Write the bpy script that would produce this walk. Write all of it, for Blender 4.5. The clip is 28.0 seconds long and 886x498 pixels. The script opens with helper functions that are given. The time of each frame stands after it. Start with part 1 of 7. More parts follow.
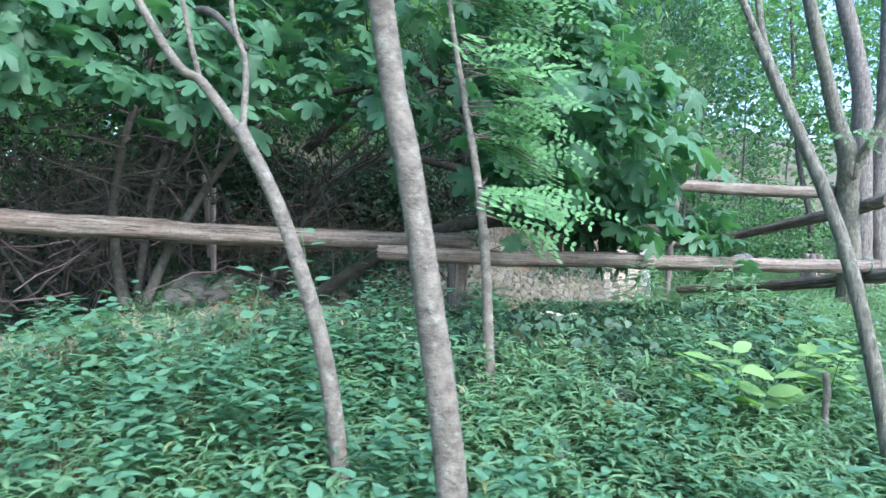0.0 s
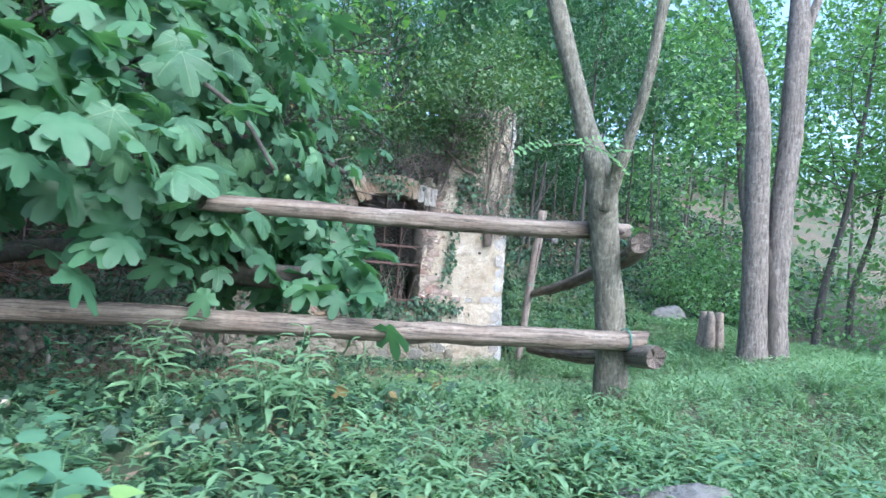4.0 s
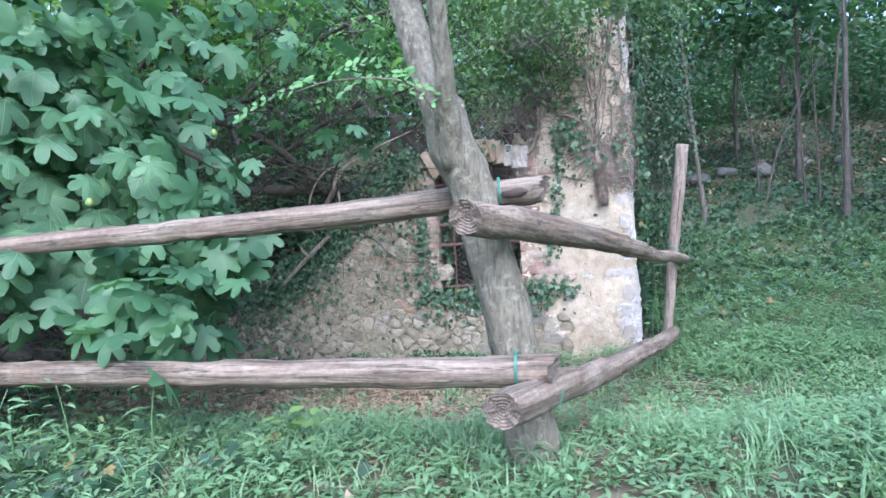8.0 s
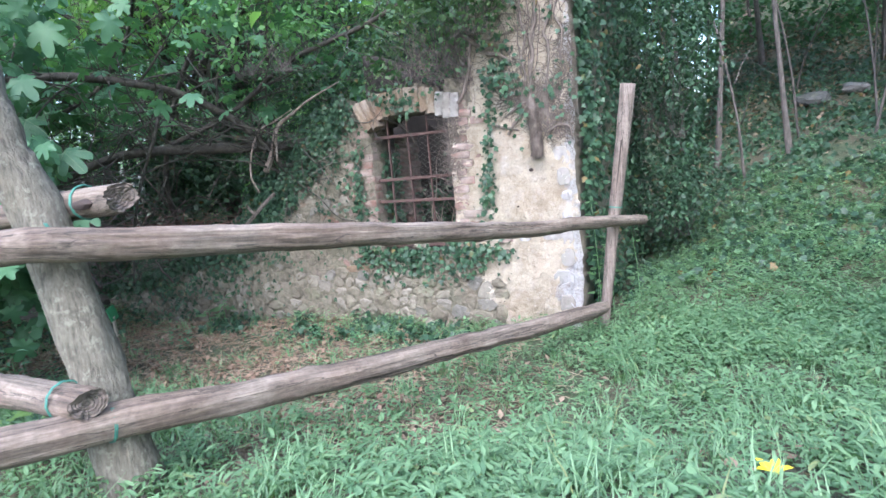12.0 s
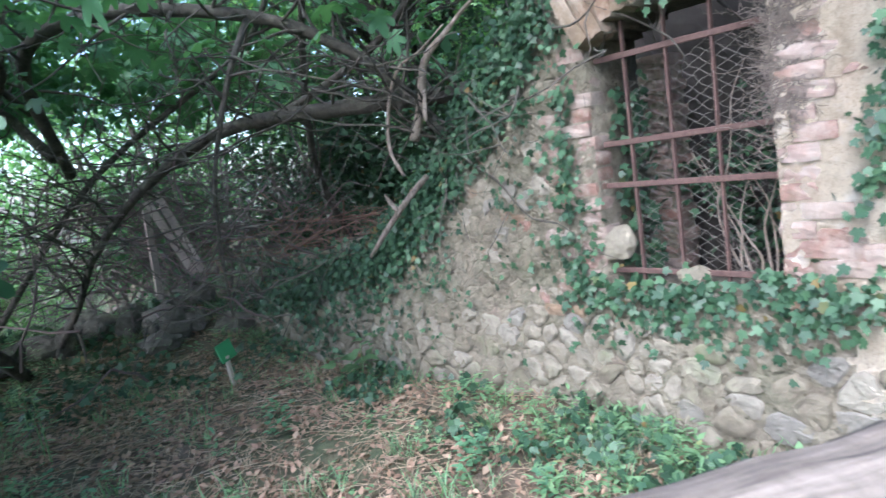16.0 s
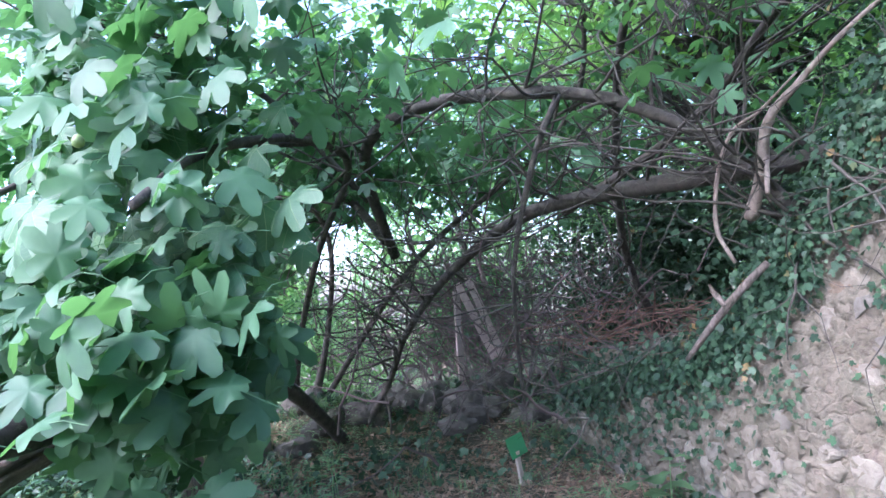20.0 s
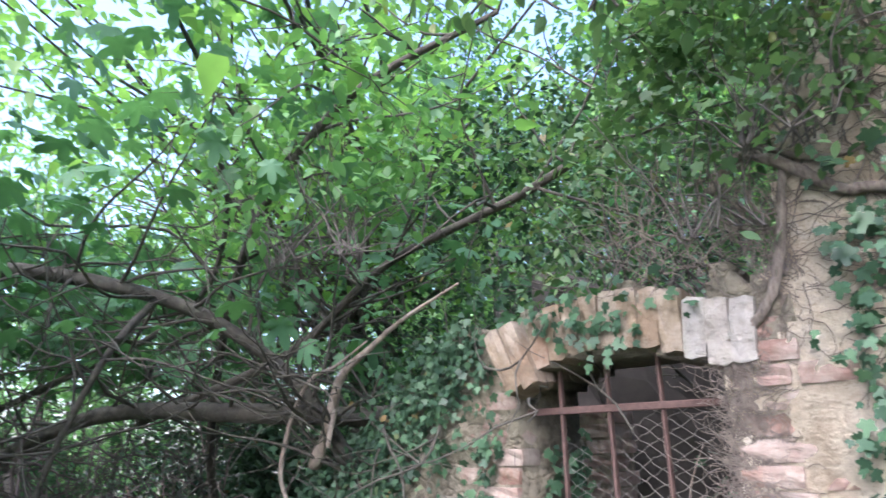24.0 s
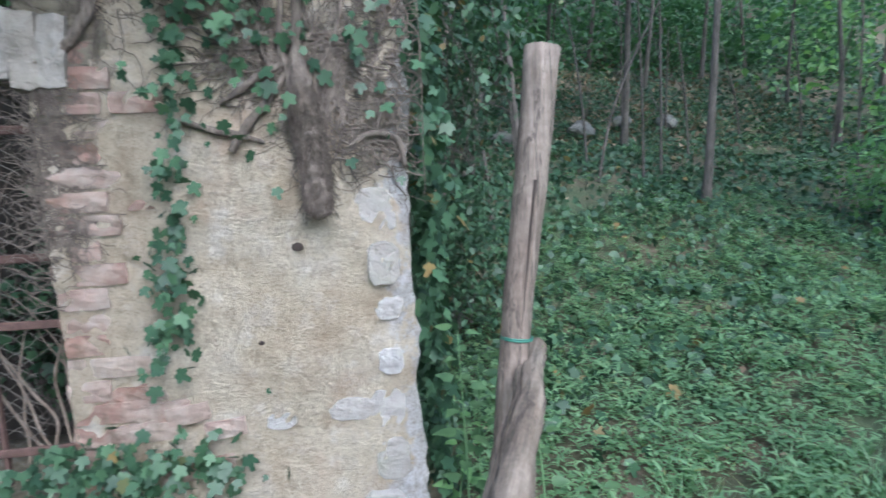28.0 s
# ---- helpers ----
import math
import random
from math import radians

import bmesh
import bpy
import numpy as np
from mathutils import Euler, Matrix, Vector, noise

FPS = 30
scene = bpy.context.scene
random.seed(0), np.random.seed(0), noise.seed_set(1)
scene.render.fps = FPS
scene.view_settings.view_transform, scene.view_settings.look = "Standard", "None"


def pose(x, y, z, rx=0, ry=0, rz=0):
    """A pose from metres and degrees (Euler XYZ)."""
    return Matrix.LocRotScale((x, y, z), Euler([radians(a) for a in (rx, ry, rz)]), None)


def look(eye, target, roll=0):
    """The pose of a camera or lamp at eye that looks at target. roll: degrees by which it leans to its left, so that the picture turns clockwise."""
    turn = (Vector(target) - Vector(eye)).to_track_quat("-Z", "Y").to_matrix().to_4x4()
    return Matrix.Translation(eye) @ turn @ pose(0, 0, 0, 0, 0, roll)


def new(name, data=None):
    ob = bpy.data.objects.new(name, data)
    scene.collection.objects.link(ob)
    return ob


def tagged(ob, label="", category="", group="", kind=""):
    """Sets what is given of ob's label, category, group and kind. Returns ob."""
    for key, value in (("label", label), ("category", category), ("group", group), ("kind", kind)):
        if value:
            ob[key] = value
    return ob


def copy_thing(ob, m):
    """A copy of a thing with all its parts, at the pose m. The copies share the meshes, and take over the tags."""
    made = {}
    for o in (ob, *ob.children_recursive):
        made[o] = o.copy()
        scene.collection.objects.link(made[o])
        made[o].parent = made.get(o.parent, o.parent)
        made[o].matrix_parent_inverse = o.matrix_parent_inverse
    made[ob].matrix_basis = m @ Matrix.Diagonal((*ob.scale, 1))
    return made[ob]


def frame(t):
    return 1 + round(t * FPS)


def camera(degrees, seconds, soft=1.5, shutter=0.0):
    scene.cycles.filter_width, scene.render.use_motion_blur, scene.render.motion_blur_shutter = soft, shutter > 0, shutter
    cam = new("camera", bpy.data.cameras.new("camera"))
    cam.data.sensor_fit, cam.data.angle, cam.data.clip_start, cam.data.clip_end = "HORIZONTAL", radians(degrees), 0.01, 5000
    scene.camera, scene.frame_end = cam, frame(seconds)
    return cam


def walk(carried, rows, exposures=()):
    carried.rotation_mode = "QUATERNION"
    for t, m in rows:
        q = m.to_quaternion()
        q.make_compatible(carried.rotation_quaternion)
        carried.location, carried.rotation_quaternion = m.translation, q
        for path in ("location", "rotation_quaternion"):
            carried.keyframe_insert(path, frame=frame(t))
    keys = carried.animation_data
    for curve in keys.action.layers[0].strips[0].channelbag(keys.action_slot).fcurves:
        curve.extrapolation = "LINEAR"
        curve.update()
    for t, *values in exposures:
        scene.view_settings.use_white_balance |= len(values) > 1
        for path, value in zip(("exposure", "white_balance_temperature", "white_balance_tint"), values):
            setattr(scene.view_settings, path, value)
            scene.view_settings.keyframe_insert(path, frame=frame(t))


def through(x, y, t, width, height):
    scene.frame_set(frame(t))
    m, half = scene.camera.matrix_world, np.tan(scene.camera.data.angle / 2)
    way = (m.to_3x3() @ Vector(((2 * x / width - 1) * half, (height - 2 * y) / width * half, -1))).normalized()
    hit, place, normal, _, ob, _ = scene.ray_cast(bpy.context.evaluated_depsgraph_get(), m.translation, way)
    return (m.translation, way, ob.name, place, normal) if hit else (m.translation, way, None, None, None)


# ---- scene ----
cam = camera(72.10, 28.0, soft=1.5, shutter=0.2)
PATH = [
    (0, (-6.350, -6.851, 0.932), (-5.540, -5.023, 0.875), 2.10),
    (1, (-5.639, -6.840, 1.016), (-4.876, -4.992, 0.993), 1.38),
    (2, (-4.913, -6.850, 1.058), (-4.092, -5.031, 0.933), 3.30),
    (2.5, (-4.478, -6.810, 1.043), (-3.612, -5.008, 0.991), 5.98),
    (3, (-4.030, -6.733, 1.066), (-3.260, -4.887, 1.039), 2.77),
    (3.5, (-3.594, -6.719, 1.161), (-2.976, -4.817, 1.134), 2.63),
    (4, (-3.206, -6.518, 1.140), (-2.519, -4.640, 1.181), 4.74),
    (4.5, (-2.793, -6.395, 1.134), (-2.171, -4.494, 1.119), 0.96),
    (6.5, (-1.690, -6.024, 1.220), (-1.565, -4.034, 1.064), -0.57),
    (7, (-1.369, -5.960, 1.258), (-1.531, -3.971, 1.122), -1.41),
    (7.5, (-1.095, -5.834, 1.247), (-1.359, -3.855, 1.133), -1.38),
    (8, (-0.839, -5.730, 1.328), (-1.170, -3.760, 1.229), -3.78),
    (8.5, (-0.512, -5.667, 1.322), (-0.929, -3.715, 1.204), -4.70),
    (9, (-0.247, -5.627, 1.375), (-0.791, -3.712, 1.182), -5.61),
    (9.5, (-0.014, -5.516, 1.372), (-0.626, -3.616, 1.249), -4.97),
    (10, (0.273, -5.427, 1.418), (-0.120, -3.471, 1.274), -6.04),
    (10.5, (0.524, -5.400, 1.419), (0.133, -3.447, 1.240), -4.65),
    (11, (0.778, -5.320, 1.478), (0.109, -3.457, 1.190), -4.47),
    (11.5, (0.920, -5.070, 1.433), (0.120, -3.264, 1.122), -2.32),
    (12, (1.035, -4.769, 1.469), (0.191, -2.983, 1.158), -5.32),
    (12.5, (1.054, -4.350, 1.469), (-0.007, -2.667, 1.259), -4.13),
    (14.5, (0.450, -2.803, 1.444), (-0.756, -1.251, 1.070), -9.54),
    (15, (0.268, -2.713, 1.411), (-0.957, -1.172, 1.059), -9.11),
    (15.5, (-0.006, -2.567, 1.372), (-1.273, -1.043, 1.105), -7.85),
    (16, (-0.226, -2.444, 1.341), (-1.707, -1.134, 1.037), -8.83),
    (16.5, (-0.324, -2.388, 1.326), (-2.042, -1.389, 1.108), -6.30),
    (17, (-0.485, -2.287, 1.306), (-2.331, -1.526, 1.199), -8.98),
    (17.5, (-0.609, -2.217, 1.293), (-2.450, -1.438, 1.245), -7.56),
    (18, (-0.618, -2.217, 1.293), (-2.510, -1.575, 1.216), -7.27),
    (18.5, (-0.607, -2.224, 1.292), (-2.546, -1.762, 1.126), -7.60),
    (19, (-0.594, -2.228, 1.293), (-2.545, -1.834, 1.091), -7.54),
    (19.5, (-0.569, -2.236, 1.295), (-2.519, -1.792, 1.281), -7.15),
    (20, (-0.567, -2.237, 1.296), (-2.498, -1.733, 1.426), -7.02),
    (20.5, (-0.579, -2.230, 1.294), (-2.470, -1.628, 1.544), -6.36),
    (22.5, (-0.453, -1.845, 1.403), (-2.232, -1.128, 1.972), 0.53),
    (23, (-0.452, -1.908, 1.426), (-2.092, -0.968, 2.078), 0.20),
    (23.5, (-0.443, -1.936, 1.463), (-1.924, -0.777, 2.143), -0.17),
    (24, (-0.426, -1.961, 1.515), (-1.707, -0.559, 2.143), -0.64),
    (24.5, (-0.411, -1.988, 1.553), (-1.352, -0.296, 2.055), -1.91),
    (25, (-0.389, -1.970, 1.573), (-1.138, -0.163, 1.991), -1.92),
    (25.5, (-0.385, -1.959, 1.580), (-0.984, -0.061, 1.781), -2.81),
    (26, (-0.381, -1.936, 1.571), (-0.858, 0.006, 1.544), -3.49),
    (26.5, (-0.362, -1.930, 1.562), (-0.788, 0.021, 1.450), -4.11),
    (27, (-0.363, -1.938, 1.545), (-0.707, 0.027, 1.396), -3.81),
    (27.5, (-0.304, -1.928, 1.525), (-0.439, 0.055, 1.299), -3.99),
    (28, (-0.206, -1.889, 1.516), (0.087, 0.067, 1.223), -2.42),
]
EXPOSURES = [(0.0, 2.15, 5300, 11), (3.0, 2.0, 5300, 13), (4.5, 2.1, 5300, 13), (8.0, 2.15, 5300, 19), (12.5, 2.2, 5500, 19), (15.0, 2.05, 5300, 18), (16.0, 2.5, 5400, 17), (17.0, 3.25, 5300, 24), (18.0, 3.3, 5300, 24), (19.0, 3.15, 5300, 26), (20.5, 2.85, 5400, 33), (23.0, 2.3, 7100, 36), (24.0, 2.6, 5800, 22), (25.0, 2.6, 5300, 21), (27.0, 1.75, 5300, 13), (28.0, 1.75, 5400, 12)]
walk(cam, [(t, look(eye, target, roll)) for t, eye, target, roll in PATH], EXPOSURES)

# ---- world, sun, exposure ----
world = bpy.data.worlds.new("world")
scene.world = world
world.use_nodes = True
_wn = world.node_tree.nodes
_sky = _wn.new("ShaderNodeTexSky")
_sky.sky_type = "NISHITA"
_sky.sun_disc = False
_sky.sun_elevation = radians(44)
_sky.sun_rotation = radians(166)
_sky.dust_density = 3.0
_wn["Background"].inputs["Strength"].default_value = 0.15
world.node_tree.links.new(_sky.outputs[0], _wn["Background"].inputs["Color"])
sun_data = bpy.data.lights.new("sun", "SUN")
sun_data.energy = 1.0
sun_data.angle = radians(50)
sun_data.color = (1.0, 0.97, 0.92)
sun = new("sun", sun_data)
sun.matrix_world = look((1.1, -4.6, 6.1), (0, 0, 0))


# ---- materials ----
def nodes_of(name):
    m = bpy.data.materials.new(name)
    m.use_nodes = True
    nt = m.node_tree
    b = nt.nodes["Principled BSDF"]
    return m, nt, b


def node(nt, kind, **props):
    n = nt.nodes.new(kind)
    for key, value in props.items():
        n.inputs[key.replace("_", " ")].default_value = value
    return n


def coords(nt, scale=(1, 1, 1), world_space=False):
    """Object or world coordinates, scaled."""
    if world_space:
        src = nt.nodes.new("ShaderNodeNewGeometry").outputs["Position"]
    else:
        src = nt.nodes.new("ShaderNodeTexCoord").outputs["Object"]
    mp = nt.nodes.new("ShaderNodeMapping")
    mp.inputs["Scale"].default_value = scale
    nt.links.new(src, mp.inputs["Vector"])
    return mp.outputs["Vector"]


def noise_tex(nt, vec, scale, detail=5.0, rough=0.6):
    n = node(nt, "ShaderNodeTexNoise", Scale=scale, Detail=detail, Roughness=rough)
    nt.links.new(vec, n.inputs["Vector"])
    return n.outputs["Fac"]


def ramp(nt, fac, *stops):
    r = nt.nodes.new("ShaderNodeValToRGB")
    els = r.color_ramp.elements
    while len(els) < len(stops):
        els.new(0.5)
    for e, (p, c) in zip(els, stops):
        e.position, e.color = p, (*c, 1)
    nt.links.new(fac, r.inputs["Fac"])
    return r.outputs["Color"]


def mix(nt, fac, a, b, mode="MIX"):
    m = nt.nodes.new("ShaderNodeMix")
    m.data_type, m.blend_type = "RGBA", mode
    for sock, v in ((m.inputs[0], fac), (m.inputs[6], a), (m.inputs[7], b)):
        if isinstance(v, (int, float)):
            sock.default_value = v
        elif isinstance(v, tuple):
            sock.default_value = (*v, 1)
        else:
            nt.links.new(v, sock)
    return m.outputs[2]


def bump(nt, b, height, strength=0.4, distance=0.02):
    n = node(nt, "ShaderNodeBump", Strength=strength, Distance=distance)
    nt.links.new(height, n.inputs["Height"])
    nt.links.new(n.outputs["Normal"], b.inputs["Normal"])


def island_random(nt):
    return nt.nodes.new("ShaderNodeNewGeometry").outputs["Random Per Island"]


def object_random(nt):
    return nt.nodes.new("ShaderNodeObjectInfo").outputs["Random"]


def vein_mask(nt):
    """Ribs that run from the stalk into the lobes, with side veins."""
    xyz = nt.nodes.new("ShaderNodeSeparateXYZ")
    nt.links.new(nt.nodes.new("ShaderNodeTexCoord").outputs["Object"], xyz.inputs[0])

    def calc(op, a, c=0.0):
        n = nt.nodes.new("ShaderNodeMath")
        n.operation = op
        for sock, v in ((n.inputs[0], a), (n.inputs[1], c)):
            if isinstance(v, (int, float)):
                sock.default_value = v
            else:
                nt.links.new(v, sock)
        return n.outputs[0]

    x, y = xyz.outputs[0], calc("SUBTRACT", xyz.outputs[1], 0.14)
    ang = calc("SUBTRACT", calc("ARCTAN2", y, x), math.pi / 2)
    r = calc("SQRT", calc("ADD", calc("MULTIPLY", x, x), calc("MULTIPLY", y, y)))
    off = calc("ABSOLUTE", calc("SINE", calc("MULTIPLY", ang, math.pi / radians(52))))
    rib = ramp(nt, calc("MULTIPLY", off, r), (0.008, (0.75, 0.75, 0.75)), (0.03, (0, 0, 0)))
    side = calc("ABSOLUTE", calc("SINE", calc("ADD", calc("MULTIPLY", r, 34.0), calc("MULTIPLY", off, -6.0))))
    return mix(nt, 1.0, rib, ramp(nt, side, (0.03, (0.22, 0.22, 0.22)), (0.16, (0, 0, 0))), "LIGHTEN")


def leaf_material(name, dark, mid, light, through=0.35, rough=0.5, by_object=False, old=None, veins=False, gloss=0.5):
    """Thin leaf: varied green, a little gloss, light shining through."""
    m, nt, b = nodes_of(name)
    rnd = object_random(nt) if by_object else island_random(nt)
    stops = [(0.0, dark), (0.5, mid), (1.0, light)]
    if old:
        stops = [(0.0, dark), (0.5, mid), (0.975, light), (0.985, old)]
    col = ramp(nt, rnd, *stops)
    col = mix(nt, 0.35, col, ramp(nt, noise_tex(nt, coords(nt, world_space=True), 9.0, 3), (0.3, dark), (0.7, light)))
    if veins:
        vein = vein_mask(nt)
        col = mix(nt, vein, col, mix(nt, 0.45, light, (0.42, 0.5, 0.3)))
        bump(nt, b, vein, 0.5, 0.01)
    nt.links.new(col, b.inputs["Base Color"])
    b.inputs["Roughness"].default_value = rough
    b.inputs["Specular IOR Level"].default_value = gloss
    tr = nt.nodes.new("ShaderNodeBsdfTranslucent")
    nt.links.new(mix(nt, 1.0, col, (0.95, 1.1, 0.55), "MULTIPLY"), tr.inputs["Color"])
    ms = nt.nodes.new("ShaderNodeMixShader")
    ms.inputs[0].default_value = through
    nt.links.new(b.outputs[0], ms.inputs[1])
    nt.links.new(tr.outputs[0], ms.inputs[2])
    nt.links.new(ms.outputs[0], nt.nodes["Material Output"].inputs["Surface"])
    return m


def bark_material(name, dark, light, lichen=None, stretch=(7, 7, 1.2), rough=0.9, depth=0.012):
    m, nt, b = nodes_of(name)
    v = coords(nt, stretch, world_space=True)
    f1 = noise_tex(nt, v, 5.0, 8, 0.7)
    col = ramp(nt, f1, (0.36, dark), (0.47, tuple(0.5 * a + 0.5 * c for a, c in zip(dark, light))), (0.62, light))
    col = mix(nt, 0.6, col, ramp(nt, noise_tex(nt, coords(nt, world_space=True), 17.0, 7, 0.75), (0.34, (0.45, 0.43, 0.41)), (0.66, (1.15, 1.15, 1.15))), "MULTIPLY")
    if lichen:
        patch = ramp(nt, noise_tex(nt, coords(nt, world_space=True), 26.0, 6, 0.7), (0.55, (0, 0, 0)), (0.63, (0.7, 0.7, 0.7)))
        col = mix(nt, patch, col, lichen)
    nt.links.new(col, b.inputs["Base Color"])
    b.inputs["Roughness"].default_value = rough
    bump(nt, b, f1, 1.0, depth)
    return m


def log_material(name, dark, mid, light, axis):
    """Weathered barkless wood, grain running along one axis of the object."""
    m, nt, b = nodes_of(name)
    s = [14, 14, 14]
    s[axis] = 0.55
    v = coords(nt, tuple(s))
    g = noise_tex(nt, v, 3.0, 9, 0.72)
    big = noise_tex(nt, coords(nt), 2.6, 5, 0.6)
    s2 = [9, 9, 9]
    s2[axis] = 0.35
    crack = ramp(nt, noise_tex(nt, coords(nt, tuple(s2)), 2.2, 5, 0.55), (0.485, (0, 0, 0)), (0.5, (1.0, 1.0, 1.0)), (0.515, (0, 0, 0)))
    col = ramp(nt, g, (0.36, tuple(0.85 * c for c in dark)), (0.5, mid), (0.63, light))
    col = mix(nt, ramp(nt, big, (0.4, (0, 0, 0)), (0.6, (0.8, 0.8, 0.8))), col, mix(nt, 1.0, col, (0.72, 0.64, 0.6), "MULTIPLY"))
    col = mix(nt, 0.6, col, ramp(nt, noise_tex(nt, coords(nt, (1, 1, 1)), 38.0, 7, 0.72), (0.34, (0.55, 0.53, 0.5)), (0.64, (1.15, 1.15, 1.15))), "MULTIPLY")
    col = mix(nt, crack, col, tuple(0.35 * c for c in dark))
    nt.links.new(col, b.inputs["Base Color"])
    b.inputs["Roughness"].default_value = 0.82
    bump(nt, b, g, 0.7, 0.012)
    return m


def stone_material(name, a, c, d, grey=None):
    m, nt, b = nodes_of(name)
    col = ramp(nt, object_random(nt), (0.0, a), (0.5, c), (0.85, d), (1.0, grey or d))
    f = noise_tex(nt, coords(nt, world_space=True), 16.0, 8, 0.68)
    col = mix(nt, 0.75, col, ramp(nt, f, (0.3, (0.45, 0.43, 0.38)), (0.7, (1.05, 1.04, 1.0))), "MULTIPLY")
    moss = ramp(nt, noise_tex(nt, coords(nt, world_space=True), 4.0, 6, 0.65), (0.55, (0, 0, 0)), (0.7, (0.6, 0.6, 0.6)))
    col = mix(nt, moss, col, (0.16, 0.18, 0.1))
    nt.links.new(col, b.inputs["Base Color"])
    b.inputs["Roughness"].default_value = 0.92
    bump(nt, b, f, 1.0, 0.03)
    return m


def rubble_material():
    """Sandy lime mortar with small stones showing through, lichen and damp stains."""
    m, nt, b = nodes_of("mortar_rubble")
    w = coords(nt, world_space=True)
    warp = noise_tex(nt, w, 9.0, 4, 0.6)
    v = mix(nt, 0.1, w, warp.node.outputs["Color"], "ADD")
    cells = node(nt, "ShaderNodeTexVoronoi", Scale=13.0)
    edges = node(nt, "ShaderNodeTexVoronoi", Scale=13.0)
    edges.feature = "DISTANCE_TO_EDGE"
    for n in (cells, edges):
        nt.links.new(v, n.inputs["Vector"])
    tone = nt.nodes.new("ShaderNodeSeparateColor")
    nt.links.new(cells.outputs["Color"], tone.inputs[0])
    stone = ramp(nt, tone.outputs[0], (0.0, (0.14, 0.126, 0.09)), (0.4, (0.175, 0.16, 0.118)), (0.75, (0.205, 0.19, 0.145)), (1.0, (0.18, 0.148, 0.115)))
    joint = ramp(nt, edges.outputs["Distance"], (0.015, (0.5, 0.5, 0.5)), (0.08, (0, 0, 0)))
    sand = noise_tex(nt, w, 24.0, 8, 0.72)
    lime = ramp(nt, noise_tex(nt, w, 3.6, 7, 0.68), (0.38, (0, 0, 0)), (0.5, (0.85, 0.85, 0.85)))
    col = mix(nt, joint, stone, (0.17, 0.148, 0.102))
    col = mix(nt, lime, col, (0.2, 0.184, 0.138))
    col = mix(nt, 0.8, col, ramp(nt, sand, (0.32, (0.42, 0.4, 0.36)), (0.5, (0.95, 0.94, 0.92)), (0.68, (1.2, 1.19, 1.15))), "MULTIPLY")
    col = mix(nt, ramp(nt, noise_tex(nt, w, 2.4, 6, 0.66), (0.54, (0, 0, 0)), (0.68, (0.5, 0.5, 0.5))), col, (0.13, 0.135, 0.085))
    nt.links.new(col, b.inputs["Base Color"])
    b.inputs["Roughness"].default_value = 0.95
    high = nt.nodes.new("ShaderNodeMath")
    high.operation = "MULTIPLY_ADD"
    nt.links.new(ramp(nt, edges.outputs["Distance"], (0.0, (0, 0, 0)), (0.14, (1, 1, 1))), high.inputs[0])
    high.inputs[1].default_value = 0.3
    nt.links.new(sand, high.inputs[2])
    bump(nt, b, high.outputs[0], 1.0, 0.03)
    return m


def brick_material(name, warm=False):
    m, nt, b = nodes_of(name)
    col = ramp(nt, object_random(nt), (0.0, (0.2, 0.115, 0.085)), (0.35, (0.245, 0.158, 0.125)), (0.7, (0.275, 0.2, 0.168)), (1.0, (0.31, 0.26, 0.215)))
    if warm:
        col = ramp(nt, object_random(nt), (0.0, (0.2, 0.13, 0.085)), (0.4, (0.21, 0.155, 0.1)), (0.75, (0.22, 0.175, 0.115)), (1.0, (0.24, 0.205, 0.145)))
    f = noise_tex(nt, coords(nt, world_space=True), 22.0, 8, 0.7)
    lime = ramp(nt, noise_tex(nt, coords(nt, world_space=True), 7.0, 7, 0.7), (0.44 if warm else 0.42, (0, 0, 0)), (0.62 if warm else 0.6, (0.82, 0.82, 0.82)))
    col = mix(nt, lime, col, (0.35, 0.31, 0.25) if warm else (0.35, 0.31, 0.265))
    dirt = ramp(nt, noise_tex(nt, coords(nt, (1, 1, 0.5), world_space=True), 13.0, 7, 0.72), (0.52, (0, 0, 0)), (0.64, (0.7, 0.7, 0.7)))
    col = mix(nt, dirt, col, (0.16, 0.125, 0.085))
    col = mix(nt, 0.6, col, ramp(nt, f, (0.3, (0.5, 0.47, 0.45)), (0.7, (1.05, 1.05, 1.05))), "MULTIPLY")
    nt.links.new(col, b.inputs["Base Color"])
    b.inputs["Roughness"].default_value = 0.9
    bump(nt, b, f, 0.9, 0.02)
    return m


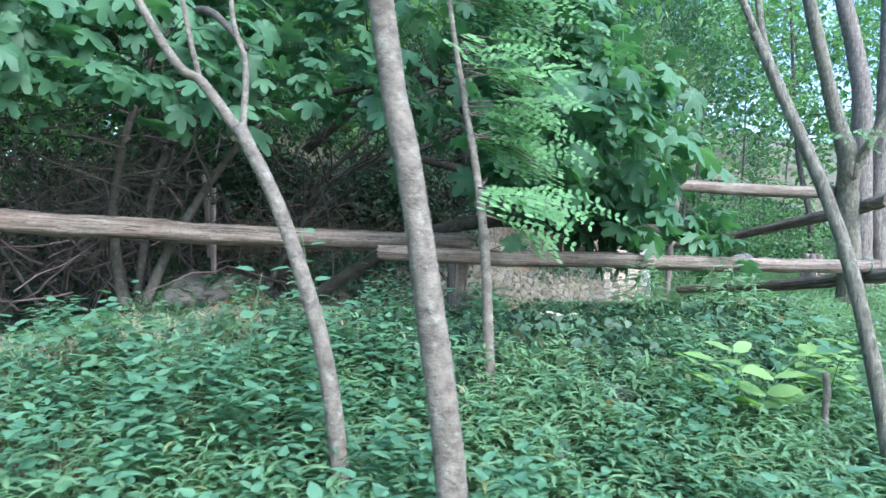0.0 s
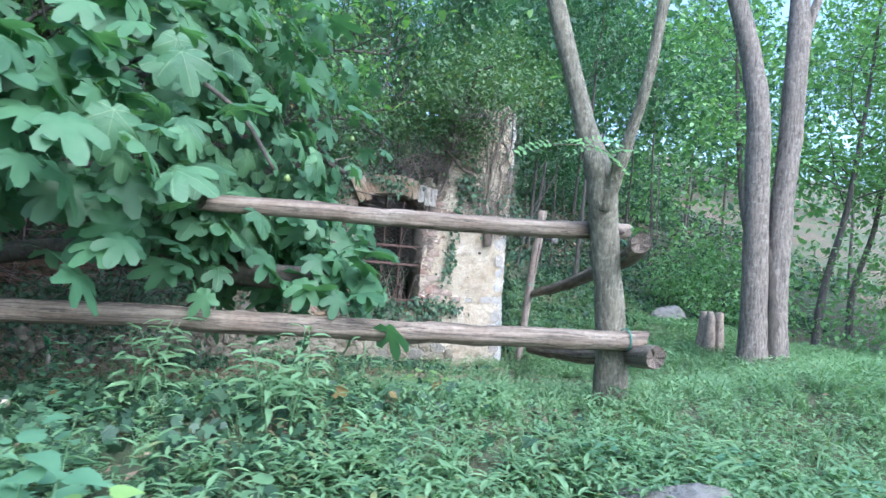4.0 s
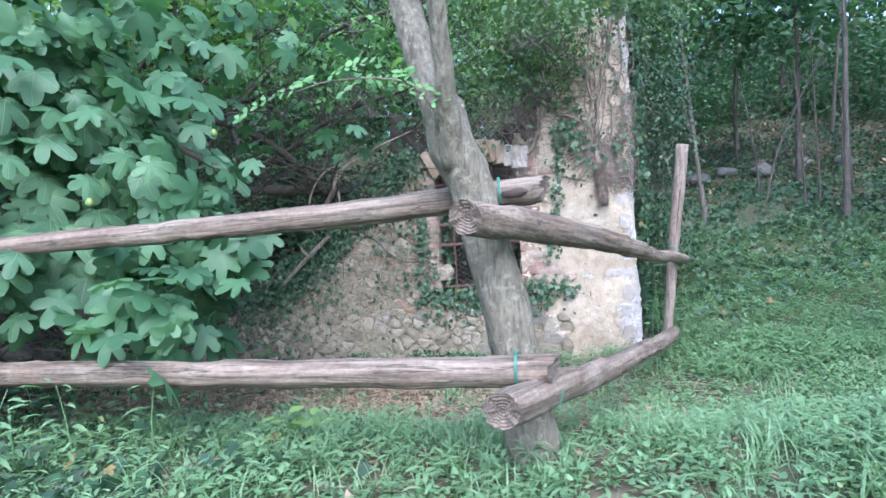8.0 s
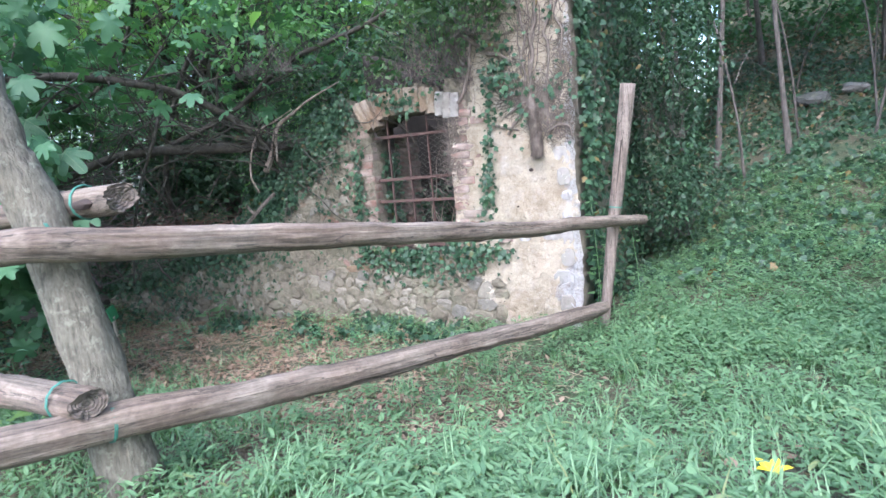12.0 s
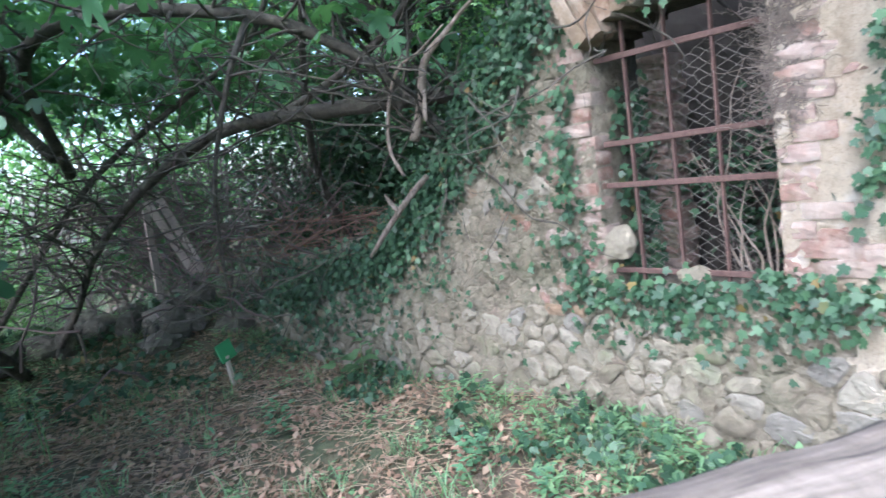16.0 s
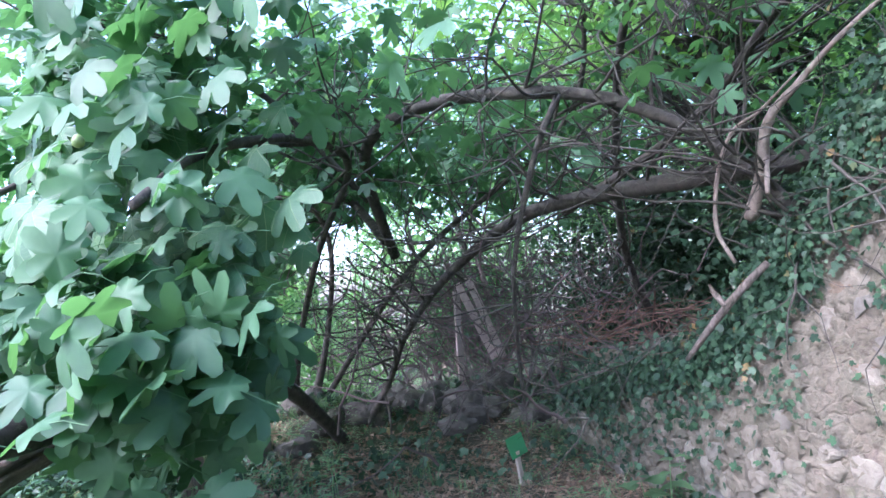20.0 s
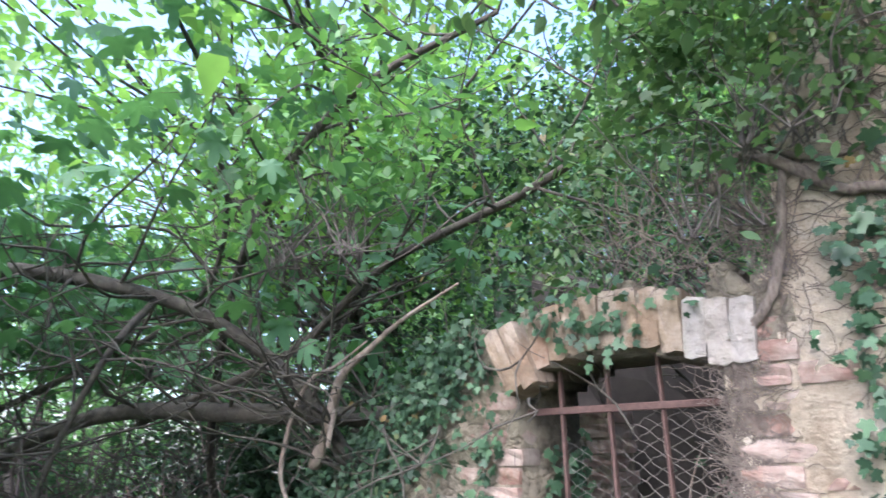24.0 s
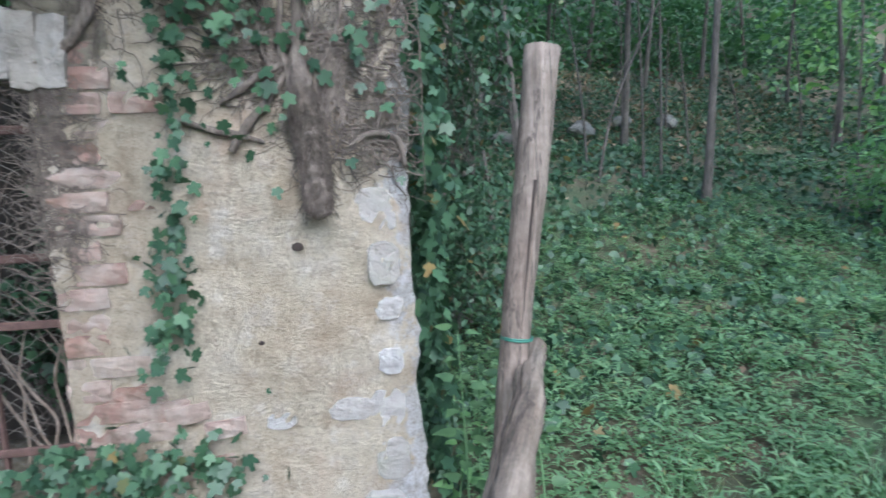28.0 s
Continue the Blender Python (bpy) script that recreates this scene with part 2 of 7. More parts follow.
def plaster_material():
    """Old lime plaster: cream, with sandy, ochre and grey areas, pitted and flaking."""
    m, nt, b = nodes_of("lime_plaster")
    w = coords(nt, world_space=True)
    big = noise_tex(nt, w, 2.6, 6, 0.62)
    mid = noise_tex(nt, w, 8.0, 8, 0.7)
    fine = noise_tex(nt, w, 45.0, 8, 0.78)
    flake = node(nt, "ShaderNodeTexVoronoi", Scale=11.0)
    nt.links.new(mix(nt, 0.12, w, nt.nodes[mid.node.name].outputs["Color"], "ADD"), flake.inputs["Vector"])
    col = ramp(nt, big, (0.3, (0.4, 0.33, 0.23)), (0.42, (0.52, 0.455, 0.335)), (0.55, (0.6, 0.55, 0.43)), (0.7, (0.47, 0.36, 0.255)))
    col = mix(nt, ramp(nt, mid, (0.52, (0, 0, 0)), (0.6, (0.6, 0.6, 0.6))), col, (0.6, 0.555, 0.47))
    col = mix(nt, ramp(nt, mid, (0.36, (0.55, 0.55, 0.55)), (0.45, (0, 0, 0))), col, (0.36, 0.29, 0.2))
    col = mix(nt, ramp(nt, flake.outputs["Distance"], (0.0, (0.3, 0.3, 0.3)), (0.12, (0, 0, 0))), col, (0.3, 0.25, 0.19))
    xyz = nt.nodes.new("ShaderNodeSeparateXYZ")
    nt.links.new(w, xyz.inputs[0])
    edge = nt.nodes.new("ShaderNodeMath")
    edge.operation = "MULTIPLY_ADD"
    nt.links.new(noise_tex(nt, w, 5.0, 7, 0.68), edge.inputs[0])
    edge.inputs[1].default_value = 0.75
    nt.links.new(xyz.outputs[0], edge.inputs[2])
    low = nt.nodes.new("ShaderNodeMapRange")
    for key, value in (("From Min", 0.62), ("From Max", 0.35), ("To Min", 0.0), ("To Max", 0.1)):
        low.inputs[key].default_value = value
    nt.links.new(xyz.outputs[2], low.inputs["Value"])
    worn = nt.nodes.new("ShaderNodeMath")
    nt.links.new(edge.outputs[0], worn.inputs[0])
    nt.links.new(low.outputs["Result"], worn.inputs[1])
    col = mix(nt, ramp(nt, worn.outputs[0], (0.3, (0, 0, 0)), (0.335, (0.9, 0.9, 0.9))), col, ramp(nt, fine, (0.35, (0.4, 0.39, 0.36)), (0.6, (0.62, 0.64, 0.66))))
    col = mix(nt, 0.4, col, ramp(nt, fine, (0.36, (0.35, 0.31, 0.26)), (0.45, (0.9, 0.89, 0.87)), (0.62, (1.12, 1.12, 1.12))), "MULTIPLY")
    stain = noise_tex(nt, w, 4.3, 7, 0.66)
    col = mix(nt, ramp(nt, stain, (0.52, (0, 0, 0)), (0.6, (0.42, 0.42, 0.42))), col, (0.36, 0.275, 0.185))
    col = mix(nt, ramp(nt, stain, (0.36, (0.7, 0.7, 0.7)), (0.43, (0, 0, 0))), col, (0.68, 0.65, 0.58))
    grit = noise_tex(nt, coords(nt, (1, 1, 1.5), world_space=True), 95.0, 6, 0.75)
    col = mix(nt, 0.75, col, ramp(nt, grit, (0.34, (0.55, 0.51, 0.45)), (0.44, (1.0, 0.99, 0.98)), (0.6, (1.12, 1.12, 1.12)), (0.7, (1.35, 1.35, 1.35))), "MULTIPLY")
    nt.links.new(col, b.inputs["Base Color"])
    b.inputs["Roughness"].default_value = 0.95
    add = nt.nodes.new("ShaderNodeMath")
    add.operation = "MULTIPLY_ADD"
    nt.links.new(mid, add.inputs[0])
    add.inputs[1].default_value = 2.6
    nt.links.new(fine, add.inputs[2])
    both = nt.nodes.new("ShaderNodeMath")
    nt.links.new(add.outputs[0], both.inputs[0])
    nt.links.new(grit, both.inputs[1])
    bump(nt, b, both.outputs[0], 1.0, 0.03)
    return m


def soil_material():
    m, nt, b = nodes_of("forest_soil")
    w = coords(nt, world_space=True)
    big = noise_tex(nt, w, 0.7, 6, 0.6)
    fine = noise_tex(nt, w, 14.0, 8, 0.75)
    soil = ramp(nt, fine, (0.3, (0.06, 0.042, 0.03)), (0.55, (0.15, 0.105, 0.075)), (0.75, (0.27, 0.2, 0.145)))
    green = ramp(nt, fine, (0.3, (0.02, 0.04, 0.018)), (0.7, (0.07, 0.12, 0.05)))
    col = mix(nt, ramp(nt, big, (0.4, (0.2, 0.2, 0.2)), (0.58, (0.85, 0.85, 0.85))), soil, green)
    nt.links.new(col, b.inputs["Base Color"])
    b.inputs["Roughness"].default_value = 0.97
    bump(nt, b, fine, 0.8, 0.03)
    return m


def plain_material(name, col, rough=0.8, metal=0.0, var=0.35, scale=30.0):
    m, nt, b = nodes_of(name)
    f = noise_tex(nt, coords(nt), scale, 7, 0.7)
    nt.links.new(mix(nt, var, col, ramp(nt, f, (0.3, tuple(c * 0.35 for c in col)), (0.7, tuple(min(1, c * 1.3) for c in col)))), b.inputs["Base Color"])
    b.inputs["Roughness"].default_value = rough
    b.inputs["Metallic"].default_value = metal
    bump(nt, b, f, 0.4, 0.004)
    return m


M_fig = leaf_material("fig_leaf", (0.046, 0.118, 0.065), (0.08, 0.19, 0.1), (0.125, 0.265, 0.132), 0.45, 0.5, gloss=0.4)
M_fig_part = leaf_material("fig_leaf_single", (0.052, 0.13, 0.072), (0.088, 0.2, 0.105), (0.135, 0.275, 0.138), 0.42, 0.5, by_object=True, veins=True, gloss=0.4)
M_robinia = leaf_material("pinnate_leaf", (0.09, 0.21, 0.08), (0.14, 0.3, 0.11), (0.2, 0.39, 0.15), 0.45, 0.5)
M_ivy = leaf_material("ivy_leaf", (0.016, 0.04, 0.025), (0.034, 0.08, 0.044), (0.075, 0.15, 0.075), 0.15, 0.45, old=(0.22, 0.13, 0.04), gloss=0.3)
M_bush = leaf_material("bush_leaf", (0.045, 0.1, 0.048), (0.092, 0.18, 0.08), (0.165, 0.265, 0.115), 0.4, 0.5, old=(0.24, 0.25, 0.07))
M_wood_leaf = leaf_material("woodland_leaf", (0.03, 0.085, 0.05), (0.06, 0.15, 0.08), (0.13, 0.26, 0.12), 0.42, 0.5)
M_herb = leaf_material("herb_leaf", (0.095, 0.19, 0.095), (0.15, 0.28, 0.14), (0.225, 0.37, 0.19), 0.38, 0.5, old=(0.26, 0.27, 0.11))
M_nettle = leaf_material("nettle_leaf", (0.07, 0.17, 0.1), (0.115, 0.25, 0.14), (0.17, 0.33, 0.185), 0.35, 0.55)
M_yellow_leaf = leaf_material("yellow_green_leaf", (0.19, 0.33, 0.1), (0.25, 0.41, 0.13), (0.32, 0.48, 0.17), 0.42, 0.5)
# Lighter version of the woodland leaf; sunlight is painted into its green.
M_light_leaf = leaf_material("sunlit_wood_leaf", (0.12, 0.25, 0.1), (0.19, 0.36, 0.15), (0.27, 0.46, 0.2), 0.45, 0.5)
M_canopy = leaf_material("canopy_leaf", (0.1, 0.22, 0.07), (0.16, 0.31, 0.1), (0.24, 0.4, 0.13), 0.55, 0.5)
M_litter = leaf_material("dry_leaf", (0.14, 0.09, 0.06), (0.25, 0.18, 0.125), (0.38, 0.3, 0.215), 0.15, 0.8)
M_soil = soil_material()
M_plaster = plaster_material()
M_mortar = rubble_material()
M_stone = stone_material("limestone", (0.18, 0.162, 0.12), (0.24, 0.222, 0.172), (0.31, 0.293, 0.24), (0.2, 0.196, 0.176))
M_grey_stone = stone_material("grey_rock", (0.12, 0.125, 0.12), (0.17, 0.175, 0.17), (0.22, 0.22, 0.215))
M_dark_stone = stone_material("mossy_dark_stone", (0.06, 0.06, 0.05), (0.09, 0.088, 0.075), (0.14, 0.135, 0.115))
M_limewash = stone_material("whitewashed_stone", (0.32, 0.3, 0.27), (0.37, 0.36, 0.345), (0.42, 0.418, 0.415))
M_brick = brick_material("old_brick")
M_warm_brick = brick_material("warm_brick", True)
M_bark = bark_material("locust_bark", (0.115, 0.108, 0.08), (0.275, 0.262, 0.2), (0.34, 0.35, 0.265), (12, 12, 2.6), depth=0.03)
M_bark_old = bark_material("old_tree_bark", (0.1, 0.088, 0.076), (0.29, 0.258, 0.222), (0.31, 0.315, 0.265), (9, 9, 1.6), depth=0.04)
M_bark_grey = bark_material("sapling_bark", (0.1, 0.086, 0.066), (0.225, 0.198, 0.155), (0.27, 0.265, 0.21), (5, 5, 7.0), depth=0.012)
M_bark_dark = bark_material("dark_bark", (0.03, 0.028, 0.024), (0.1, 0.09, 0.075))
M_bark_far = bark_material("woodland_bark", (0.05, 0.046, 0.04), (0.15, 0.135, 0.12))
M_fig_bark = bark_material("fig_bark", (0.028, 0.026, 0.02), (0.085, 0.078, 0.062), (0.1, 0.105, 0.075), (3, 3, 3))
M_root = bark_material("ivy_stem", (0.09, 0.075, 0.06), (0.24, 0.205, 0.17), None, (14, 14, 4), depth=0.02)
M_dead = bark_material("dead_branch", (0.15, 0.12, 0.095), (0.34, 0.29, 0.24), None, (4, 4, 2))
M_log = log_material("weathered_log", (0.085, 0.072, 0.056), (0.188, 0.159, 0.126), (0.31, 0.27, 0.218), 0)
M_post = log_material("weathered_post", (0.11, 0.093, 0.077), (0.19, 0.16, 0.134), (0.28, 0.24, 0.205), 2)
def end_material():
    """Sawn log end: growth rings, grey, with radial drying cracks."""
    m, nt, b = nodes_of("sawn_log_end")
    w = nt.nodes.new("ShaderNodeTexWave")
    w.wave_type, w.rings_direction = "RINGS", "X"
    w.inputs["Scale"].default_value = 30.0
    w.inputs["Distortion"].default_value = 6.0
    nt.links.new(coords(nt), w.inputs["Vector"])
    col = ramp(nt, w.outputs["Fac"], (0.2, (0.165, 0.136, 0.112)), (0.8, (0.185, 0.153, 0.127)))
    col = mix(nt, 0.7, col, ramp(nt, noise_tex(nt, coords(nt), 26.0, 7, 0.7), (0.35, (0.35, 0.33, 0.31)), (0.65, (1.05, 1.05, 1.05))), "MULTIPLY")
    nt.links.new(col, b.inputs["Base Color"])
    b.inputs["Roughness"].default_value = 0.9
    bump(nt, b, w.outputs["Fac"], 0.5, 0.006)
    return m


M_end = end_material()
# Near-black that stands in for shade inside the knot, split and plaster holes.
M_hollow = plain_material("recess_shade", (0.04, 0.03, 0.025), 0.95)
M_fruit = plain_material("green_fig", (0.16, 0.24, 0.07), 0.5, 0.0, 0.3)
M_dry_leaf = leaf_material("red_brown_leaf", (0.13, 0.08, 0.052), (0.24, 0.155, 0.105), (0.37, 0.265, 0.185), 0.12, 0.85)
M_straw = leaf_material("dry_straw", (0.22, 0.17, 0.11), (0.34, 0.27, 0.18), (0.46, 0.38, 0.27), 0.1, 0.85)
M_rust = plain_material("rusty_iron", (0.1, 0.062, 0.052), 0.8, 0.25, 0.6, 40)
M_green_wire = plain_material("green_coated_wire", (0.05, 0.19, 0.14), 0.55, 0.0, 0.3)
M_wire = plain_material("old_wire", (0.2, 0.19, 0.165), 0.7, 0.2, 0.4)
M_sign = plain_material("green_board", (0.05, 0.26, 0.1), 0.6, 0.0, 0.3, 12)
M_ink = plain_material("dark_lettering", (0.02, 0.09, 0.04), 0.7)
M_pale = plain_material("pale_timber", (0.52, 0.45, 0.36), 0.8, 0.0, 0.4, 18)
M_plank = plain_material("old_plank", (0.36, 0.3, 0.27), 0.85, 0.0, 0.5, 18)
M_petal = plain_material("yellow_petal", (0.75, 0.62, 0.02), 0.5, 0.0, 0.15)
# Near-black wall colour: the gloom inside the ruin is put into the material.
M_void = plain_material("interior_shade", (0.05, 0.045, 0.04), 0.95, 0.0, 0.5, 6)


# ---- geometry helpers ----
RNG = np.random.default_rng(7)


def obj(name, mesh, material, parent=None, label=""):
    ob = new(name, mesh)
    if material and not mesh.materials:
        mesh.materials.append(material)
    if parent:
        ob.parent = parent
    if label:
        ob["label"] = label
    return ob


def part(name, bm, material, parent, label="", smooth=False):
    """Links a bmesh as one mesh object under a thing or under a part."""
    me = bpy.data.meshes.new(name)
    bm.to_mesh(me)
    bm.free()
    if smooth:
        me.polygons.foreach_set("use_smooth", [True] * len(me.polygons))
    return obj(name, me, material, parent, label)


def thing(name, label, category, at=(0, 0, 0), group="", kind=""):
    ob = new(name)
    ob.location = at
    return tagged(ob, label, category, group, kind)


def raw_mesh(name, verts, tris, smooth=False):
    """A mesh from arrays of corners and triangles."""
    me = bpy.data.meshes.new(name)
    verts, tris = np.asarray(verts, np.float32), np.asarray(tris, np.int32)
    k = tris.shape[1]
    me.vertices.add(len(verts))
    me.vertices.foreach_set("co", verts.ravel())
    me.loops.add(tris.size)
    me.loops.foreach_set("vertex_index", tris.ravel())
    me.polygons.add(len(tris))
    me.polygons.foreach_set("loop_start", np.arange(0, tris.size, k, dtype=np.int32))
    if smooth:
        me.polygons.foreach_set("use_smooth", np.ones(len(tris), bool))
    me.update(calc_edges=True)
    return me


def polar_leaf(lobes, notch, n, centre, bend, ripple=0.0, rings=1):
    """A lobed leaf: lobes are (angle, reach, width) in degrees about a point on the midrib; the stalk joins at the origin."""
    th = np.radians(-90 + (np.arange(n) + 0.5) * 360 / n)
    reach = np.full(n, notch)
    for ang, rad, wid in lobes:
        for s in ((ang,) if ang == 90 else (ang, 180 - ang)):
            d = np.degrees(np.abs(np.angle(np.exp(1j * (th - np.radians(s))))))
            reach = np.maximum(reach, rad * np.clip(1 - (d / wid) ** 2.4, 0, 1) + notch * 0.2)
    reach = np.where(np.abs(th + np.pi / 2) < np.radians(14), 0.62 * reach, reach)
    pts, dist, turn = [[[0, centre]]], [[0.0]], [[0.0]]
    for q in range(1, rings + 1):
        r = reach * q / rings
        pts.append(np.stack([r * np.cos(th), centre + r * np.sin(th)], 1))
        dist.append(r)
        turn.append(np.sin(5 * th) * q / rings)
    pts, dist, turn = np.concatenate(pts), np.concatenate(dist), np.concatenate(turn)
    z = -bend * dist ** 2 + 0.1 * np.abs(pts[:, 0]) + ripple * turn * dist
    k = np.arange(n)
    tris = [np.stack([np.zeros(n, int), 1 + k, 1 + (k + 1) % n], 1)]
    for q in range(1, rings):
        a, b_ = 1 + (q - 1) * n + k, 1 + (q - 1) * n + (k + 1) % n
        tris += [np.stack([a, a + n, b_ + n], 1), np.stack([a, b_ + n, b_], 1)]
    return np.column_stack([pts, z]), np.concatenate(tris)


LEAF_FIG = polar_leaf([(90, 0.62, 32), (36, 0.54, 30), (-16, 0.41, 31)], 0.31, 44, 0.28, 0.75, 0.09, 2)
LEAF_FIG3 = polar_leaf([(90, 0.56, 44), (28, 0.46, 42)], 0.4, 36, 0.28, 0.6, 0.06, 2)
LEAF_FIG_FAR = polar_leaf([(90, 0.62, 32), (36, 0.54, 30), (-16, 0.41, 31)], 0.31, 30, 0.28, 0.75, 0.09)
LEAF_IVY = polar_leaf([(90, 0.6, 42), (20, 0.44, 36), (-38, 0.33, 32)], 0.31, 16, 0.3, 0.15)
LEAF_LANCE = (np.array([(0, 0, 0), (0.12, 0.3, 0.03), (0, 0.35, -0.02), (-0.12, 0.3, 0.03), (0.09, 0.68, -0.05), (0, 0.7, -0.1), (-0.09, 0.68, -0.05), (0, 1, -0.28)], float), np.array([(0, 1, 2), (0, 2, 3), (1, 4, 2), (2, 4, 5), (2, 5, 6), (3, 2, 6), (5, 4, 7), (5, 7, 6)]))
LEAF_OVAL = (np.array([(0, 0, 0), (0.2, 0.2, 0.03), (0.27, 0.5, 0.02), (0.16, 0.8, -0.03), (0, 1, -0.12), (-0.16, 0.8, -0.03), (-0.27, 0.5, 0.02), (-0.2, 0.2, 0.03), (0, 0.5, -0.02)], float), np.array([(8, 0, 1), (8, 1, 2), (8, 2, 3), (8, 3, 4), (8, 4, 5), (8, 5, 6), (8, 6, 7), (8, 7, 0)]))
LEAF_SPADE = (np.array([(0, 0, 0), (0.24, 0.02, 0.03), (0.32, 0.28, 0.02), (0.18, 0.65, -0.04), (0, 1, -0.22), (-0.18, 0.65, -0.04), (-0.32, 0.28, 0.02), (-0.24, 0.02, 0.03), (0, 0.35, -0.03)], float), np.array([(8, 0, 1), (8, 1, 2), (8, 2, 3), (8, 3, 4), (8, 4, 5), (8, 5, 6), (8, 6, 7), (8, 7, 0)]))
LEAF_SIMPLE = (np.array([(0, 0, 0), (0.3, 0.45, 0.05), (0, 1, -0.12), (-0.3, 0.45, 0.05)], float), np.array([(0, 1, 2), (0, 2, 3)]))
BLADE = (np.array([(-0.013, 0, 0), (0.013, 0, 0), (0.017, 0.5, 0.02), (-0.017, 0.5, 0.02), (0, 1, -0.2)], float), np.array([(0, 1, 2), (0, 2, 3), (3, 2, 4)]))


def frames(n, tip, normal):
    """Turns for n leaves from wanted tip directions and normals (arrays n x 3)."""
    y = tip / (np.linalg.norm(tip, axis=1, keepdims=True) + 1e-9)
    z = normal - (normal * y).sum(1, keepdims=True) * y
    z /= np.linalg.norm(z, axis=1, keepdims=True) + 1e-9
    x = np.cross(y, z)
    return np.stack([x, y, z], 2)


def spread(leaf, pos, turns, sizes):
    """Corners and triangles of copies of a leaf."""
    lv, lt = leaf
    v = np.einsum("nij,kj->nki", turns, lv) * np.asarray(sizes)[:, None, None] + pos[:, None, :]
    t = lt[None] + (np.arange(len(pos)) * len(lv))[:, None, None]
    return v.reshape(-1, 3), t.reshape(-1, 3)


def join(pieces):
    vs, ts, n = [], [], 0
    for v, t in pieces:
        vs.append(v)
        ts.append(t + n)
        n += len(v)
    return np.concatenate(vs), np.concatenate(ts)


def rand_unit(n, rng=RNG):
    v = rng.normal(size=(n, 3))
    return v / np.linalg.norm(v, axis=1, keepdims=True)


def leaves(pos, size, leaf=LEAF_SIMPLE, droop=0.3, flat=0.7, out=None, rng=RNG):
    """Leaves at the given places: tips point outwards and droop, faces look up and outwards."""
    n = len(pos)
    tip = rand_unit(n, rng)
    if out is not None:
        tip = tip * 0.8 + out
    tip[:, 2] = tip[:, 2] * 0.5 - droop
    nor = rand_unit(n, rng) * (1 - flat)
    nor[:, 2] += flat
    if out is not None:
        nor += 0.5 * out
    sizes = size * rng.uniform(0.6, 1.25, n)
    return spread(leaf, pos, frames(n, tip, nor), sizes)


def smooth_line(points, n):
    """Catmull-Rom through points (x, y, z, r), n steps a span."""
    p = np.array(points, float)
    p = np.vstack([2 * p[0] - p[1], p, 2 * p[-1] - p[-2]])
    out = []
    for i in range(1, len(p) - 2):
        for k in range(n):
            t = k / n
            a, b_, c, d = p[i - 1], p[i], p[i + 1], p[i + 2]
            out.append(0.5 * (2 * b_ + (c - a) * t + (2 * a - 5 * b_ + 4 * c - d) * t * t + (3 * b_ - a - 3 * c + d) * t ** 3))
    out.append(p[-2])
    return np.array(out)


def tube(points, sides=8, n=4, rough=0.06, lumps=0.0, seed=0, caps=True):
    """A limb through points (x, y, z, radius) as arrays of corners and triangles, knotty by rough."""
    line = smooth_line(points, n) if n > 1 else np.array(points, float)
    rng = np.random.default_rng(seed + 11)
    c, r = line[:, :3], np.maximum(line[:, 3], 0.0008)
    d = np.gradient(c, axis=0)
    d /= np.linalg.norm(d, axis=1, keepdims=True) + 1e-9
    ref = np.array([0.31, 0.2, 0.93]) if abs(d[:, 2]).mean() < 0.8 else np.array([0.95, 0.2, 0.1])
    u = np.cross(d, ref)
    u /= np.linalg.norm(u, axis=1, keepdims=True) + 1e-9
    w = np.cross(d, u)
    ang = np.linspace(0, 2 * np.pi, sides, endpoint=False)
    m = len(line)
    rr = r[:, None] * (1 + rough * rng.normal(size=(m, sides)))
    if lumps:
        rr *= 1 + lumps * np.sin(np.arange(m) * 0.9 + rng.uniform(0, 6))[:, None] * np.cos(ang + rng.uniform(0, 6))[None]
    v = c[:, None] + rr[:, :, None] * (np.cos(ang)[None, :, None] * u[:, None] + np.sin(ang)[None, :, None] * w[:, None])
    i, j = np.meshgrid(np.arange(m - 1), np.arange(sides), indexing="ij")
    a, b_ = i * sides + j, i * sides + (j + 1) % sides
    t = np.concatenate([np.stack([a, b_, b_ + sides], -1).reshape(-1, 3), np.stack([a, b_ + sides, a + sides], -1).reshape(-1, 3)])
    v = v.reshape(-1, 3)
    if caps:
        e = len(v)
        v = np.vstack([v, c[0], c[-1]])
        k = np.arange(sides)
        t = np.concatenate([t, np.stack([np.full(sides, e), (k + 1) % sides, k], 1), np.stack([np.full(sides, e + 1), (m - 1) * sides + k, (m - 1) * sides + (k + 1) % sides], 1)])
    return v, t


def limb(name, points, material, parent, label="", **kw):
    return obj(name, raw_mesh(name, *tube(points, **kw), smooth=True), material, parent, label)


def twig_path(start, way, length, r, steps=6, wander=0.35, droop=0.0, rng=RNG):
    p, d, out = np.array(start, float), np.array(way, float), []
    d /= np.linalg.norm(d)
    for k in range(steps + 1):
        out.append((*p, r * (1 - 0.8 * k / steps)))
        d = d + rng.normal(size=3) * wander * 0.5 + np.array([0, 0, -droop])
        d /= np.linalg.norm(d)
        p = p + d * length / steps
    return out


# ---- the lie of the land ----
def smoothstep(a, b_, x):
    t = np.clip((x - a) / (b_ - a), 0, 1)
    return t * t * (3 - 2 * t)


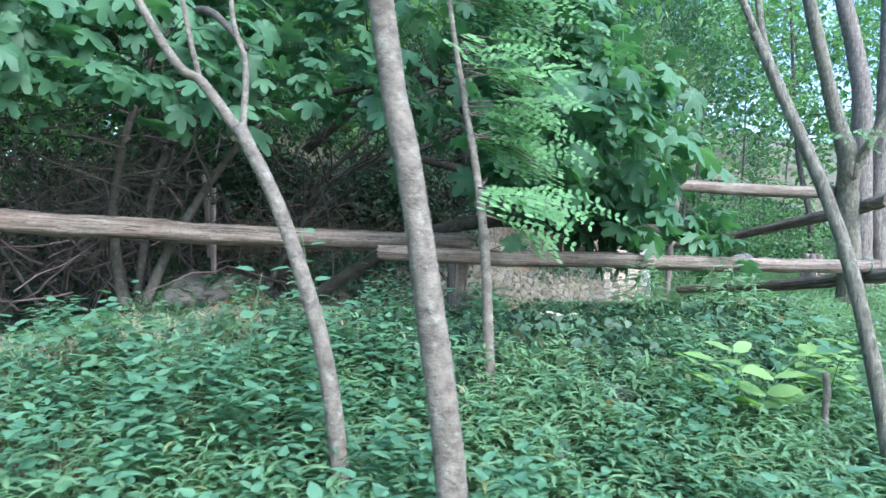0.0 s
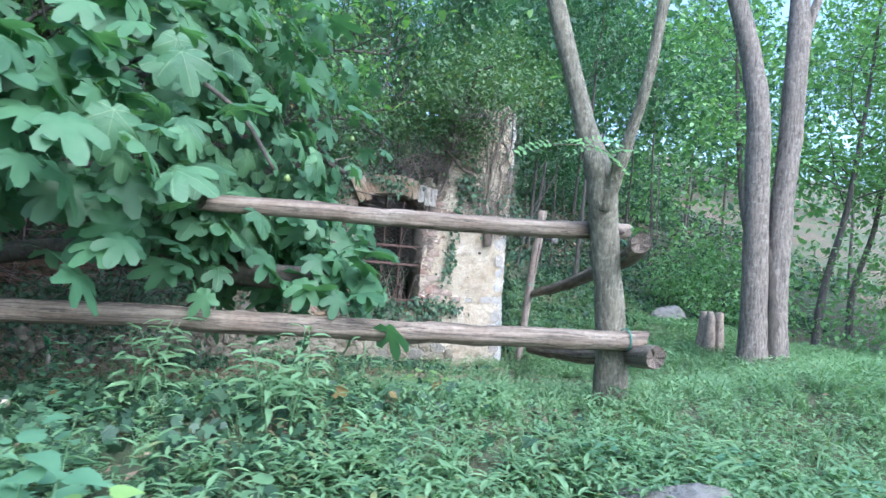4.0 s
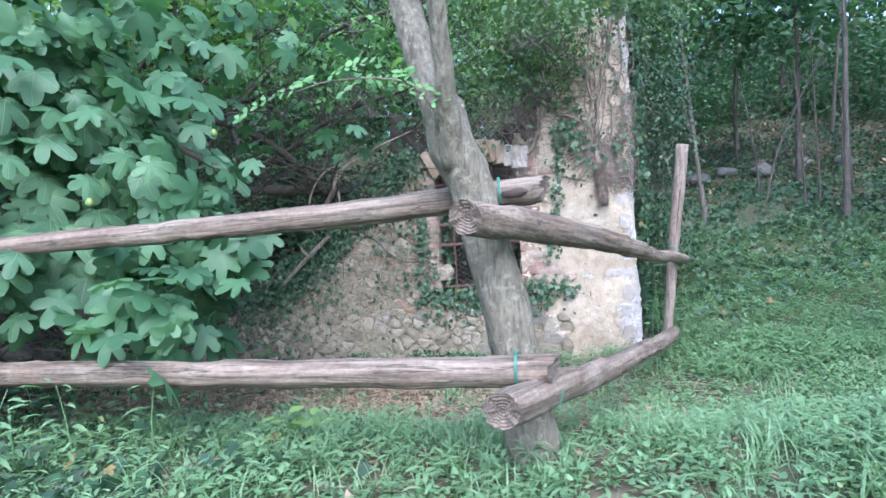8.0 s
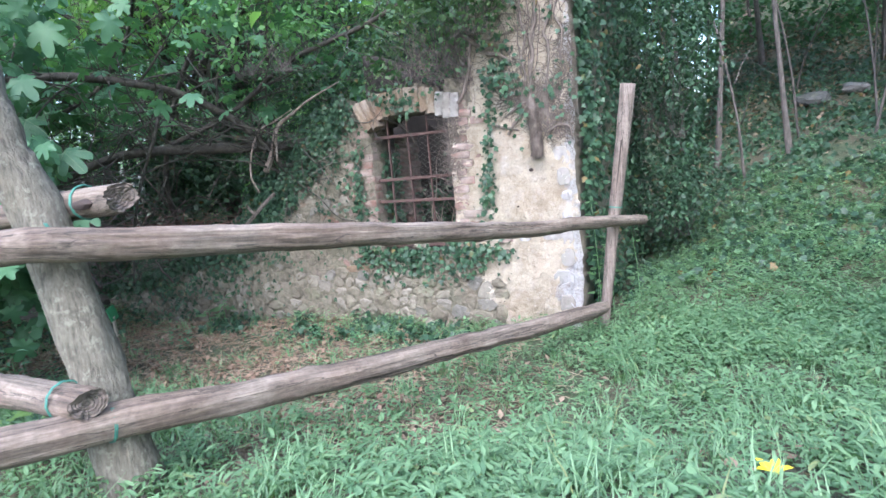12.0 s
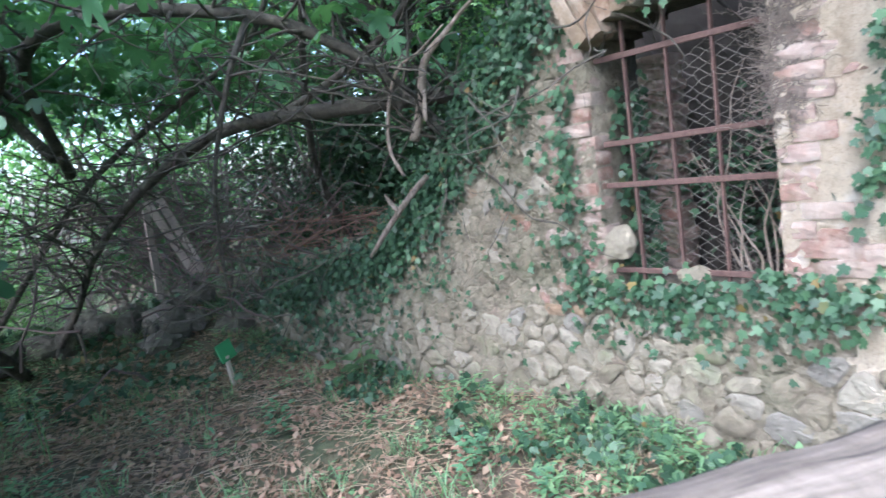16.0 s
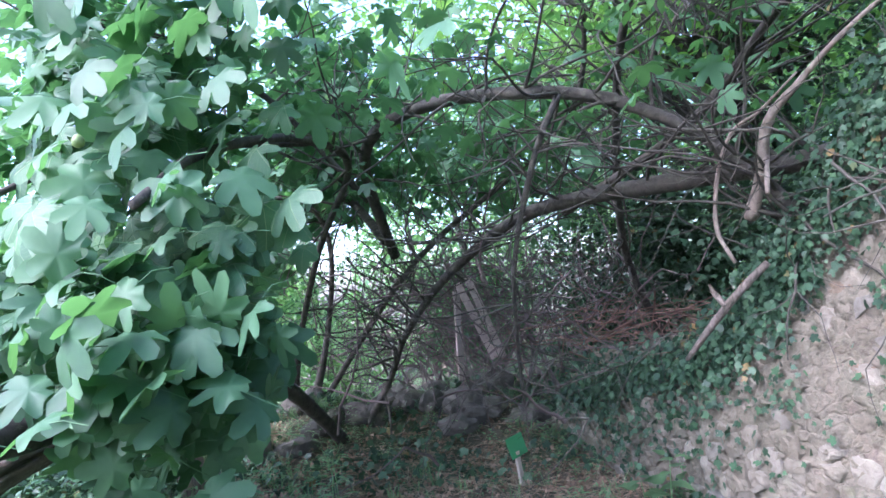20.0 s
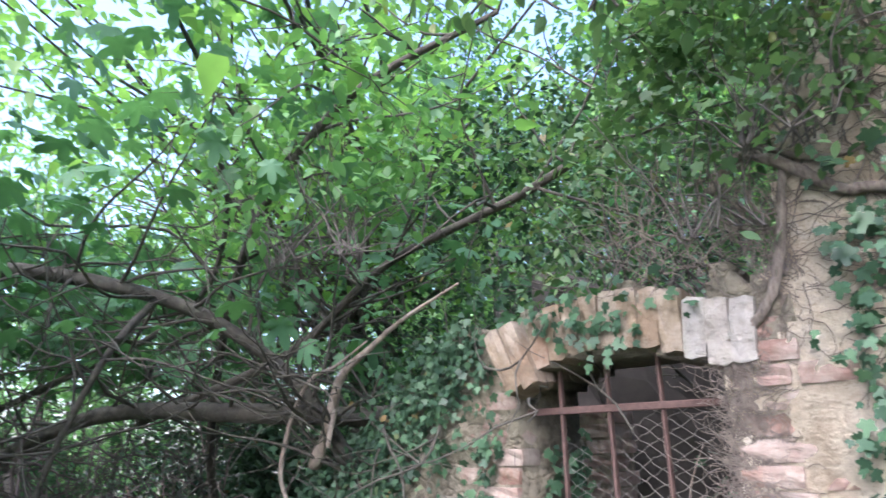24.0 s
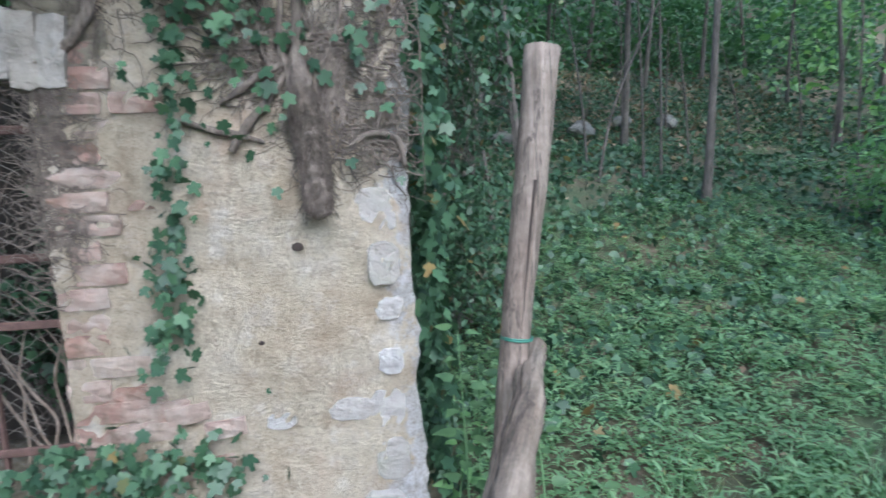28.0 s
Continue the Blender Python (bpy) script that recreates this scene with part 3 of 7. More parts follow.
def land(x, y):
    """Height of the ground: low by the ruin, a bank along the fence, a slope up behind and to the right, falling to the left front."""
    x, y = np.asarray(x, float), np.asarray(y, float)
    z = -0.02 + 0.02 * np.clip(x + 3, -6, 0) + 0.13 * np.clip(x, 0, 3)
    z = z + 0.42 * np.exp(-((y + 3.7) / 1.3) ** 2) * smoothstep(4.5, 1.2, x) * smoothstep(-9.5, -6.5, x)
    z = z + (0.06 * np.clip(y + 0.2, 0, 40) + 0.13 * np.clip(y - 2, 0, 40) + 0.16 * np.clip(y - 8, 0, 40)) * smoothstep(0.1, 1.2, x)
    z = z + 0.55 * np.clip(y - 3.2, 0, 5) * smoothstep(0.8, -0.8, x) * smoothstep(-11.5, -7.0, x)
    z = z - 0.05 * np.clip(x - 3, 0, 10) * smoothstep(8, 2, y)
    z = z - 0.12 * np.clip(-x - 7.0, 0, 25) * smoothstep(4, -1, y)
    z = z - (0.12 + 0.035 * np.clip(-x, 0, 7)) * smoothstep(-4.6, -7.0, y) * smoothstep(2, -2, x)
    z = z + 0.42 * np.exp(-((x + 6.05) / 0.75) ** 2) * smoothstep(-3.0, -2.1, y) * smoothstep(0.1, -0.6, y)
    z = z + 0.5 * smoothstep(0.25, 0.7, y) * smoothstep(-6.5, -5.5, x) * smoothstep(-2.4, -3.2, x)
    z = z + 0.03 * np.sin(2.1 * x + 0.7) * np.cos(1.7 * y) + 0.018 * np.sin(5.3 * x) * np.sin(4.7 * y + 1)
    return z


def land_points(n, x0, x1, y0, y1, keep=None, rng=RNG):
    x, y = rng.uniform(x0, x1, n), rng.uniform(y0, y1, n)
    if keep is not None:
        k = rng.uniform(size=n) < keep(x, y)
        x, y = x[k], y[k]
    return np.stack([x, y, land(x, y)], 1)


def blotch(x, y, s=1.0, ph=0.0):
    """Cheap uneven pattern from 0 to 1."""
    return 0.5 + 0.5 * np.sin(1.9 * s * x + 1.3 * np.sin(1.1 * s * y + ph)) * np.cos(1.6 * s * y + 1.7 * np.sin(0.8 * s * x + ph))


near = np.arange(-9, 5.01, 0.14)
far = np.geomspace(0.2, 900, 34)
gx = np.concatenate([(-9 - far)[::-1], near, 5 + far])
neary = np.arange(-9, 7.01, 0.14)
gy = np.concatenate([(-9 - far)[::-1], neary, 7 + far])
GX, GY = np.meshgrid(gx, gy)
gv = np.stack([GX.ravel(), GY.ravel(), land(np.clip(GX, -60, 60), np.clip(GY, -60, 70)).ravel() + 0.012 * np.random.default_rng(3).normal(size=GX.size)], 1)
nxg = len(gx)
a_ = (np.arange(len(gy) - 1)[:, None] * nxg + np.arange(nxg - 1)[None]).ravel()
ground = obj("ground", raw_mesh("ground", gv, np.stack([a_, a_ + 1, a_ + 1 + nxg, a_ + nxg], 1), smooth=True), M_soil)
tagged(ground, "brown leaf-strewn soil sloping up behind the ruin", "ground", kind="structure")


# ---- the ruin: front wall with a barred window ----
def wall_top(x):
    return np.interp(x, [-5.6, -5.4, -5.2, -4.8, -4.26, -3.5, -2.95, -2.6, -2.13, -1.93, -0.86, -0.80, -0.4, 0.1], [-0.2, 0.1, 0.3, 0.6, 0.68, 0.82, 1.27, 1.58, 1.93, 1.96, 2.0, 2.75, 3.0, 3.1])


WIN = (-1.84, -1.066, 0.55)


def arch_z(x):
    u = (x + 1.453) / 0.39
    return 1.84 - 0.1 * u * u


def wall_face(x, z):
    """How far the front stands out towards the path."""
    x, z = np.asarray(x, float), np.asarray(z, float)
    f = 0.10 * smoothstep(0.7, -0.1, z) + 0.14 * smoothstep(-2.2, -2.9, x) * smoothstep(1.3, 0.5, z)
    f = f + 0.014 * np.sin(7 * x + 2 * np.sin(5 * z)) * np.cos(6 * z + 1) + 0.008 * np.sin(19 * x + 3 * z) * np.sin(17 * z)
    return f


def wall_mesh():
    dx = 0.027
    xs = np.arange(-6.0, 0.001, dx)
    xs = np.sort(np.concatenate([xs, [WIN[0], WIN[1], 0.0]]))
    zs = np.arange(-0.6, 3.15, dx)
    X, Z = np.meshgrid(xs, zs)
    jag = 0.06 * np.sin(17 * X) + 0.04 * np.sin(41 * X + 1)
    cx, cz = (X[:-1, :-1] + X[1:, 1:]) / 2, (Z[:-1, :-1] + Z[1:, 1:]) / 2
    inside = cz < wall_top(cx) + jag[:-1, :-1]
    hole = (cx > WIN[0]) & (cx < WIN[1]) & (cz > WIN[2]) & (cz < arch_z(cx))
    keep = inside & ~hole
    rng = np.random.default_rng(5)
    yf = -wall_face(X, Z) + rng.normal(size=X.shape) * (0.004 + 0.006 * ((X < -2.15) | (Z < 0.42))) + 0.006 * np.sin(31 * X + 9 * np.sin(23 * Z)) * np.sin(29 * Z + 7 * np.sin(19 * X))
    X = X - smoothstep(-0.16, 0.0, X) * (0.014 + 0.009 * np.sin(11 * Z + 2 * np.sin(7 * Z)) + 0.006 * np.sin(37 * Z + 3 * np.sin(13 * Z)))
    yf = yf + 0.03 * smoothstep(-0.05, 0.0, X)
    n = X.size
    front = np.stack([X, yf, Z], -1).reshape(-1, 3)
    back = np.stack([X, np.full_like(X, 0.45), Z], -1).reshape(-1, 3)
    idx = np.arange(n).reshape(X.shape)
    a, b_, c, d = idx[:-1, :-1], idx[:-1, 1:], idx[1:, 1:], idx[1:, :-1]
    faces = [np.stack([a, b_, c, d], -1)[keep], np.stack([d, c, b_, a], -1)[keep] + n]
    pad = np.pad(keep, 1)
    for (di, dj, p, q) in ((0, -1, d, a), (0, 1, b_, c), (-1, 0, a, b_), (1, 0, c, d)):
        nb = pad[1 + di:pad.shape[0] - 1 + di, 1 + dj:pad.shape[1] - 1 + dj]
        e = keep & ~nb
        faces.append(np.stack([q[e], p[e], p[e] + n, q[e] + n], -1))
    f = np.concatenate(faces)
    me = raw_mesh("wall_front", np.concatenate([front, back]), f)
    me.materials.append(M_plaster)
    me.materials.append(M_mortar)
    v = np.concatenate([front, back])
    cen = v[f].mean(1)
    bound = -0.62 + 0.2 * np.sin(4.1 * cen[:, 2]) + 0.08 * np.sin(13 * cen[:, 2] + 2)
    low = cen[:, 2] < 0.46 - 0.75 * smoothstep(-0.95, -0.5, cen[:, 0]) + 0.05 * np.sin(9 * cen[:, 0]) + 0.04 * np.sin(23 * cen[:, 0] + 7 * cen[:, 2])
    rubble = (cen[:, 0] < bound - 0.5) | low | (cen[:, 1] > 0.12)
    me.polygons.foreach_set("material_index", rubble.astype(np.int32))
    return me


wall_front = obj("wall_front", wall_mesh(), None)
tagged(wall_front, "ruined rubble-stone wall with cream lime plaster and a barred window", "wall", kind="structure")

side = bmesh.new()
bmesh.ops.create_grid(side, x_segments=30, y_segments=40, size=0.5)
for v in side.verts:
    yy, zz = (v.co.x + 0.5) * 4.0 + 0.45, (v.co.y + 0.5) * 3.6 - 0.6
    v.co = Vector((0.0 - 0.02 * math.sin(9 * yy) + random.gauss(0, 0.008), yy, zz - 0.25 * max(0, yy - 2)))
bmesh.ops.solidify(side, geom=side.faces[:], thickness=0.4)
wall_side = part("wall_side", side, M_mortar, None)
tagged(wall_side, "rubble side wall of the ruin overgrown with ivy", "wall", kind="structure")
# Inner walls take near-black M_void, so the window interior stays dark.
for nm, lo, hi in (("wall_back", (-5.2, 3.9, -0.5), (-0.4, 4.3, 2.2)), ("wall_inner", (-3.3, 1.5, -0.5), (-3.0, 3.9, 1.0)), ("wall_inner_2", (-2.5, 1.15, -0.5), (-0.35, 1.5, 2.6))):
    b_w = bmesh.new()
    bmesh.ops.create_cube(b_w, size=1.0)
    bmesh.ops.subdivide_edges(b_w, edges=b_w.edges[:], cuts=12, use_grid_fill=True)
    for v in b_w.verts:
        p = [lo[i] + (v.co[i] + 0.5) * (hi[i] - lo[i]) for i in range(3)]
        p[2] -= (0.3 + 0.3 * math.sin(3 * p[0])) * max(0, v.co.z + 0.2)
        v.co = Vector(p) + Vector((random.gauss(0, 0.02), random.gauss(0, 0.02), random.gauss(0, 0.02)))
    tagged(part(nm, b_w, M_void, None), "broken wall inside the ruin, near-black to stand in for shade", "wall", kind="structure")


BRICKS = []
for i in range(4):
    bm_ = bmesh.new()
    bmesh.ops.create_cube(bm_, size=1.0)
    bmesh.ops.subdivide_edges(bm_, edges=bm_.edges[:], cuts=2, use_grid_fill=True)
    rb_ = random.Random(i)
    for v in bm_.verts:
        edge = sum(abs(c) > 0.49 for c in v.co)
        worn = (1.0, 1.0, 0.985, 0.95)[edge] - (rb_.uniform(0.0, 0.035) if edge > 1 else 0)
        v.co = v.co * worn + Vector((rb_.uniform(-0.01, 0.01), rb_.uniform(-0.03, 0.03), rb_.uniform(-0.018, 0.018)))
    me_ = bpy.data.meshes.new("brick")
    bm_.to_mesh(me_)
    bm_.free()
    me_.materials.append(M_brick)
    BRICKS.append(me_)
LIME = []
for me_ in BRICKS:
    me_ = me_.copy()
    me_.materials.clear()
    me_.materials.append(M_limewash)
    LIME.append(me_)
WARM = []
for me_ in BRICKS:
    me_ = me_.copy()
    me_.materials.clear()
    me_.materials.append(M_warm_brick)
    WARM.append(me_)


def piece(name, me, m, parent):
    ob = new(name, me)
    ob.parent = parent
    ob.matrix_basis = m
    return ob


# ---- window ironwork ----
grille = thing("window_grille", "rusty iron window grille with flat bars and torn wire mesh", "window grille", (-1.453, 0.09, 0.55))


def bar(name, a, b_, w, d):
    bm = bmesh.new()
    bmesh.ops.create_cube(bm, size=1.0)
    a, b_ = Vector(a), Vector(b_)
    along = (b_ - a)
    m = Matrix.Translation((a + b_) / 2 - grille.location) @ along.to_track_quat("Z", "Y").to_matrix().to_4x4() @ Matrix.Diagonal((w, d, along.length, 1))
    bmesh.ops.transform(bm, matrix=m, verts=bm.verts[:])
    bmesh.ops.bevel(bm, geom=bm.edges[:], offset=0.003, segments=1, affect="EDGES")
    return part(name, bm, M_rust, grille)


for bx in (-1.7, -1.505, -1.31):
    bar("upright_bar", (bx, 0.085, 0.42), (bx + 0.006, 0.085, arch_z(bx) + 0.04), 0.024, 0.012)
for bz, tilt in ((1.65, 0.0), (1.272, 0.004), (1.073, -0.004), (0.67, 0.0)):
    bar("cross_bar", (-1.9, 0.073, bz - tilt), (-1.02, 0.073, bz + tilt), 0.012, 0.026)
net = []
rn = np.random.default_rng(21)
for k in range(-26, 30):
    for s in (-1, 1):
        pts = []
        for q in range(34):
            x = -1.735 + q * 0.0195
            z = 0.72 + k * 0.047 + s * (x + 1.45) * 0.62
            torn = x > -1.2 and z < 1.0
            if x < -1.08 and 0.6 < z < arch_z(x) - 0.22 + 0.08 * math.sin(9 * x) and not torn:
                pts.append((x + rn.normal() * 0.003, 0.115 + 0.012 * math.sin(6 * x + 4 * z) + rn.normal() * 0.003, z + 0.012 * math.sin(7 * x) + rn.normal() * 0.003, 0.0013))
        if len(pts) > 1:
            net.append(tube(pts, sides=3, n=1, rough=0, caps=False))
obj("wire_mesh", raw_mesh("wire_mesh", *join([(v - np.array(grille.location), t) for v, t in net])), M_wire, grille, "torn diamond wire mesh")

# ---- fence: logs lashed to leaning posts ----
def log_thing(name, a, b_, ra, rb, label, seed, sag=0.02, bow=0.0, group="log fence rails"):
    """A barkless log from a to b, knotty and slightly crooked, with a drying crack along it and hewn ends."""
    a, b_ = np.array(a, float), np.array(b_, float)
    L = np.linalg.norm(b_ - a)
    q = Vector(b_ - a).to_track_quat("X", "Z")
    rng = np.random.default_rng(seed)
    m, sides = int(L / 0.06) + 2, 40
    s = np.linspace(0, L, m)
    wob = np.cumsum(rng.normal(size=(m, 2)), axis=0)
    wob = wob - np.linspace(0, 1, m)[:, None] * wob[-1]
    wob *= 0.0028
    ang = np.linspace(0, 2 * np.pi, sides, endpoint=False)
    base = np.interp(s, [0, L], [ra, rb])
    flute = 1 + 0.05 * np.sin(2 * ang[None] + 1.5 * np.sin(s[:, None] * 0.8) + seed) + 0.025 * np.sin(5 * ang[None] + s[:, None])
    rr = base[:, None] * (flute + 0.015 * rng.normal(size=(m, sides)))
    for _ in range(int(3 + L * 1.5)):
        c, ca = rng.uniform(0.3, L - 0.3), rng.uniform(0, 6.28)
        d = np.angle(np.exp(1j * (ang - ca)))
        rr += 0.14 * base[:, None] * np.exp(-((s[:, None] - c) / 0.05) ** 2 - (d[None] / 0.35) ** 2)
    crack = 8 + 3 * (seed % 4)
    for cr, (u0, u1) in ((crack, (0.04, 0.72)), ((crack + 16) % sides, (0.35, 0.97)), ((crack + 29) % sides, (0.1, 0.95))):
        on = smoothstep(u0 * L, u0 * L + 0.3, s) * smoothstep(u1 * L, u1 * L - 0.3, s)
        rr[:, cr] *= 1 - 0.42 * on
    rr[0] *= 0.93
    rr[-1] *= 0.9
    y = wob[:, :1] - bow * (9.48 * (s / L) * (1 - s / L) ** 3)[:, None] + rr * np.cos(ang)[None]
    z = wob[:, 1:] - sag * np.sin(np.pi * s / L)[:, None] + rr * np.sin(ang)[None]
    xx = np.repeat(s[:, None], sides, 1)
    for row, way in ((0, 1), (-1, -1)):
        xx[row] += rng.normal(size=sides) * 0.007 + way * 0.022 * np.cos(ang - rng.uniform(0, 6.28))
    v = np.stack([xx, y, z], -1).reshape(-1, 3)
    i, j = np.meshgrid(np.arange(m - 1), np.arange(sides), indexing="ij")
    p, r = i * sides + j, i * sides + (j + 1) % sides
    t = np.concatenate([np.stack([p, r, r + sides], -1).reshape(-1, 3), np.stack([p, r + sides, p + sides], -1).reshape(-1, 3)])
    e = len(v)
    v = np.vstack([v, (0.02, 0, 0), (L - 0.02, 0, 0)])
    k = np.arange(sides)
    t = np.concatenate([t, np.stack([np.full(sides, e), (k + 1) % sides, k], 1), np.stack([np.full(sides, e + 1), (m - 1) * sides + k, (m - 1) * sides + (k + 1) % sides], 1)])
    ns = len(t) - 2 * sides
    ob = thing(name, label, "fence rail", group=group)
    ob.matrix_basis = Matrix.Translation(a) @ q.to_matrix().to_4x4()
    stem = obj("log", raw_mesh("log", v, t[:ns, ::-1], smooth=True), M_log, ob)
    for lo, row in ((ns, 0), (ns + sides, m - 1)):
        ring = v[row * sides:(row + 1) * sides]
        mid = v[e if row == 0 else e + 1]
        inner = mid + (ring - mid) * 0.55 + rng.normal(size=ring.shape) * np.array([0.006, 0, 0])
        ev = np.vstack([ring, inner, mid])
        rim = np.concatenate([np.stack([k, (k + 1) % sides, sides + (k + 1) % sides], 1), np.stack([k, sides + (k + 1) % sides, sides + k], 1), np.stack([np.full(sides, 2 * sides), sides + k, sides + (k + 1) % sides], 1)])
        obj("cut_end", raw_mesh("cut_end", ev, rim[:, ::-1] if row else rim), M_end, stem, "cracked grey end grain")
    return ob


log_thing("fence_rail", (-3.3, -3.45, 1.325), (-0.83, -3.34, 1.42), 0.044, 0.056, "upper weathered log rail lashed to a leaning locust tree", 1)
log_thing("fence_rail", (-5.2, -3.28, 0.795), (-0.83, -3.58, 0.778), 0.05, 0.06, "lower weathered log rail with a big knot", 2)
log_thing("fence_rail", (-1.08, -3.805, 1.335), (0.452, 0.24, 0.803), 0.058, 0.041, "thick grey log rail running towards the ruin's corner", 3, bow=0.1)
log_thing("fence_rail", (-1.0, -3.89, 0.727), (0.2, -0.34, 0.235), 0.062, 0.05, "low grey log rail sloping down to a thin post", 4)
log_thing("fence_rail", (-8.6, -2.2, 0.95), (-4.3, -2.7, 0.86), 0.075, 0.065, "dark weathered log rail under the fig tree", 5)


# Flattened solid lump; its near-black colour paints the shade of a hollow.
hollow = bmesh.new()
bmesh.ops.create_icosphere(hollow, subdivisions=2, radius=1.0)
for v in hollow.verts:
    v.co = Vector((v.co.x * 0.055, v.co.y * 0.02, v.co.z * 0.018)) * (1 + 0.25 * noise.noise(v.co * 2))
kh = part("knot_hole", hollow, M_hollow, bpy.data.objects["log"], "dark hollow knot")
kh.location = (2.36, -0.055, -0.008)


def post_thing(name, a, b_, ra, rb, label, mat, seed):
    a, b_ = np.array(a, float), np.array(b_, float)
    rng = np.random.default_rng(seed)
    pts = []
    for k in range(7):
        u = k / 6
        p = a + (b_ - a) * u - a
        pts.append((p[0] + rng.normal() * 0.0025, p[1] + rng.normal() * 0.0025, p[2], ra + (rb - ra) * u))
    ob = obj(name, raw_mesh(name, *tube(pts, sides=14, n=4, rough=0.03, lumps=0.015, seed=seed), smooth=True), mat)
    ob.location = a
    return tagged(ob, label, "fence post")


thin_post = post_thing("fence_post", (0.14, -0.16, -0.15), (0.405, -0.03, 1.84), 0.036, 0.056, "slender split pale wooden post at the ruin's corner", M_post, 3)
post_thing("fence_post", (-4.47, -2.9, -0.1), (-4.47, -2.88, 0.78), 0.075, 0.07, "short round wooden post under the log rail", M_post, 4)
limb("split", [(0.265 * u, 0.13 * u - (0.036 + 0.02 * u) * 0.97, 1.99 * u, 0.0035 + 0.003 * math.sin(9 * u)) for u in (0.4, 0.48, 0.56, 0.64, 0.72, 0.8)], M_hollow, thin_post, "dark drying split", n=3, sides=5)
post_thing("garden_stake", (-3.89, -5.24, float(land(-3.89, -5.24)) - 0.1), (-3.88, -5.22, 0.41), 0.012, 0.013, "thin cut stick standing in the grass", M_bark_grey, 5)


def lashing(at, axis, r, label="green wire lashing round a log"):
    """Two turns of wire round a log."""
    pts = []
    q = Vector(axis).to_track_quat("Z", "Y").to_matrix()
    for k in range(25):
        t = k / 24 * 4 * math.pi
        p = q @ Vector((r * math.cos(t), r * math.sin(t), 0.012 * (k / 24 - 0.5)))
        pts.append((*p, 0.0028))
    ob = obj("wire_lashing", raw_mesh("wire_lashing", *tube(pts, sides=5, n=1, rough=0)), M_green_wire)
    ob.location = at
    return tagged(ob, label, "wire", "wire lashings")


lashing((-1.0, -3.348, 1.413), (2.47, 0.11, 0.095), 0.061)
lashing((-0.96, -3.571, 0.776), (1, -0.07, 0), 0.065)
lashing((-1.02, -3.5, 1.295), (0.4, 1, -0.13), 0.068)
lashing((-0.868, -3.5, 0.673), (0.34, 1, -0.14), 0.067)
lashing((0.287, -0.088, 0.95), (0.265, 0.13, 1.99), 0.05)


# ---- trees by the path ----
def simple_tree(name, label, limbs, material, at, category="tree", pinnate=(), sides=12):
    root = thing(name, label, category, at)
    o = np.array([*at, 0])
    for k, (nm, pts) in enumerate(limbs):
        limb(nm, [tuple(np.array(p) - o) for p in pts], material, root, n=6, sides=sides, rough=0.03 if sides < 14 else 0.05, lumps=0.05, seed=k + len(label))
    return root


def at_land(x, y, dz=-0.12):
    return float(land(x, y)) + dz


P1 = simple_tree("leaning_locust_tree", "leaning forked locust tree with lichened bark used as a fence post", [
    ("trunk", [(-0.9, -3.4, 0.15, 0.12), (-0.96, -3.44, 0.75, 0.092), (-1.08, -3.46, 1.35, 0.085), (-1.15, -3.51, 1.6, 0.086), (-1.2, -3.5, 1.78, 0.075), (-1.255, -3.47, 1.95, 0.063), (-1.33, -3.44, 2.2, 0.056), (-1.64, -3.36, 3.2, 0.05), (-1.9, -3.3, 4.3, 0.045)]),
    ("stem", [(-1.15, -3.53, 1.52, 0.05), (-1.145, -3.62, 1.7, 0.04), (-1.14, -3.685, 1.84, 0.033), (-1.14, -3.75, 2.0, 0.03), (-1.13, -3.83, 2.25, 0.029), (-1.08, -3.93, 3.2, 0.033), (-1.02, -4.0, 4.4, 0.03)]),
], M_bark, (-0.9, -3.4, 0.2), sides=14)
simple_tree("young_tree", "young tree trunk with smooth grey-brown bark", [
    ("trunk", [(-5.76, -5.72, -0.2, 0.038), (-5.78, -5.64, 0.42, 0.035), (-5.83, -5.5, 1.0, 0.033), (-5.9, -5.4, 1.5, 0.032), (-6.1, -5.3, 3.0, 0.03), (-6.2, -5.1, 4.8, 0.016)])],
    M_bark_grey, (-5.76, -5.72, 0.0))
simple_tree("forked_sapling", "thin forked sapling with smooth pale bark in the ivy", [
    ("trunk", [(-5.84, -5.05, 0.0, 0.03), (-5.9, -4.95, 0.5, 0.027), (-6.02, -4.8, 0.95, 0.025), (-6.15, -4.62, 1.27, 0.024)]),
    ("stem", [(-6.15, -4.62, 1.25, 0.021), (-6.27, -4.55, 1.42, 0.018), (-6.4, -4.5, 1.55, 0.016), (-6.8, -4.35, 2.3, 0.01)]),
    ("stem", [(-6.14, -4.62, 1.23, 0.012), (-6.13, -4.56, 1.5, 0.011), (-6.18, -4.5, 1.75, 0.009), (-6.2, -4.4, 2.6, 0.004)]),
    ("stem", [(-6.27, -4.55, 1.4, 0.01), (-6.33, -4.53, 1.65, 0.009), (-6.4, -4.5, 2.1, 0.005)])], M_bark_grey, (-5.84, -5.05, 0.1))
SAP_MID = simple_tree("locust_sapling", "slim locust sapling with bright green feathery leaves", [
    ("trunk", [(-5.06, -4.52, 0.15, 0.027), (-5.06, -4.42, 0.8, 0.022), (-5.06, -4.3, 1.2, 0.019), (-5.1, -4.2, 1.6, 0.016), (-5.15, -4.1, 2.1, 0.011), (-5.2, -4.0, 3.0, 0.005)])],
    M_bark_grey, (-5.06, -4.52, 0.2))
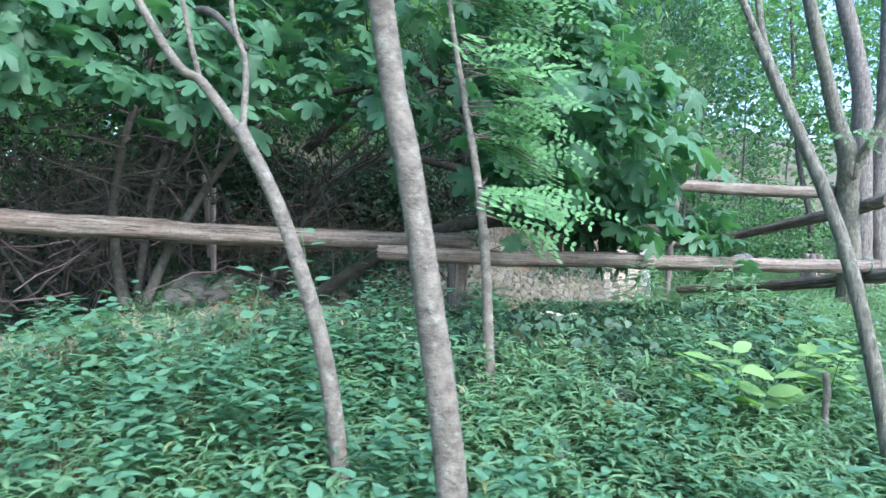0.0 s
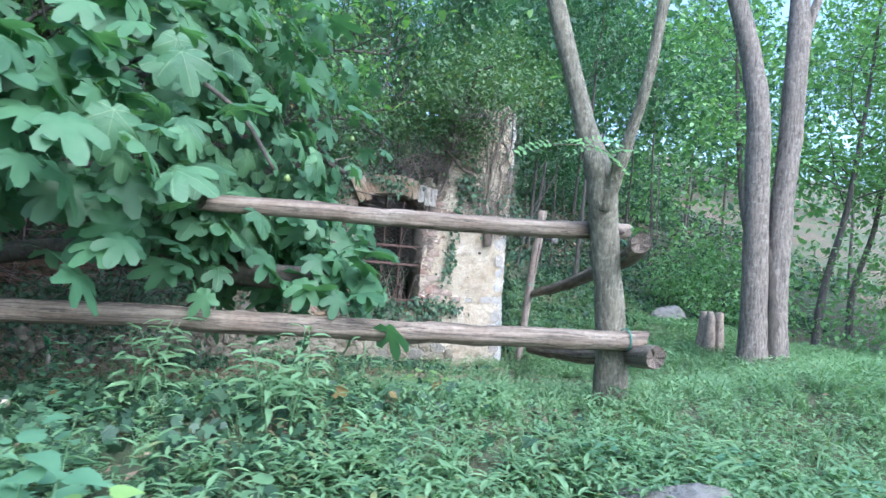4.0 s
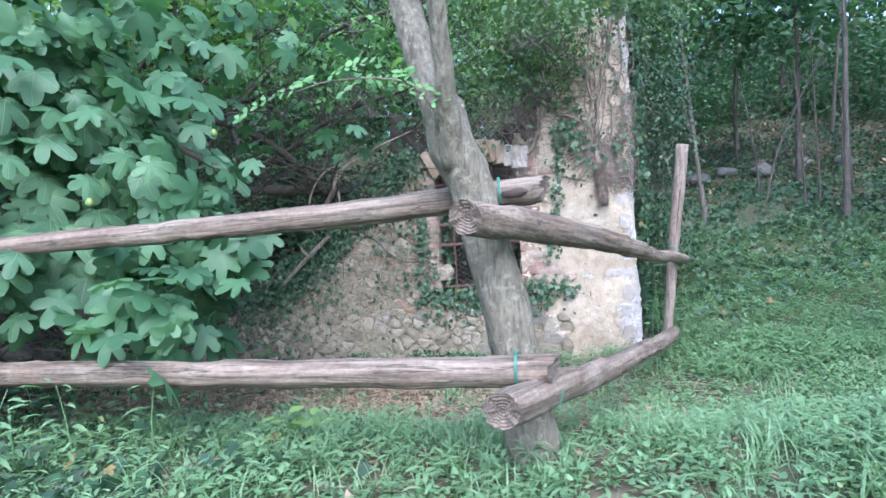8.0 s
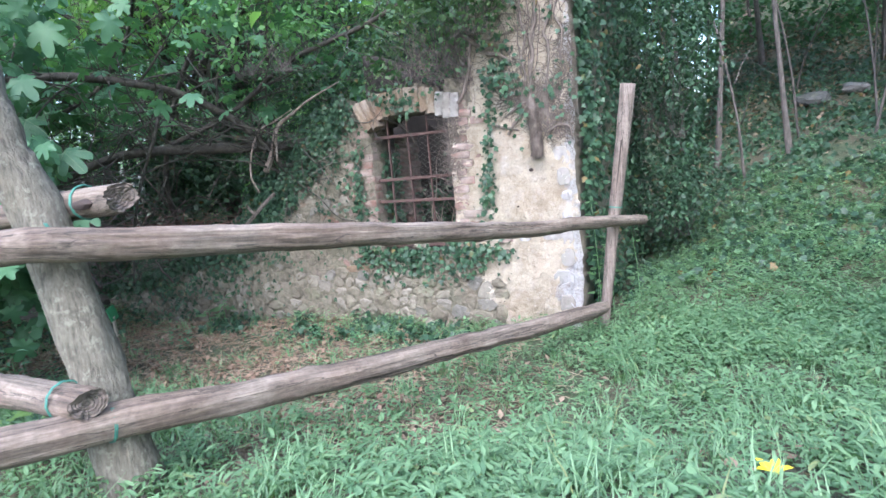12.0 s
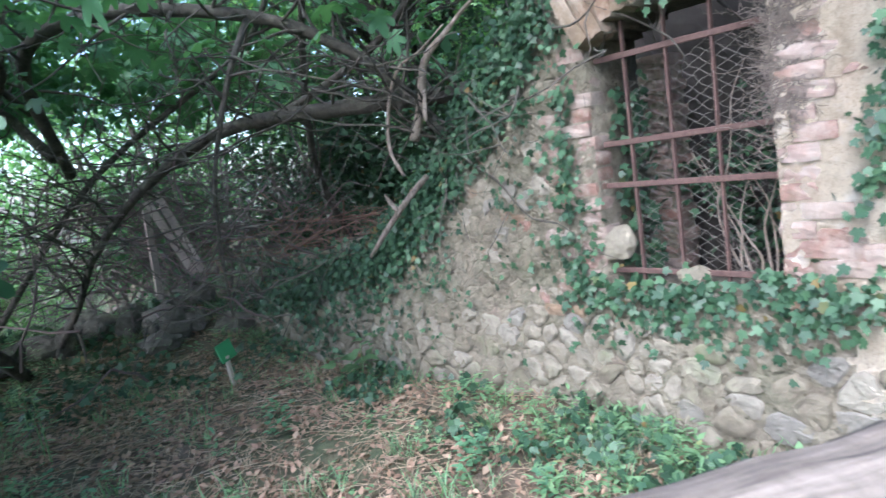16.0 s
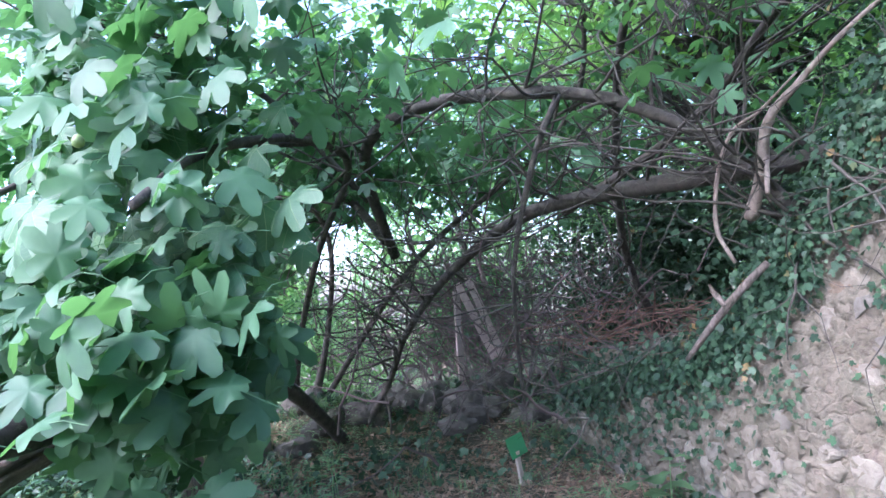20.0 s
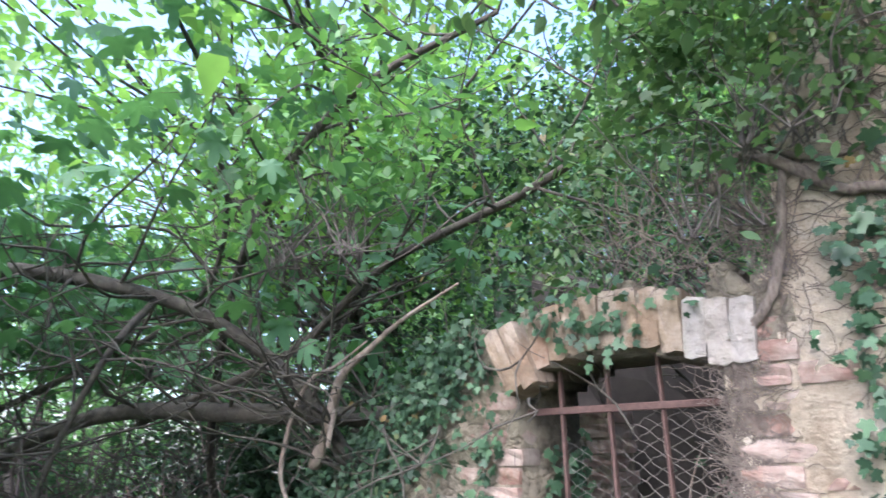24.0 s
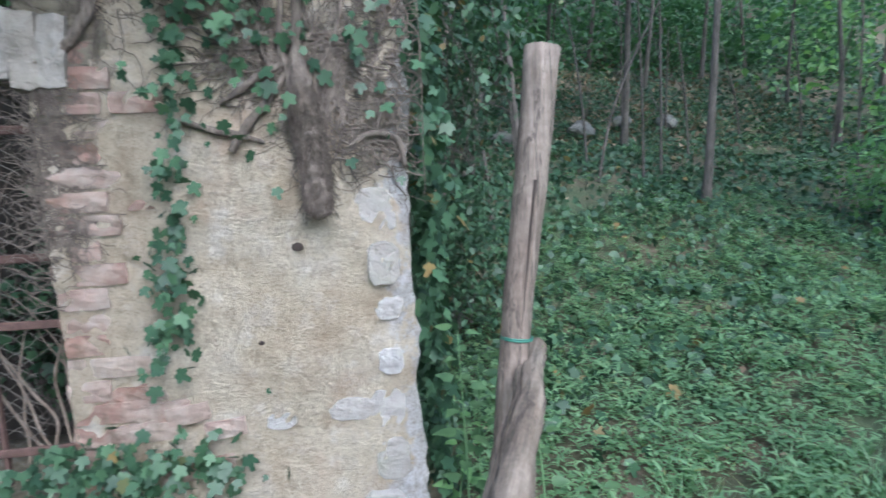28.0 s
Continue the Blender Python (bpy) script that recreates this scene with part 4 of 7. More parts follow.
simple_tree("young_tree", "slender young tree with mottled pale bark", [
    ("trunk", [(-3.83, -5.5, -0.1, 0.032), (-3.85, -5.4, 0.4, 0.029), (-3.87, -5.23, 1.0, 0.027), (-3.92, -4.95, 1.65, 0.025), (-3.96, -4.85, 1.9, 0.022)]),
    ("stem", [(-3.93, -4.95, 1.66, 0.016), (-3.93, -4.85, 2.0, 0.014), (-3.95, -4.8, 2.7, 0.008)]),
    ("stem", [(-3.95, -4.87, 1.85, 0.017), (-4.12, -4.75, 2.4, 0.013), (-4.3, -4.7, 3.2, 0.006)])], M_bark, (-3.83, -5.5, 0.0))
BIG = simple_tree("double_trunk_tree", "tall twin-stemmed tree with furrowed grey bark on the meadow", [
    ("trunk", [(2.13, -1.65, 0.2, 0.18), (2.1, -1.65, 0.8, 0.135), (2.06, -1.63, 1.8, 0.122), (2.02, -1.6, 2.9, 0.118), (1.96, -1.5, 3.6, 0.105), (1.68, -1.4, 4.6, 0.09), (1.5, -1.4, 6.0, 0.05)]),
    ("trunk", [(2.35, -1.72, 0.2, 0.17), (2.31, -1.72, 0.8, 0.125), (2.32, -1.7, 1.8, 0.112), (2.4, -1.68, 2.9, 0.115), (2.43, -1.66, 3.8, 0.11), (2.6, -1.5, 5.2, 0.08), (2.8, -1.4, 6.5, 0.05)]),
    ("limb", [(2.42, -1.64, 3.4, 0.06), (2.66, -1.6, 4.1, 0.05), (3.0, -1.7, 5.2, 0.03)])], M_bark_old, (2.25, -1.62, 0.2), sides=18)
# Solid strip in the dark bark colour marks the hollow.
limb("scar", [(0.0, -0.12, -0.05, 0.09), (-0.02, -0.14, 0.4, 0.075), (-0.03, -0.13, 0.85, 0.06), (-0.04, -0.08, 1.25, 0.04), (-0.04, -0.02, 1.5, 0.02)], M_bark_dark, BIG, "dark hollow between the stems", n=5, sides=10, rough=0.12)


def pinnate_leaf(base, way, length, size, rng, face=(-0.1, -0.6, 0.8)):
    """Paired leaflets along a stalk that droops at the tip."""
    w = np.array(way, float)
    w /= np.linalg.norm(w)
    n = int(length / (size * 0.75))
    pos, tips, nor = [], [], []
    sidev = np.cross(w, face)
    sidev /= np.linalg.norm(sidev) + 1e-9
    for k in range(1, n + 1):
        u = k / n
        p = np.array(base) + w * length * u + np.array([0, 0, -0.35 * length * u * u])
        for s in (-1, 1):
            pos.append(p)
            tips.append(sidev * s + 0.35 * w + rng.normal(size=3) * 0.1)
            nor.append(np.array(face) + rng.normal(size=3) * 0.25)
    return spread(LEAF_OVAL_TRIM, np.array(pos), frames(len(pos), np.array(tips), np.array(nor)), size * rng.uniform(0.8, 1.1, len(pos)))


LEAF_OVAL_TRIM = (np.array([(0, 0, 0), (0.22, 0.3, 0.02), (0.2, 0.75, 0.0), (0, 1, -0.03), (-0.2, 0.75, 0.0), (-0.22, 0.3, 0.02)], float), np.array([(0, 1, 2), (0, 2, 3), (0, 3, 4), (0, 4, 5)]))


def pinnate_crown(parent, centre_line, n, length, size, seed, label=""):
    rng = np.random.default_rng(seed)
    o = np.array(parent.location)
    out = []
    for _ in range(n):
        u = rng.uniform(0, len(centre_line) - 1.001)
        i = int(u)
        p = np.array(centre_line[i][:3]) * (1 - (u - i)) + np.array(centre_line[i + 1][:3]) * (u - i)
        a = rng.uniform(0, 6.28)
        out.append(pinnate_leaf(p - o, (math.cos(a), math.sin(a), rng.uniform(-0.1, 0.45)), length * rng.uniform(0.6, 1.2), size, rng))
    return obj("crown", raw_mesh("crown", *join(out)), M_robinia, parent, label or "bright green feathery leaves")


rngp = np.random.default_rng(31)
twigs_, cl = [], []
for k in range(44):
    z = rngp.uniform(1.0, 2.7)
    base = np.array([-5.07 - 0.06 * (z - 1.2), -4.3 + 0.2 * (z - 1.2), z])
    a = rngp.uniform(-0.6, 2.4) if k % 3 else rngp.uniform(0, 6.28)
    L = rngp.uniform(0.2, 0.55)
    way = np.array([math.cos(a) + 0.95, math.sin(a) * 0.7 - 0.5, rngp.uniform(-0.2, 0.3)])
    way /= np.linalg.norm(way)
    twigs_.append(tube([(*(base - np.array(SAP_MID.location)), 0.005), (*(base + way * L * 0.5 - np.array(SAP_MID.location)), 0.003), (*(base + way * L + np.array([0, 0, -0.06]) - np.array(SAP_MID.location)), 0.0015)], sides=4, n=3))
    for q in np.linspace(0.25, 1.0, 6):
        cl.append((base + way * L * q, way))
obj("branch_tangle", raw_mesh("branch_tangle", *join(twigs_)), M_bark_grey, SAP_MID)
out_ = []
for p, w in cl:
    sd = np.cross(w, (0, 0, 1)) * rngp.choice([-1, 1])
    out_.append(pinnate_leaf(p - np.array(SAP_MID.location), w * 0.7 + sd * rngp.uniform(0.4, 1.0) + np.array([0, 0, rngp.uniform(-0.1, 0.2)]), rngp.uniform(0.18, 0.32), 0.046, rngp))
obj("crown", raw_mesh("crown", *join(out_)), M_robinia, SAP_MID, "bright green feathery leaves")
limb("branch", [(*(np.array(p) - np.array(P1.location)), r) for p, r in (((-1.15, -3.55, 1.62), 0.006), ((-1.25, -3.72, 1.78), 0.004), ((-1.48, -3.8, 1.8), 0.003), ((-1.7, -3.7, 1.79), 0.0015))], M_bark_grey, P1, n=4, sides=5)
pinnate_crown(P1, [(-1.22, -3.7, 1.8), (-1.48, -3.8, 1.81), (-1.7, -3.7, 1.8)], 7, 0.24, 0.042, 5)

# ---- fig tree: low spreading limbs and big lobed leaves ----
fig = thing("fig_tree", "wide low fig tree with big lobed leaves and tangled limbs", "tree", (-6.2, -2.0, 0.1))
FO = np.array(fig.location)
rngf = np.random.default_rng(12)
FIG_LIMBS = [
    [(-5.75, -1.75, 0.2, 0.035), (-5.5, -1.52, 0.62, 0.026), (-5.28, -1.38, 0.99, 0.027), (-4.908, -1.056, 1.419, 0.034), (-4.218, -0.664, 1.72, 0.044), (-3.234, -0.2, 1.70, 0.052), (-2.75, 0.1, 1.68, 0.048), (-2.2, 0.4, 1.8, 0.038), (-1.6, 0.7, 2.0, 0.025)],
    [(-6.6, -2.3, 0.1, 0.04), (-6.3, -2.2, 0.9, 0.03), (-5.7, -1.95, 1.75, 0.026), (-4.7, -1.75, 2.2, 0.026), (-3.9, -2.1, 2.2, 0.024), (-3.1, -2.5, 1.95, 0.02), (-2.5, -2.65, 1.65, 0.015)],
    [(-5.3, -1.4, 1.6, 0.04), (-4.6, -1.65, 2.25, 0.04), (-4.0, -1.35, 2.38, 0.038), (-3.45, -0.75, 2.25, 0.036), (-3.1, -0.3, 1.95, 0.033), (-2.85, -0.05, 1.55, 0.03), (-2.8, 0.1, 1.3, 0.028)],
    [(-6.6, -2.2, 0.1, 0.05), (-6.75, -1.9, 1.0, 0.03), (-6.6, -1.8, 1.9, 0.026), (-6.4, -2.1, 2.3, 0.022), (-6.2, -2.9, 2.2, 0.025), (-6.0, -3.3, 1.9, 0.014)],
    [(-6.6, -2.15, 0.2, 0.03), (-6.4, -1.0, 1.6, 0.028), (-5.6, 0.3, 2.6, 0.026), (-4.9, 0.3, 3.3, 0.024), (-4.1, -0.3, 3.7, 0.022)],
    [(-5.3, 1.0, 0.4, 0.035), (-4.9, 0.4, 1.3, 0.03), (-4.2, 0.0, 2.1, 0.027), (-3.4, -0.3, 2.7, 0.024), (-2.5, -0.4, 3.1, 0.022), (-1.7, -0.2, 3.3, 0.012)],
    [(-4.1, -0.5, 1.68, 0.028), (-3.4, 0.0, 2.05, 0.025), (-2.7, 0.1, 2.45, 0.022), (-1.9, 0.3, 2.7, 0.022), (-1.2, 0.4, 3.0, 0.012)],
    [(-5.0, -1.6, 2.0, 0.024), (-4.8, -2.2, 2.7, 0.022), (-4.4, -2.8, 3.0, 0.018), (-4.0, -3.3, 2.9, 0.014)],
    [(-6.2, -1.3, 1.8, 0.05), (-7.0, -1.6, 2.4, 0.04), (-7.8, -2.2, 2.5, 0.028), (-8.4, -2.6, 2.2, 0.014)],
    [(-4.0, -2.05, 2.2, 0.018), (-3.6, -2.9, 2.1, 0.015), (-3.2, -3.4, 1.8, 0.012), (-3.0, -3.6, 1.5, 0.009)],
    [(-5.6, -1.9, 0.15, 0.05), (-5.1, -2.15, 0.55, 0.05), (-4.6, -2.4, 0.88, 0.054), (-4.04, -2.65, 1.04, 0.058), (-3.356, -2.972, 0.996, 0.066), (-2.735, -3.217, 0.987, 0.062), (-2.6, -3.27, 1.0, 0.04)],
    [(-3.45, -0.75, 2.25, 0.02), (-3.3, -1.0, 1.9, 0.016), (-3.5, -1.1, 1.4, 0.013), (-3.75, -1.05, 0.95, 0.01), (-3.9, -1.0, 0.55, 0.007)],
]
for k, pts in enumerate(FIG_LIMBS):
    limb("trunk" if k == 0 else "limb", [(*(np.array(p[:3]) - FO), p[3]) for p in pts], M_fig_bark, fig, n=5, sides=10, rough=0.04, lumps=0.05, seed=k)
twl = []
for k, pts in enumerate(FIG_LIMBS):
    line = smooth_line(pts, 8)
    for i in range(6, len(line), 2):
        for _ in range(2):
            d = rand_unit(1, rngf)[0] * np.array([1, 1, 0.6]) + np.array([0.1, -0.35, 0.15])
            if line[i, 1] < -1.9 and line[i, 2] < 2.6:
                continue
            tp = twig_path(line[i, :3] - FO, d, rngf.uniform(0.5, 1.3), min(0.011, 0.3 * line[i, 3] + 0.003), 6, 0.4, -0.03, rngf)
            twl.append(tube(tp, sides=5, n=2, rough=0.03, caps=False))
            for _ in range(3):
                s = tp[rngf.integers(2, 6)]
                twl.append(tube(twig_path(s[:3], rand_unit(1, rngf)[0] + np.array([0, -0.2, 0.1]), rngf.uniform(0.25, 0.7), 0.0042, 5, 0.5, -0.02, rngf), sides=4, n=1, rough=0.02, caps=False))
obj("branch_tangle", raw_mesh("branch_tangle", *join(twl), smooth=True), M_fig_bark, fig, "tangle of thin dark twigs")


def fig_front(n, rng):
    """Places for leaves of the hanging outer curtain that faces the path."""
    x = rng.uniform(-9.0, -2.52, n)
    low = np.interp(x, [-9, -5.2, -4.7, -4.0, -3.4, -3.1, -2.5], [1.75, 1.7, 1.42, 1.32, 1.25, 1.12, 1.1])
    z = low + (4.0 - low) * rng.uniform(0, 1, n) ** 1.25
    y = np.interp(x, [-9, -5.5, -4.8, -3.8, -3.3, -2.9, -2.5], [-2.3, -2.8, -3.6, -3.85, -3.6, -3.1, -2.6]) + 0.22 * (z - 1.2) + 0.85 * smoothstep(1.4, 1.05, z) - 0.2 * np.sin(2.3 * x) + np.abs(rng.normal(size=n)) * 0.4
    over = (y > -2.32) & (z < 2.25)
    y = np.where(over, -2.36 - 0.5 * np.abs(np.sin(37 * x + 11 * z)), y)
    return np.stack([x, y, z], 1)


def fig_top(n, rng):
    x, y = rng.uniform(-9, -1.2, n), rng.uniform(-2.2, 2.2, n)
    z = 3.0 + 0.7 * np.sin(1.3 * x) * np.cos(1.1 * y) + rng.uniform(-0.5, 0.9, n) - 0.15 * (y + 1)
    keep = (blotch(x, y, 1.6) > 0.25) & ((x < -2.4) | (y > 0.6))
    return np.stack([x, y, z], 1)[keep]


rl = np.random.default_rng(44)
front_pos = fig_front(2300, rl)
# leaves grow in whorls at shoot tips
tips_ = front_pos[:740]
tips_[:26] = np.stack([rl.uniform(-4.3, -3.2, 26), rl.uniform(-4.0, -3.8, 26), rl.uniform(1.15, 1.95, 26)], 1)
tips_[26:56] = np.stack([rl.uniform(-3.2, -2.6, 30), rl.uniform(-2.75, -2.5, 30), rl.uniform(0.85, 1.35, 30)], 1)
tips_[119:137] = np.stack([rl.uniform(-4.6, -3.25, 18), rl.uniform(-3.5, -3.2, 18), rl.uniform(1.15, 1.45, 18)], 1)
tips_[110:119] = np.stack([rl.uniform(-2.9, -2.5, 9), rl.uniform(-3.32, -3.22, 9), rl.uniform(0.95, 1.15, 9)], 1)
tips_[56:110] = np.stack([rl.uniform(-3.5, -2.75, 54), rl.uniform(-3.1, -2.35, 54), rl.uniform(1.2, 2.5, 54)], 1)
pos_f = (tips_[:, None] + rl.normal(size=(len(tips_), 4, 3)) * 0.12).reshape(-1, 3)
pos_t = fig_top(1350, rl)
# shade: extra leaves added overhead to block light from the hollow below.
shade = np.stack([rl.uniform(-8.8, -5.2, 1100), rl.uniform(-2.2, 1.2, 1100), rl.uniform(2.3, 3.3, 1100)], 1)
inner = np.stack([rl.uniform(-5.5, -2.0, 260), rl.uniform(-2.0, 0.6, 260), rl.uniform(1.95, 2.8, 260)], 1)
SINGLE = [raw_mesh("fig_leaf", LEAF_FIG[0], LEAF_FIG[1], smooth=True), raw_mesh("fig_leaf", LEAF_FIG3[0], LEAF_FIG3[1], smooth=True)]
for s_ in SINGLE:
    s_.materials.append(M_fig_part)
near_order = np.argsort(np.abs(pos_f[:, 0] + 3.2) + np.abs(pos_f[:, 2] - 1.6) * 0.8)
picked = near_order[:290]
rest_ = near_order[290:]
tip_p = rand_unit(290, rl) * 0.8 + np.array([0.2, -0.6, -0.42])
nor_p = rand_unit(290, rl) * 0.5 + np.array([0.18, -0.36, 1.0])
side_p = smoothstep(-3.7, -3.0, pos_f[picked][:, :1]) * smoothstep(-3.45, -3.2, pos_f[picked][:, 1:2])
tip_p = tip_p * (1 - side_p) + side_p * (rand_unit(290, rl) * 0.5 + np.array([0.45, -0.25, -0.75]))
nor_p = nor_p * (1 - side_p) + side_p * (rand_unit(290, rl) * 0.6 + np.array([0.7, -0.3, 0.65]))
tp_ = frames(290, tip_p, nor_p)
for k, i in enumerate(picked):
    m4 = Matrix.Identity(4)
    s = rl.uniform(0.14, 0.25)
    for r_ in range(3):
        for c_ in range(3):
            m4[r_][c_] = tp_[k][r_, c_] * s
    m4.translation = Vector(pos_f[i] - FO)
    piece("fig_leaf", SINGLE[0 if k % 5 else 1], m4, fig)
pr = pos_f[rest_] - FO
tip_r = rand_unit(len(pr), rl) * 0.8 + np.array([0.15, -0.6, -0.4])
nor_r = rand_unit(len(pr), rl) * 0.5 + np.array([0.15, -0.36, 1.0])
side_r = smoothstep(-3.7, -3.0, pos_f[rest_][:, :1]) * smoothstep(-3.45, -3.2, pos_f[rest_][:, 1:2])
nor_r = nor_r * (1 - side_r) + side_r * (rand_unit(len(pr), rl) * 0.6 + np.array([0.7, -0.3, 0.65]))
fol = [spread(LEAF_FIG_FAR, pr, frames(len(pr), tip_r, nor_r), rl.uniform(0.13, 0.24, len(pr)))]
stalks = []
for p, tip in list(zip(pos_f[picked] - FO, tip_p)) + list(zip(pr, tip_r)):
    back = -tip / np.linalg.norm(tip)
    q = p + back * 0.09 + np.array([0, 0.03, -0.02])
    stalks.append(tube([(*p, 0.0016), (*(p + back * 0.05), 0.0018), (*q, 0.0022)], sides=3, n=1, rough=0, caps=False))
stalk_mass = obj("stalk_mass", raw_mesh("stalk_mass", *join(stalks)), M_fig, fig, "thin pale green leaf stalks")
stalk_mass["kind"] = "stuff"
for pp, sz in ((pos_t, 0.16), (inner, 0.14), (shade, 0.19)):
    fol.append(leaves(pp - FO, sz, LEAF_FIG_FAR, 0.35, 0.75, rng=rl))
crown_f = obj("crown", raw_mesh("crown", *join(fol), smooth=True), M_fig, fig, "dense big lobed green leaves")
crown_f["kind"] = "stuff"


# ---- tall tree whose crown closes over the ruin ----
can = thing("canopy_tree", "broad-leaved tree whose yellow-green crown closes over the ruin", "tree", (-6.8, 3.4, 0.2))
CO = np.array(can.location)
rc = np.random.default_rng(91)
limb("trunk", [(0, 0, -0.4, 0.16), (0.1, -0.1, 1.5, 0.13), (0.3, -0.4, 3.2, 0.1), (0.8, -1.0, 4.8, 0.07), (1.6, -1.8, 6.0, 0.04)], M_bark_dark, can, n=5, sides=10)
cpos, ctw = [], []
for k in range(70):
    e = np.array([rc.uniform(-12, -0.8), rc.uniform(-3.2, 4.5), rc.uniform(3.4, 6.2)])
    st = np.array([-6.4, 2.9, 3.2]) + rc.normal(size=3) * 0.4
    path = [(*(st - CO + (e - st) * u + rc.normal(size=3) * 0.12 + np.array([0, 0, 0.5 * math.sin(3.14 * u)])), 0.035 * (1 - 0.9 * u)) for u in np.linspace(0, 1, 7)]
    ctw.append(tube(path, sides=5, n=3, rough=0.04, caps=False))
    for q in path[2:]:
        cpos.append(np.array(q[:3]) + rc.normal(size=(40, 3)) * np.array([0.55, 0.55, 0.35]))
obj("branch_tangle", raw_mesh("branch_tangle", *join(ctw), smooth=True), M_bark_dark, can)
obj("crown", raw_mesh("crown", *leaves(np.concatenate(cpos), 0.115, LEAF_SPADE, 0.35, 0.75, rng=rc)), M_canopy, can, "thin yellow-green leaves against the sky")
bram = thing("bramble_thicket", "dense grey-brown thicket of thin bare twigs", "thicket", (-7.4, -0.2, 0.3))
bt = []
for k in range(800):
    st = np.array([rc.normal() * 1.3 - 0.3, rc.normal() * 0.9, rc.uniform(-0.1, 1.2)])
    bt.append(tube(twig_path(st, rand_unit(1, rc)[0] + np.array([0.1, -0.2, 0.35]), rc.uniform(0.6, 1.7), rc.uniform(0.004, 0.011), 8, 0.5, 0.03, rc), sides=4, n=1, rough=0.03, caps=False))
for k in range(6):
    limb("cane", [(*q[:3], q[3] * 1.6) for q in twig_path((rc.normal() * 0.6, rc.normal() * 0.4, -0.1), (rc.normal() * 0.5, rc.normal() * 0.4, 0.8), 1.6, 0.012, 7, 0.35, 0.03, rc)], M_bark_far, bram, n=3, sides=6)
obj("branch_tangle", raw_mesh("branch_tangle", *join(bt)), plain_material("thicket_twigs", (0.13, 0.1, 0.095), 0.9), bram)

# ---- woodland on the slope ----
def forest_tree(seed, h, crown_r, n_leaf, size, bare=0.35, material=None):
    rng = np.random.default_rng(seed)
    root = thing("woodland_tree", "slender woodland tree with loose green crown", "tree", (0, 0, 0), "woodland trees")
    lean = rng.normal(size=2) * 0.05 * h
    pts = [(0, 0, -0.3, 0.011 * h + 0.02)] + [(lean[0] * u + rng.normal() * 0.05, lean[1] * u + rng.normal() * 0.05, h * u, (0.009 * h + 0.01) * (1 - 0.85 * u)) for u in (0.15, 0.35, 0.6, 0.8, 1.0)]
    limb("trunk", pts, M_bark_far, root, n=4, sides=8, rough=0.05, seed=seed)
    pos, tw = [], []
    for k in range(int(16 + h * 2)):
        u = rng.uniform(bare, 1.0)
        b0 = np.array([lean[0] * u, lean[1] * u, h * u])
        a = rng.uniform(0, 6.28)
        L = crown_r * rng.uniform(0.4, 1.0) * (1.15 - 0.6 * abs(u - 0.6))
        d = np.array([math.cos(a), math.sin(a), rng.uniform(0.0, 0.6)])
        path = twig_path(b0, d, L, 0.022 * (1.2 - u), 6, 0.35, 0.02, rng)
        tw.append(tube(path, sides=4, n=1, rough=0.03, caps=False))
        for s in path[2:]:
            c = np.array(s[:3])
            m = max(3, int(n_leaf / (5 * (16 + h * 2))))
            pos.append(c + rng.normal(size=(m, 3)) * np.array([0.26, 0.26, 0.16]) * crown_r * 0.55)
    obj("branch_tangle", raw_mesh("branch_tangle", *join(tw)), M_bark_far, root)
    obj("crown", raw_mesh("crown", *leaves(np.concatenate(pos), size, LEAF_SIMPLE, 0.3, 0.6, rng=rng)), material or M_wood_leaf, root, "loose crown of small green leaves")
    return root


kinds = [forest_tree(1, 7.0, 1.9, 3800, 0.13, 0.5), forest_tree(2, 5.5, 1.6, 3600, 0.11, 0.2), forest_tree(3, 8.5, 2.3, 4200, 0.14, 0.55), forest_tree(4, 4.0, 1.5, 3200, 0.1, 0.08)]
# Same tree in the lighter leaf, to look sunlit by colour.
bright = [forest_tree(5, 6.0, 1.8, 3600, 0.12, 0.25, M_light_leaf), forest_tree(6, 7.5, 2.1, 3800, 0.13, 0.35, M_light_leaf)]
rt = np.random.default_rng(77)
spots = []
for _ in range(900):
    x, y = rt.uniform(-16, 16), rt.uniform(-16, 22)
    if y < 5.0 and -10 < x < 4.6:
        continue
    if y < -7 and x > -12:
        continue
    if x < -8 and -14 < y < 2 and rt.uniform() < 0.75:
        continue
    if x > 4 and y < 6 and rt.uniform() < 0.85:
        continue
    if 0 < x < 9 and 4 < y < 11 and rt.uniform() < 0.72:
        continue
    if all((x - a) ** 2 + (y - b_) ** 2 > 1.7 ** 2 for a, b_ in spots):
        spots.append((x, y))
spots += [(5.2, 1.2), (3.6, 4.2), (5.6, -2.6), (1.9, 5.2), (-9.5, 3.0), (-3, -15), (5, -16), (-9, -17), (1, -19)]
for k, (x, y) in enumerate(spots):
    src = kinds[k % 4]
    if k >= 6 and x > 0 and y > 4:
        src = kinds[0 if k % 2 else 2]
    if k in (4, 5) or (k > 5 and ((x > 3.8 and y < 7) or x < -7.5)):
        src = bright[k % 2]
    s = rt.uniform(0.8, 1.25)
    m = pose(x, y, float(land(x, y)) - 0.05, rz=rt.uniform(0, 360))
    if k < 6:
        src.matrix_basis = m
    else:
        slim = 0.6 if x > 0 and y > 4 else 1.0
        copy_thing(src, m @ Matrix.Diagonal((s * slim, s * slim, s, 1)))


